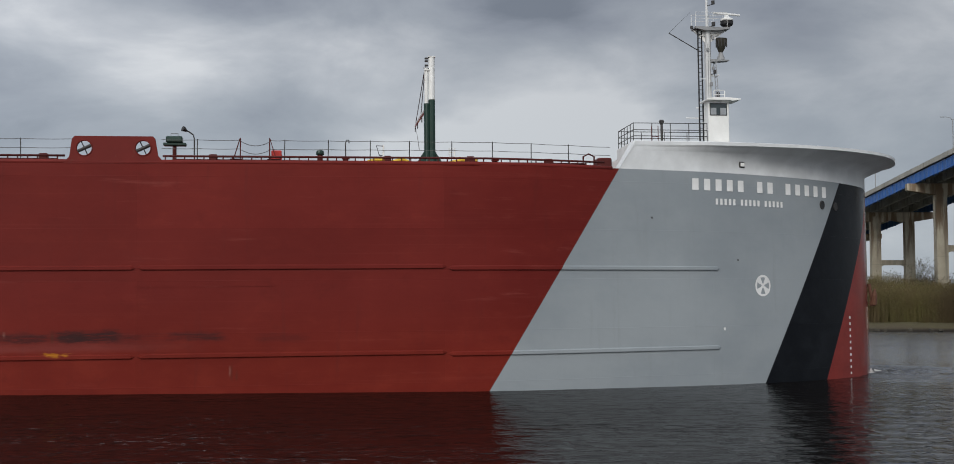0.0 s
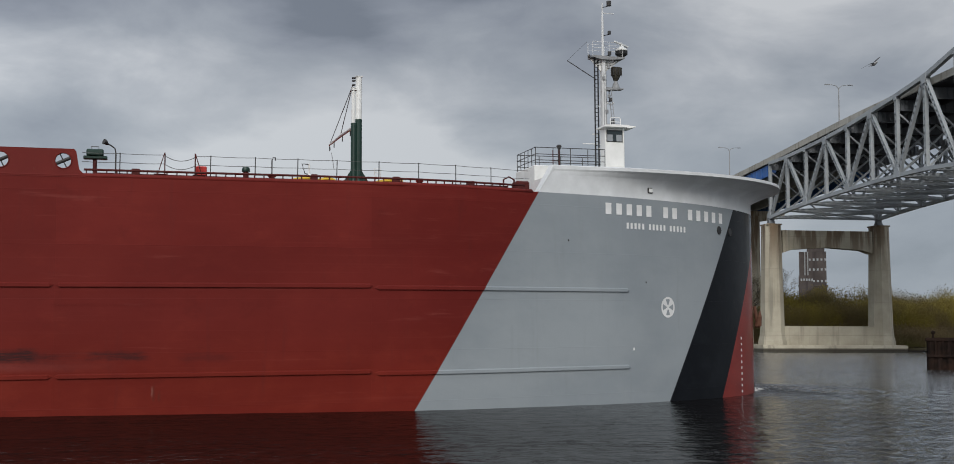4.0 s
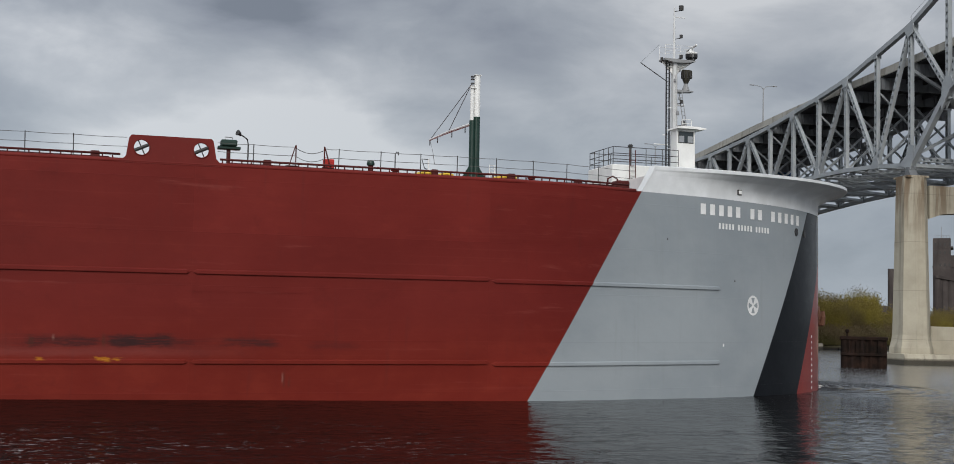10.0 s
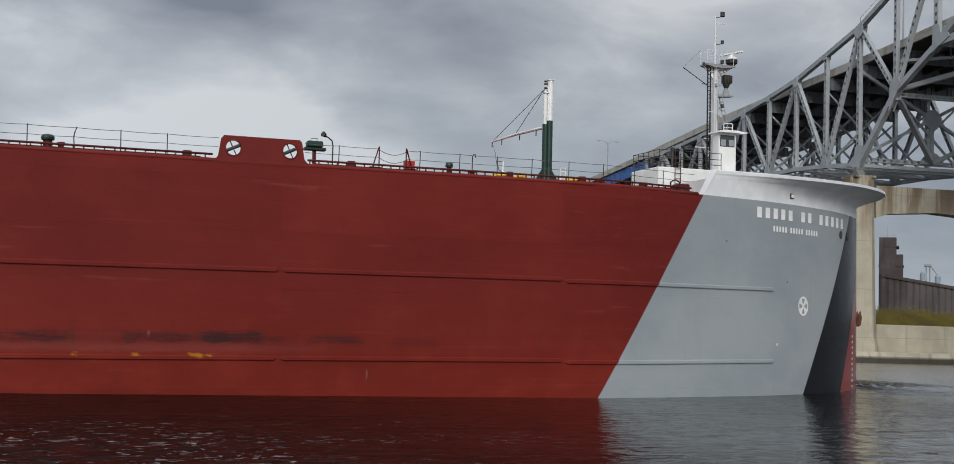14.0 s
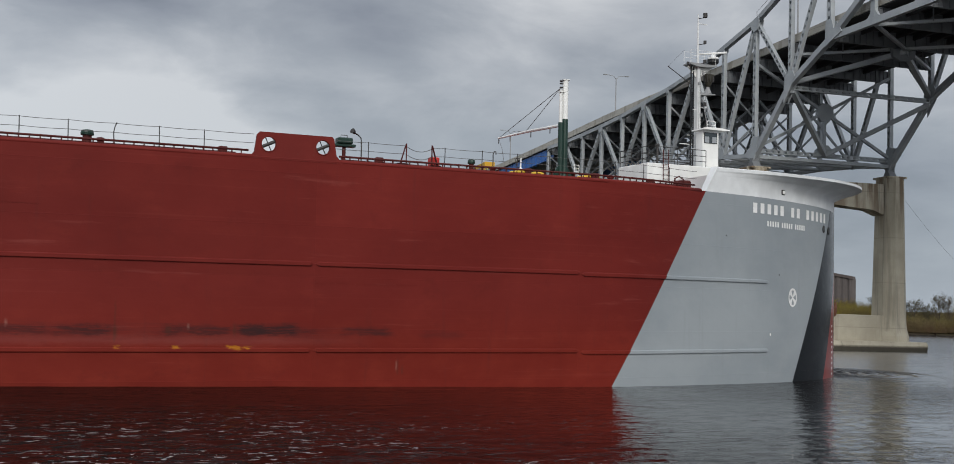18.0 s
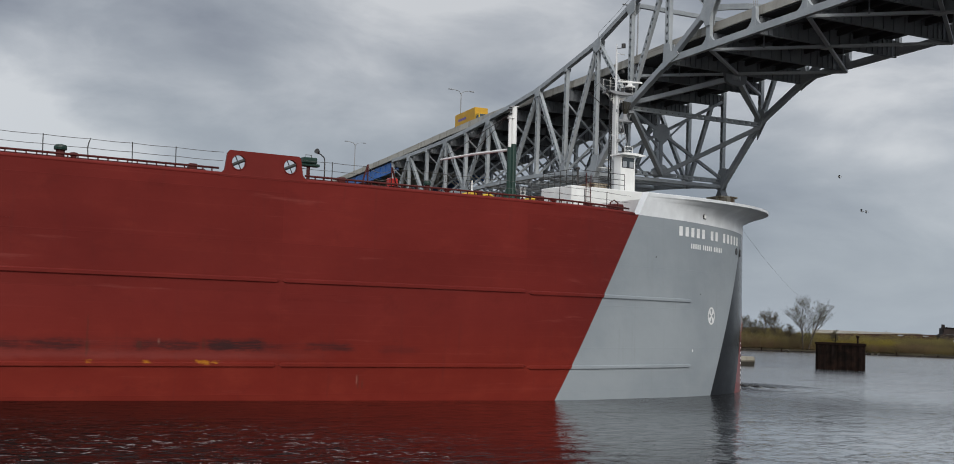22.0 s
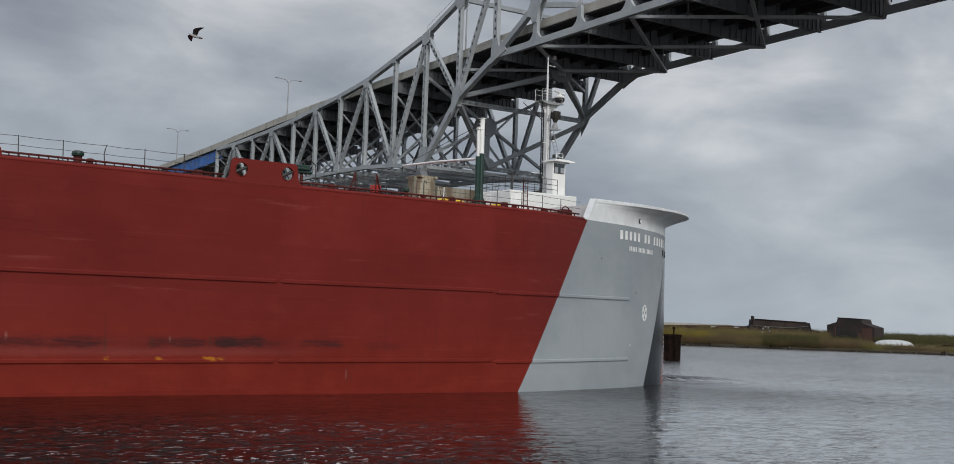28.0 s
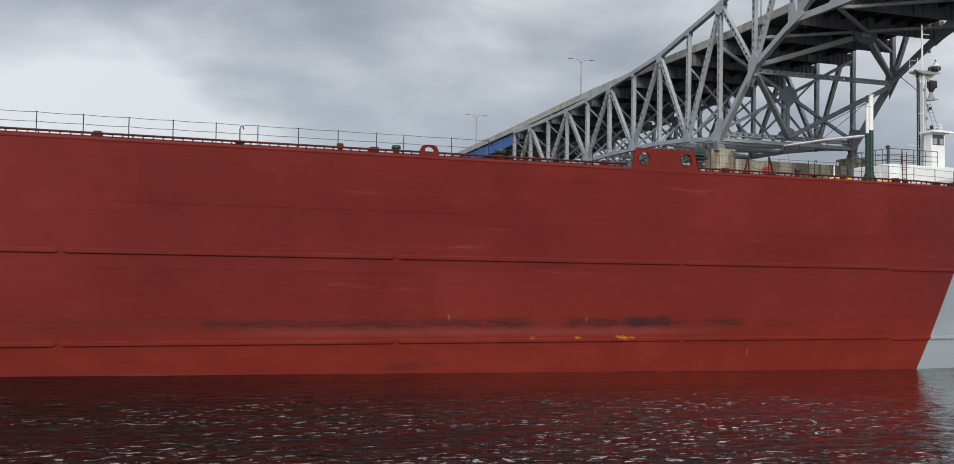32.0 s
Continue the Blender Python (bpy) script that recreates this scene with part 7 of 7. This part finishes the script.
# ---- truck and gulls ----
def build_truck():
    t = thing("box_truck", "yellow box truck crossing the bridge", "truck")
    bm = B()
    box(bm, (-1.2, 0, 2.72), (8.2, 2.5, 3.3), bevel=0.06)
    part("cargo_box", bm, painted("van_orange_yellow", (0.52, 0.29, 0.02), 0.5, 0.25), t)
    bm = B()
    prism(bm, [(3.0, 0.7), (5.4, 0.7), (5.4, 1.7), (4.6, 2.0), (4.2, 3.0), (3.0, 3.1)], -1.15, 1.15)
    c = part("cab", bm, YELLOW, t)
    bm = B()
    prism(bm, [(4.36, 2.1), (4.66, 2.05), (4.28, 2.95), (4.22, 2.9)], -1.0, 1.0)
    part("windscreen", bm, GLASS, c)
    for s in (-1, 1):
        bm = B()
        box(bm, (-2.2, 1.262 * s, 3.1), (3.2, 0.012, 0.42))
        part("logo_bar", bm, painted("logo_violet", (0.16, 0.10, 0.30), 0.5, 0.0), t)
        bm = B()
        box(bm, (3.75, 1.16 * s, 2.35), (0.8, 0.03, 0.8))
        part("side_window", bm, GLASS, c)
    bm = B()
    box(bm, (-0.5, 0, 0.85), (9.5, 0.9, 0.3))
    part("chassis", bm, BLACK, t)
    for x in (-4.2, -3.1, 4.2):
        for y in (-1.05, 1.05):
            bm = B()
            tube(bm, [(x, y - 0.16, 0.5), (x, y + 0.16, 0.5)], 0.5, 14)
            w = part("wheel", bm, BLACK, t)
            bm = B()
            tube(bm, [(x, y - 0.17, 0.5), (x, y + 0.17, 0.5)], 0.25, 10)
            part("rim", bm, GALV, w)
    return t


def build_gull(label):
    g = thing("gull", label, "bird", group="gulls")
    bm = B()
    tube(bm, [(-0.30, 0, 0.02), (-0.2, 0, 0.0), (0.0, 0, 0.0), (0.16, 0, 0.03), (0.26, 0, 0.06), (0.31, 0, 0.05)], [0.02, 0.06, 0.085, 0.06, 0.045, 0.01], 8)
    part("body", bm, GULLW, g, smooth=True)
    bm = B()
    prism(bm, [(-0.44, 0.0), (-0.24, -0.01), (-0.24, 0.03)], -0.07, 0.07)
    part("tail", bm, GULLW, g)
    wings = []
    for s in (-1, 1):
        bm = B()
        rows = []
        for y, x0, x1, z, th in ((0.03, 0.09, -0.10, 0.02, 0.020), (0.20, 0.13, -0.09, 0.05, 0.018), (0.38, 0.17, -0.06, 0.06, 0.014), (0.56, 0.11, -0.09, 0.04, 0.010), (0.72, 0.02, -0.12, 0.01, 0.007), (0.84, -0.10, -0.15, -0.02, 0.004)):
            x0, x1 = 1.3 * x0, 1.3 * x1
            rows.append([(x0, y * s, z), (0.6 * x0 + 0.4 * x1, y * s, z + th), (x1, y * s, z), (0.6 * x0 + 0.4 * x1, y * s, z - th)])
        loft(bm, rows, closed=True)
        w = part("wing", bm, GULLG, g, "dark grey wing")
        wings.append(w)
    return g, wings

# ---- build ----
RIVER = build_river()
build_banks()
SHIP = build_ship()
build_bridge()
build_cells()
build_elevators()
build_sheds()
build_shore_edge()
build_plants()
build_wire()
TRUCK = build_truck()
GULLS = [build_gull("grey and white gull in flight over the ship") for _ in range(6)]


def ship_rows():
    rows = []
    for i in range(0, 17):
        t = 2.0 * i
        u = t / 32
        s = 2.60608633e-05 * t ** 3 - 1.87101182e-03 * t ** 2 + 1.68633799 * t - 0.1337
        y = -4.262 * u - 6.041 * u ** 2 + 2.817 * u ** 3
        turn = math.degrees(0.1 * (-2.205 * u + 2.598 * u ** 2 - 1.491 * u ** 3))
        rows.append((t, pose(s, 60 + y, 0, 0, -TRIM, turn)))
    return rows


def truck_rows():
    rows = []
    for t in (0, 11.5, 13, 15, 17, 19, 21, 23, 25, 27, 29, 31, 32):
        k = max(5.52 + 2.36 * (t - 23), -24.0)
        m = BRIDGE_AT @ pose(k * PANEL, 5.0, road(k) + 0.01, 0, -math.degrees(math.atan((road(k + 0.5) - road(k - 0.5)) / PANEL)), 0)
        spot, turn, _ = m.decompose()
        rows.append((t, Matrix.LocRotScale(spot, turn, None)))
    return rows


def flight(points, bank=14, swing=0):
    """Rows through places in the air, facing along the way plus swing, which fits the camera's view, at even beats."""
    rows = []
    ps = [Vector(p) for _, p in points]
    for i, (t, p) in enumerate(points):
        d = ps[min(i + 1, len(ps) - 1)] - ps[max(i - 1, 0)]
        rows.append((t, pose(*p, bank, -8, math.degrees(math.atan2(d.y, d.x)) + swing)))
    return rows


def beat(side, phase):
    rows = []
    t, k = 0.0, 0
    while t < 32.0:
        rows.append((t, pose(0, 0, 0.03, side * (16 if (k + phase) % 2 else -10), 0, 0)))
        t += 0.3
        k += 1
    rows.append((32.0, pose(0, 0, 0.03, 0, 0, 0)))
    return rows


# the scanner turns clockwise: heading at the start, degrees a second
SCAN_AT, SCAN_RATE = 194.2, 173.3


def motions():
    walk(SHIP, ship_rows())
    # the ripples travel with the ship that raises them
    walk(RIVER, [(t, pose(m.translation.x, -0.12 * t, 0)) for t, m in ship_rows()])
    walk(TRUCK, truck_rows())
    at = MOVING["scanner"].matrix_basis.to_translation()
    walk(MOVING["scanner"], [(min(0.25 * i, 32.0), pose(*at, 0, 0, SCAN_AT - SCAN_RATE * 0.25 * i)) for i in range(129)])
    for i, ((g, wings), path) in enumerate(zip(GULLS, PATHS)):
        # the first gull is banked and turned to fit the camera's view
        walk(g, flight(path, *((30, -50), (14, 0))[min(i, 1)]))
        walk(wings[0], beat(-1, i))
        walk(wings[1], beat(1, i))


PATHS = [
    [(0, (-12.4, 68, 25.7)), (1.5, (1, 67, 24.5)), (2, (11.3, 66.2, 24)), (2.5, (20.5, 64.2, 23.4)), (3, (28.6, 61.4, 21.9)), (3.5, (35.3, 58.4, 20)), (4, (40.3, 55.3, 18.9)), (32, (250.8, -75.2, 41.3))],
    [(0, (-19.3, 78, 28)), (2, (-1.3, 76.9, 26.4)), (2.5, (8.9, 76.3, 26.6)), (3, (19.2, 74.1, 27.4)), (32, (273.7, 19.7, 50.6))],
    [(0, (266.1, -69.9, 39.4)), (25.5, (63.3, 37.5, 19)), (27.5, (37.8, 51, 18.4)), (28, (30.2, 52.4, 18.1)), (32, (-5.2, 58.9, 21.3))],
]
# three more, far off, crossing from right to left
PATHS += [
    [(0, (282.6, -10.1, 42.8)), (21.0, (175.7, 123.9, 32.3)), (21.4, (173.5, 127.0, 32.2)), (22.0, (170.6, 130.9, 32.4)), (23.0, (165.4, 137.3, 31.6)), (24.0, (160.4, 143.2, 30.9)), (32, (119.6, 194.7, 27.1))],
    [(0, (290.1, -9.3, 24.8)), (21.4, (184.2, 129.2, 27.2)), (22.0, (180.9, 133.9, 27.4)), (23.0, (175.8, 140.5, 27.3)), (23.6, (173.3, 143.4, 27.5)), (32, (131.4, 198.4, 28.4))],
    [(0, (294.1, -10.6, 24.7)), (21.4, (187.0, 130.4, 27.4)), (22.0, (183.8, 135.0, 27.6)), (23.0, (178.5, 141.8, 27.6)), (23.6, (176.1, 144.8, 27.7)), (32, (133.7, 200.8, 28.8))],
]
motions()
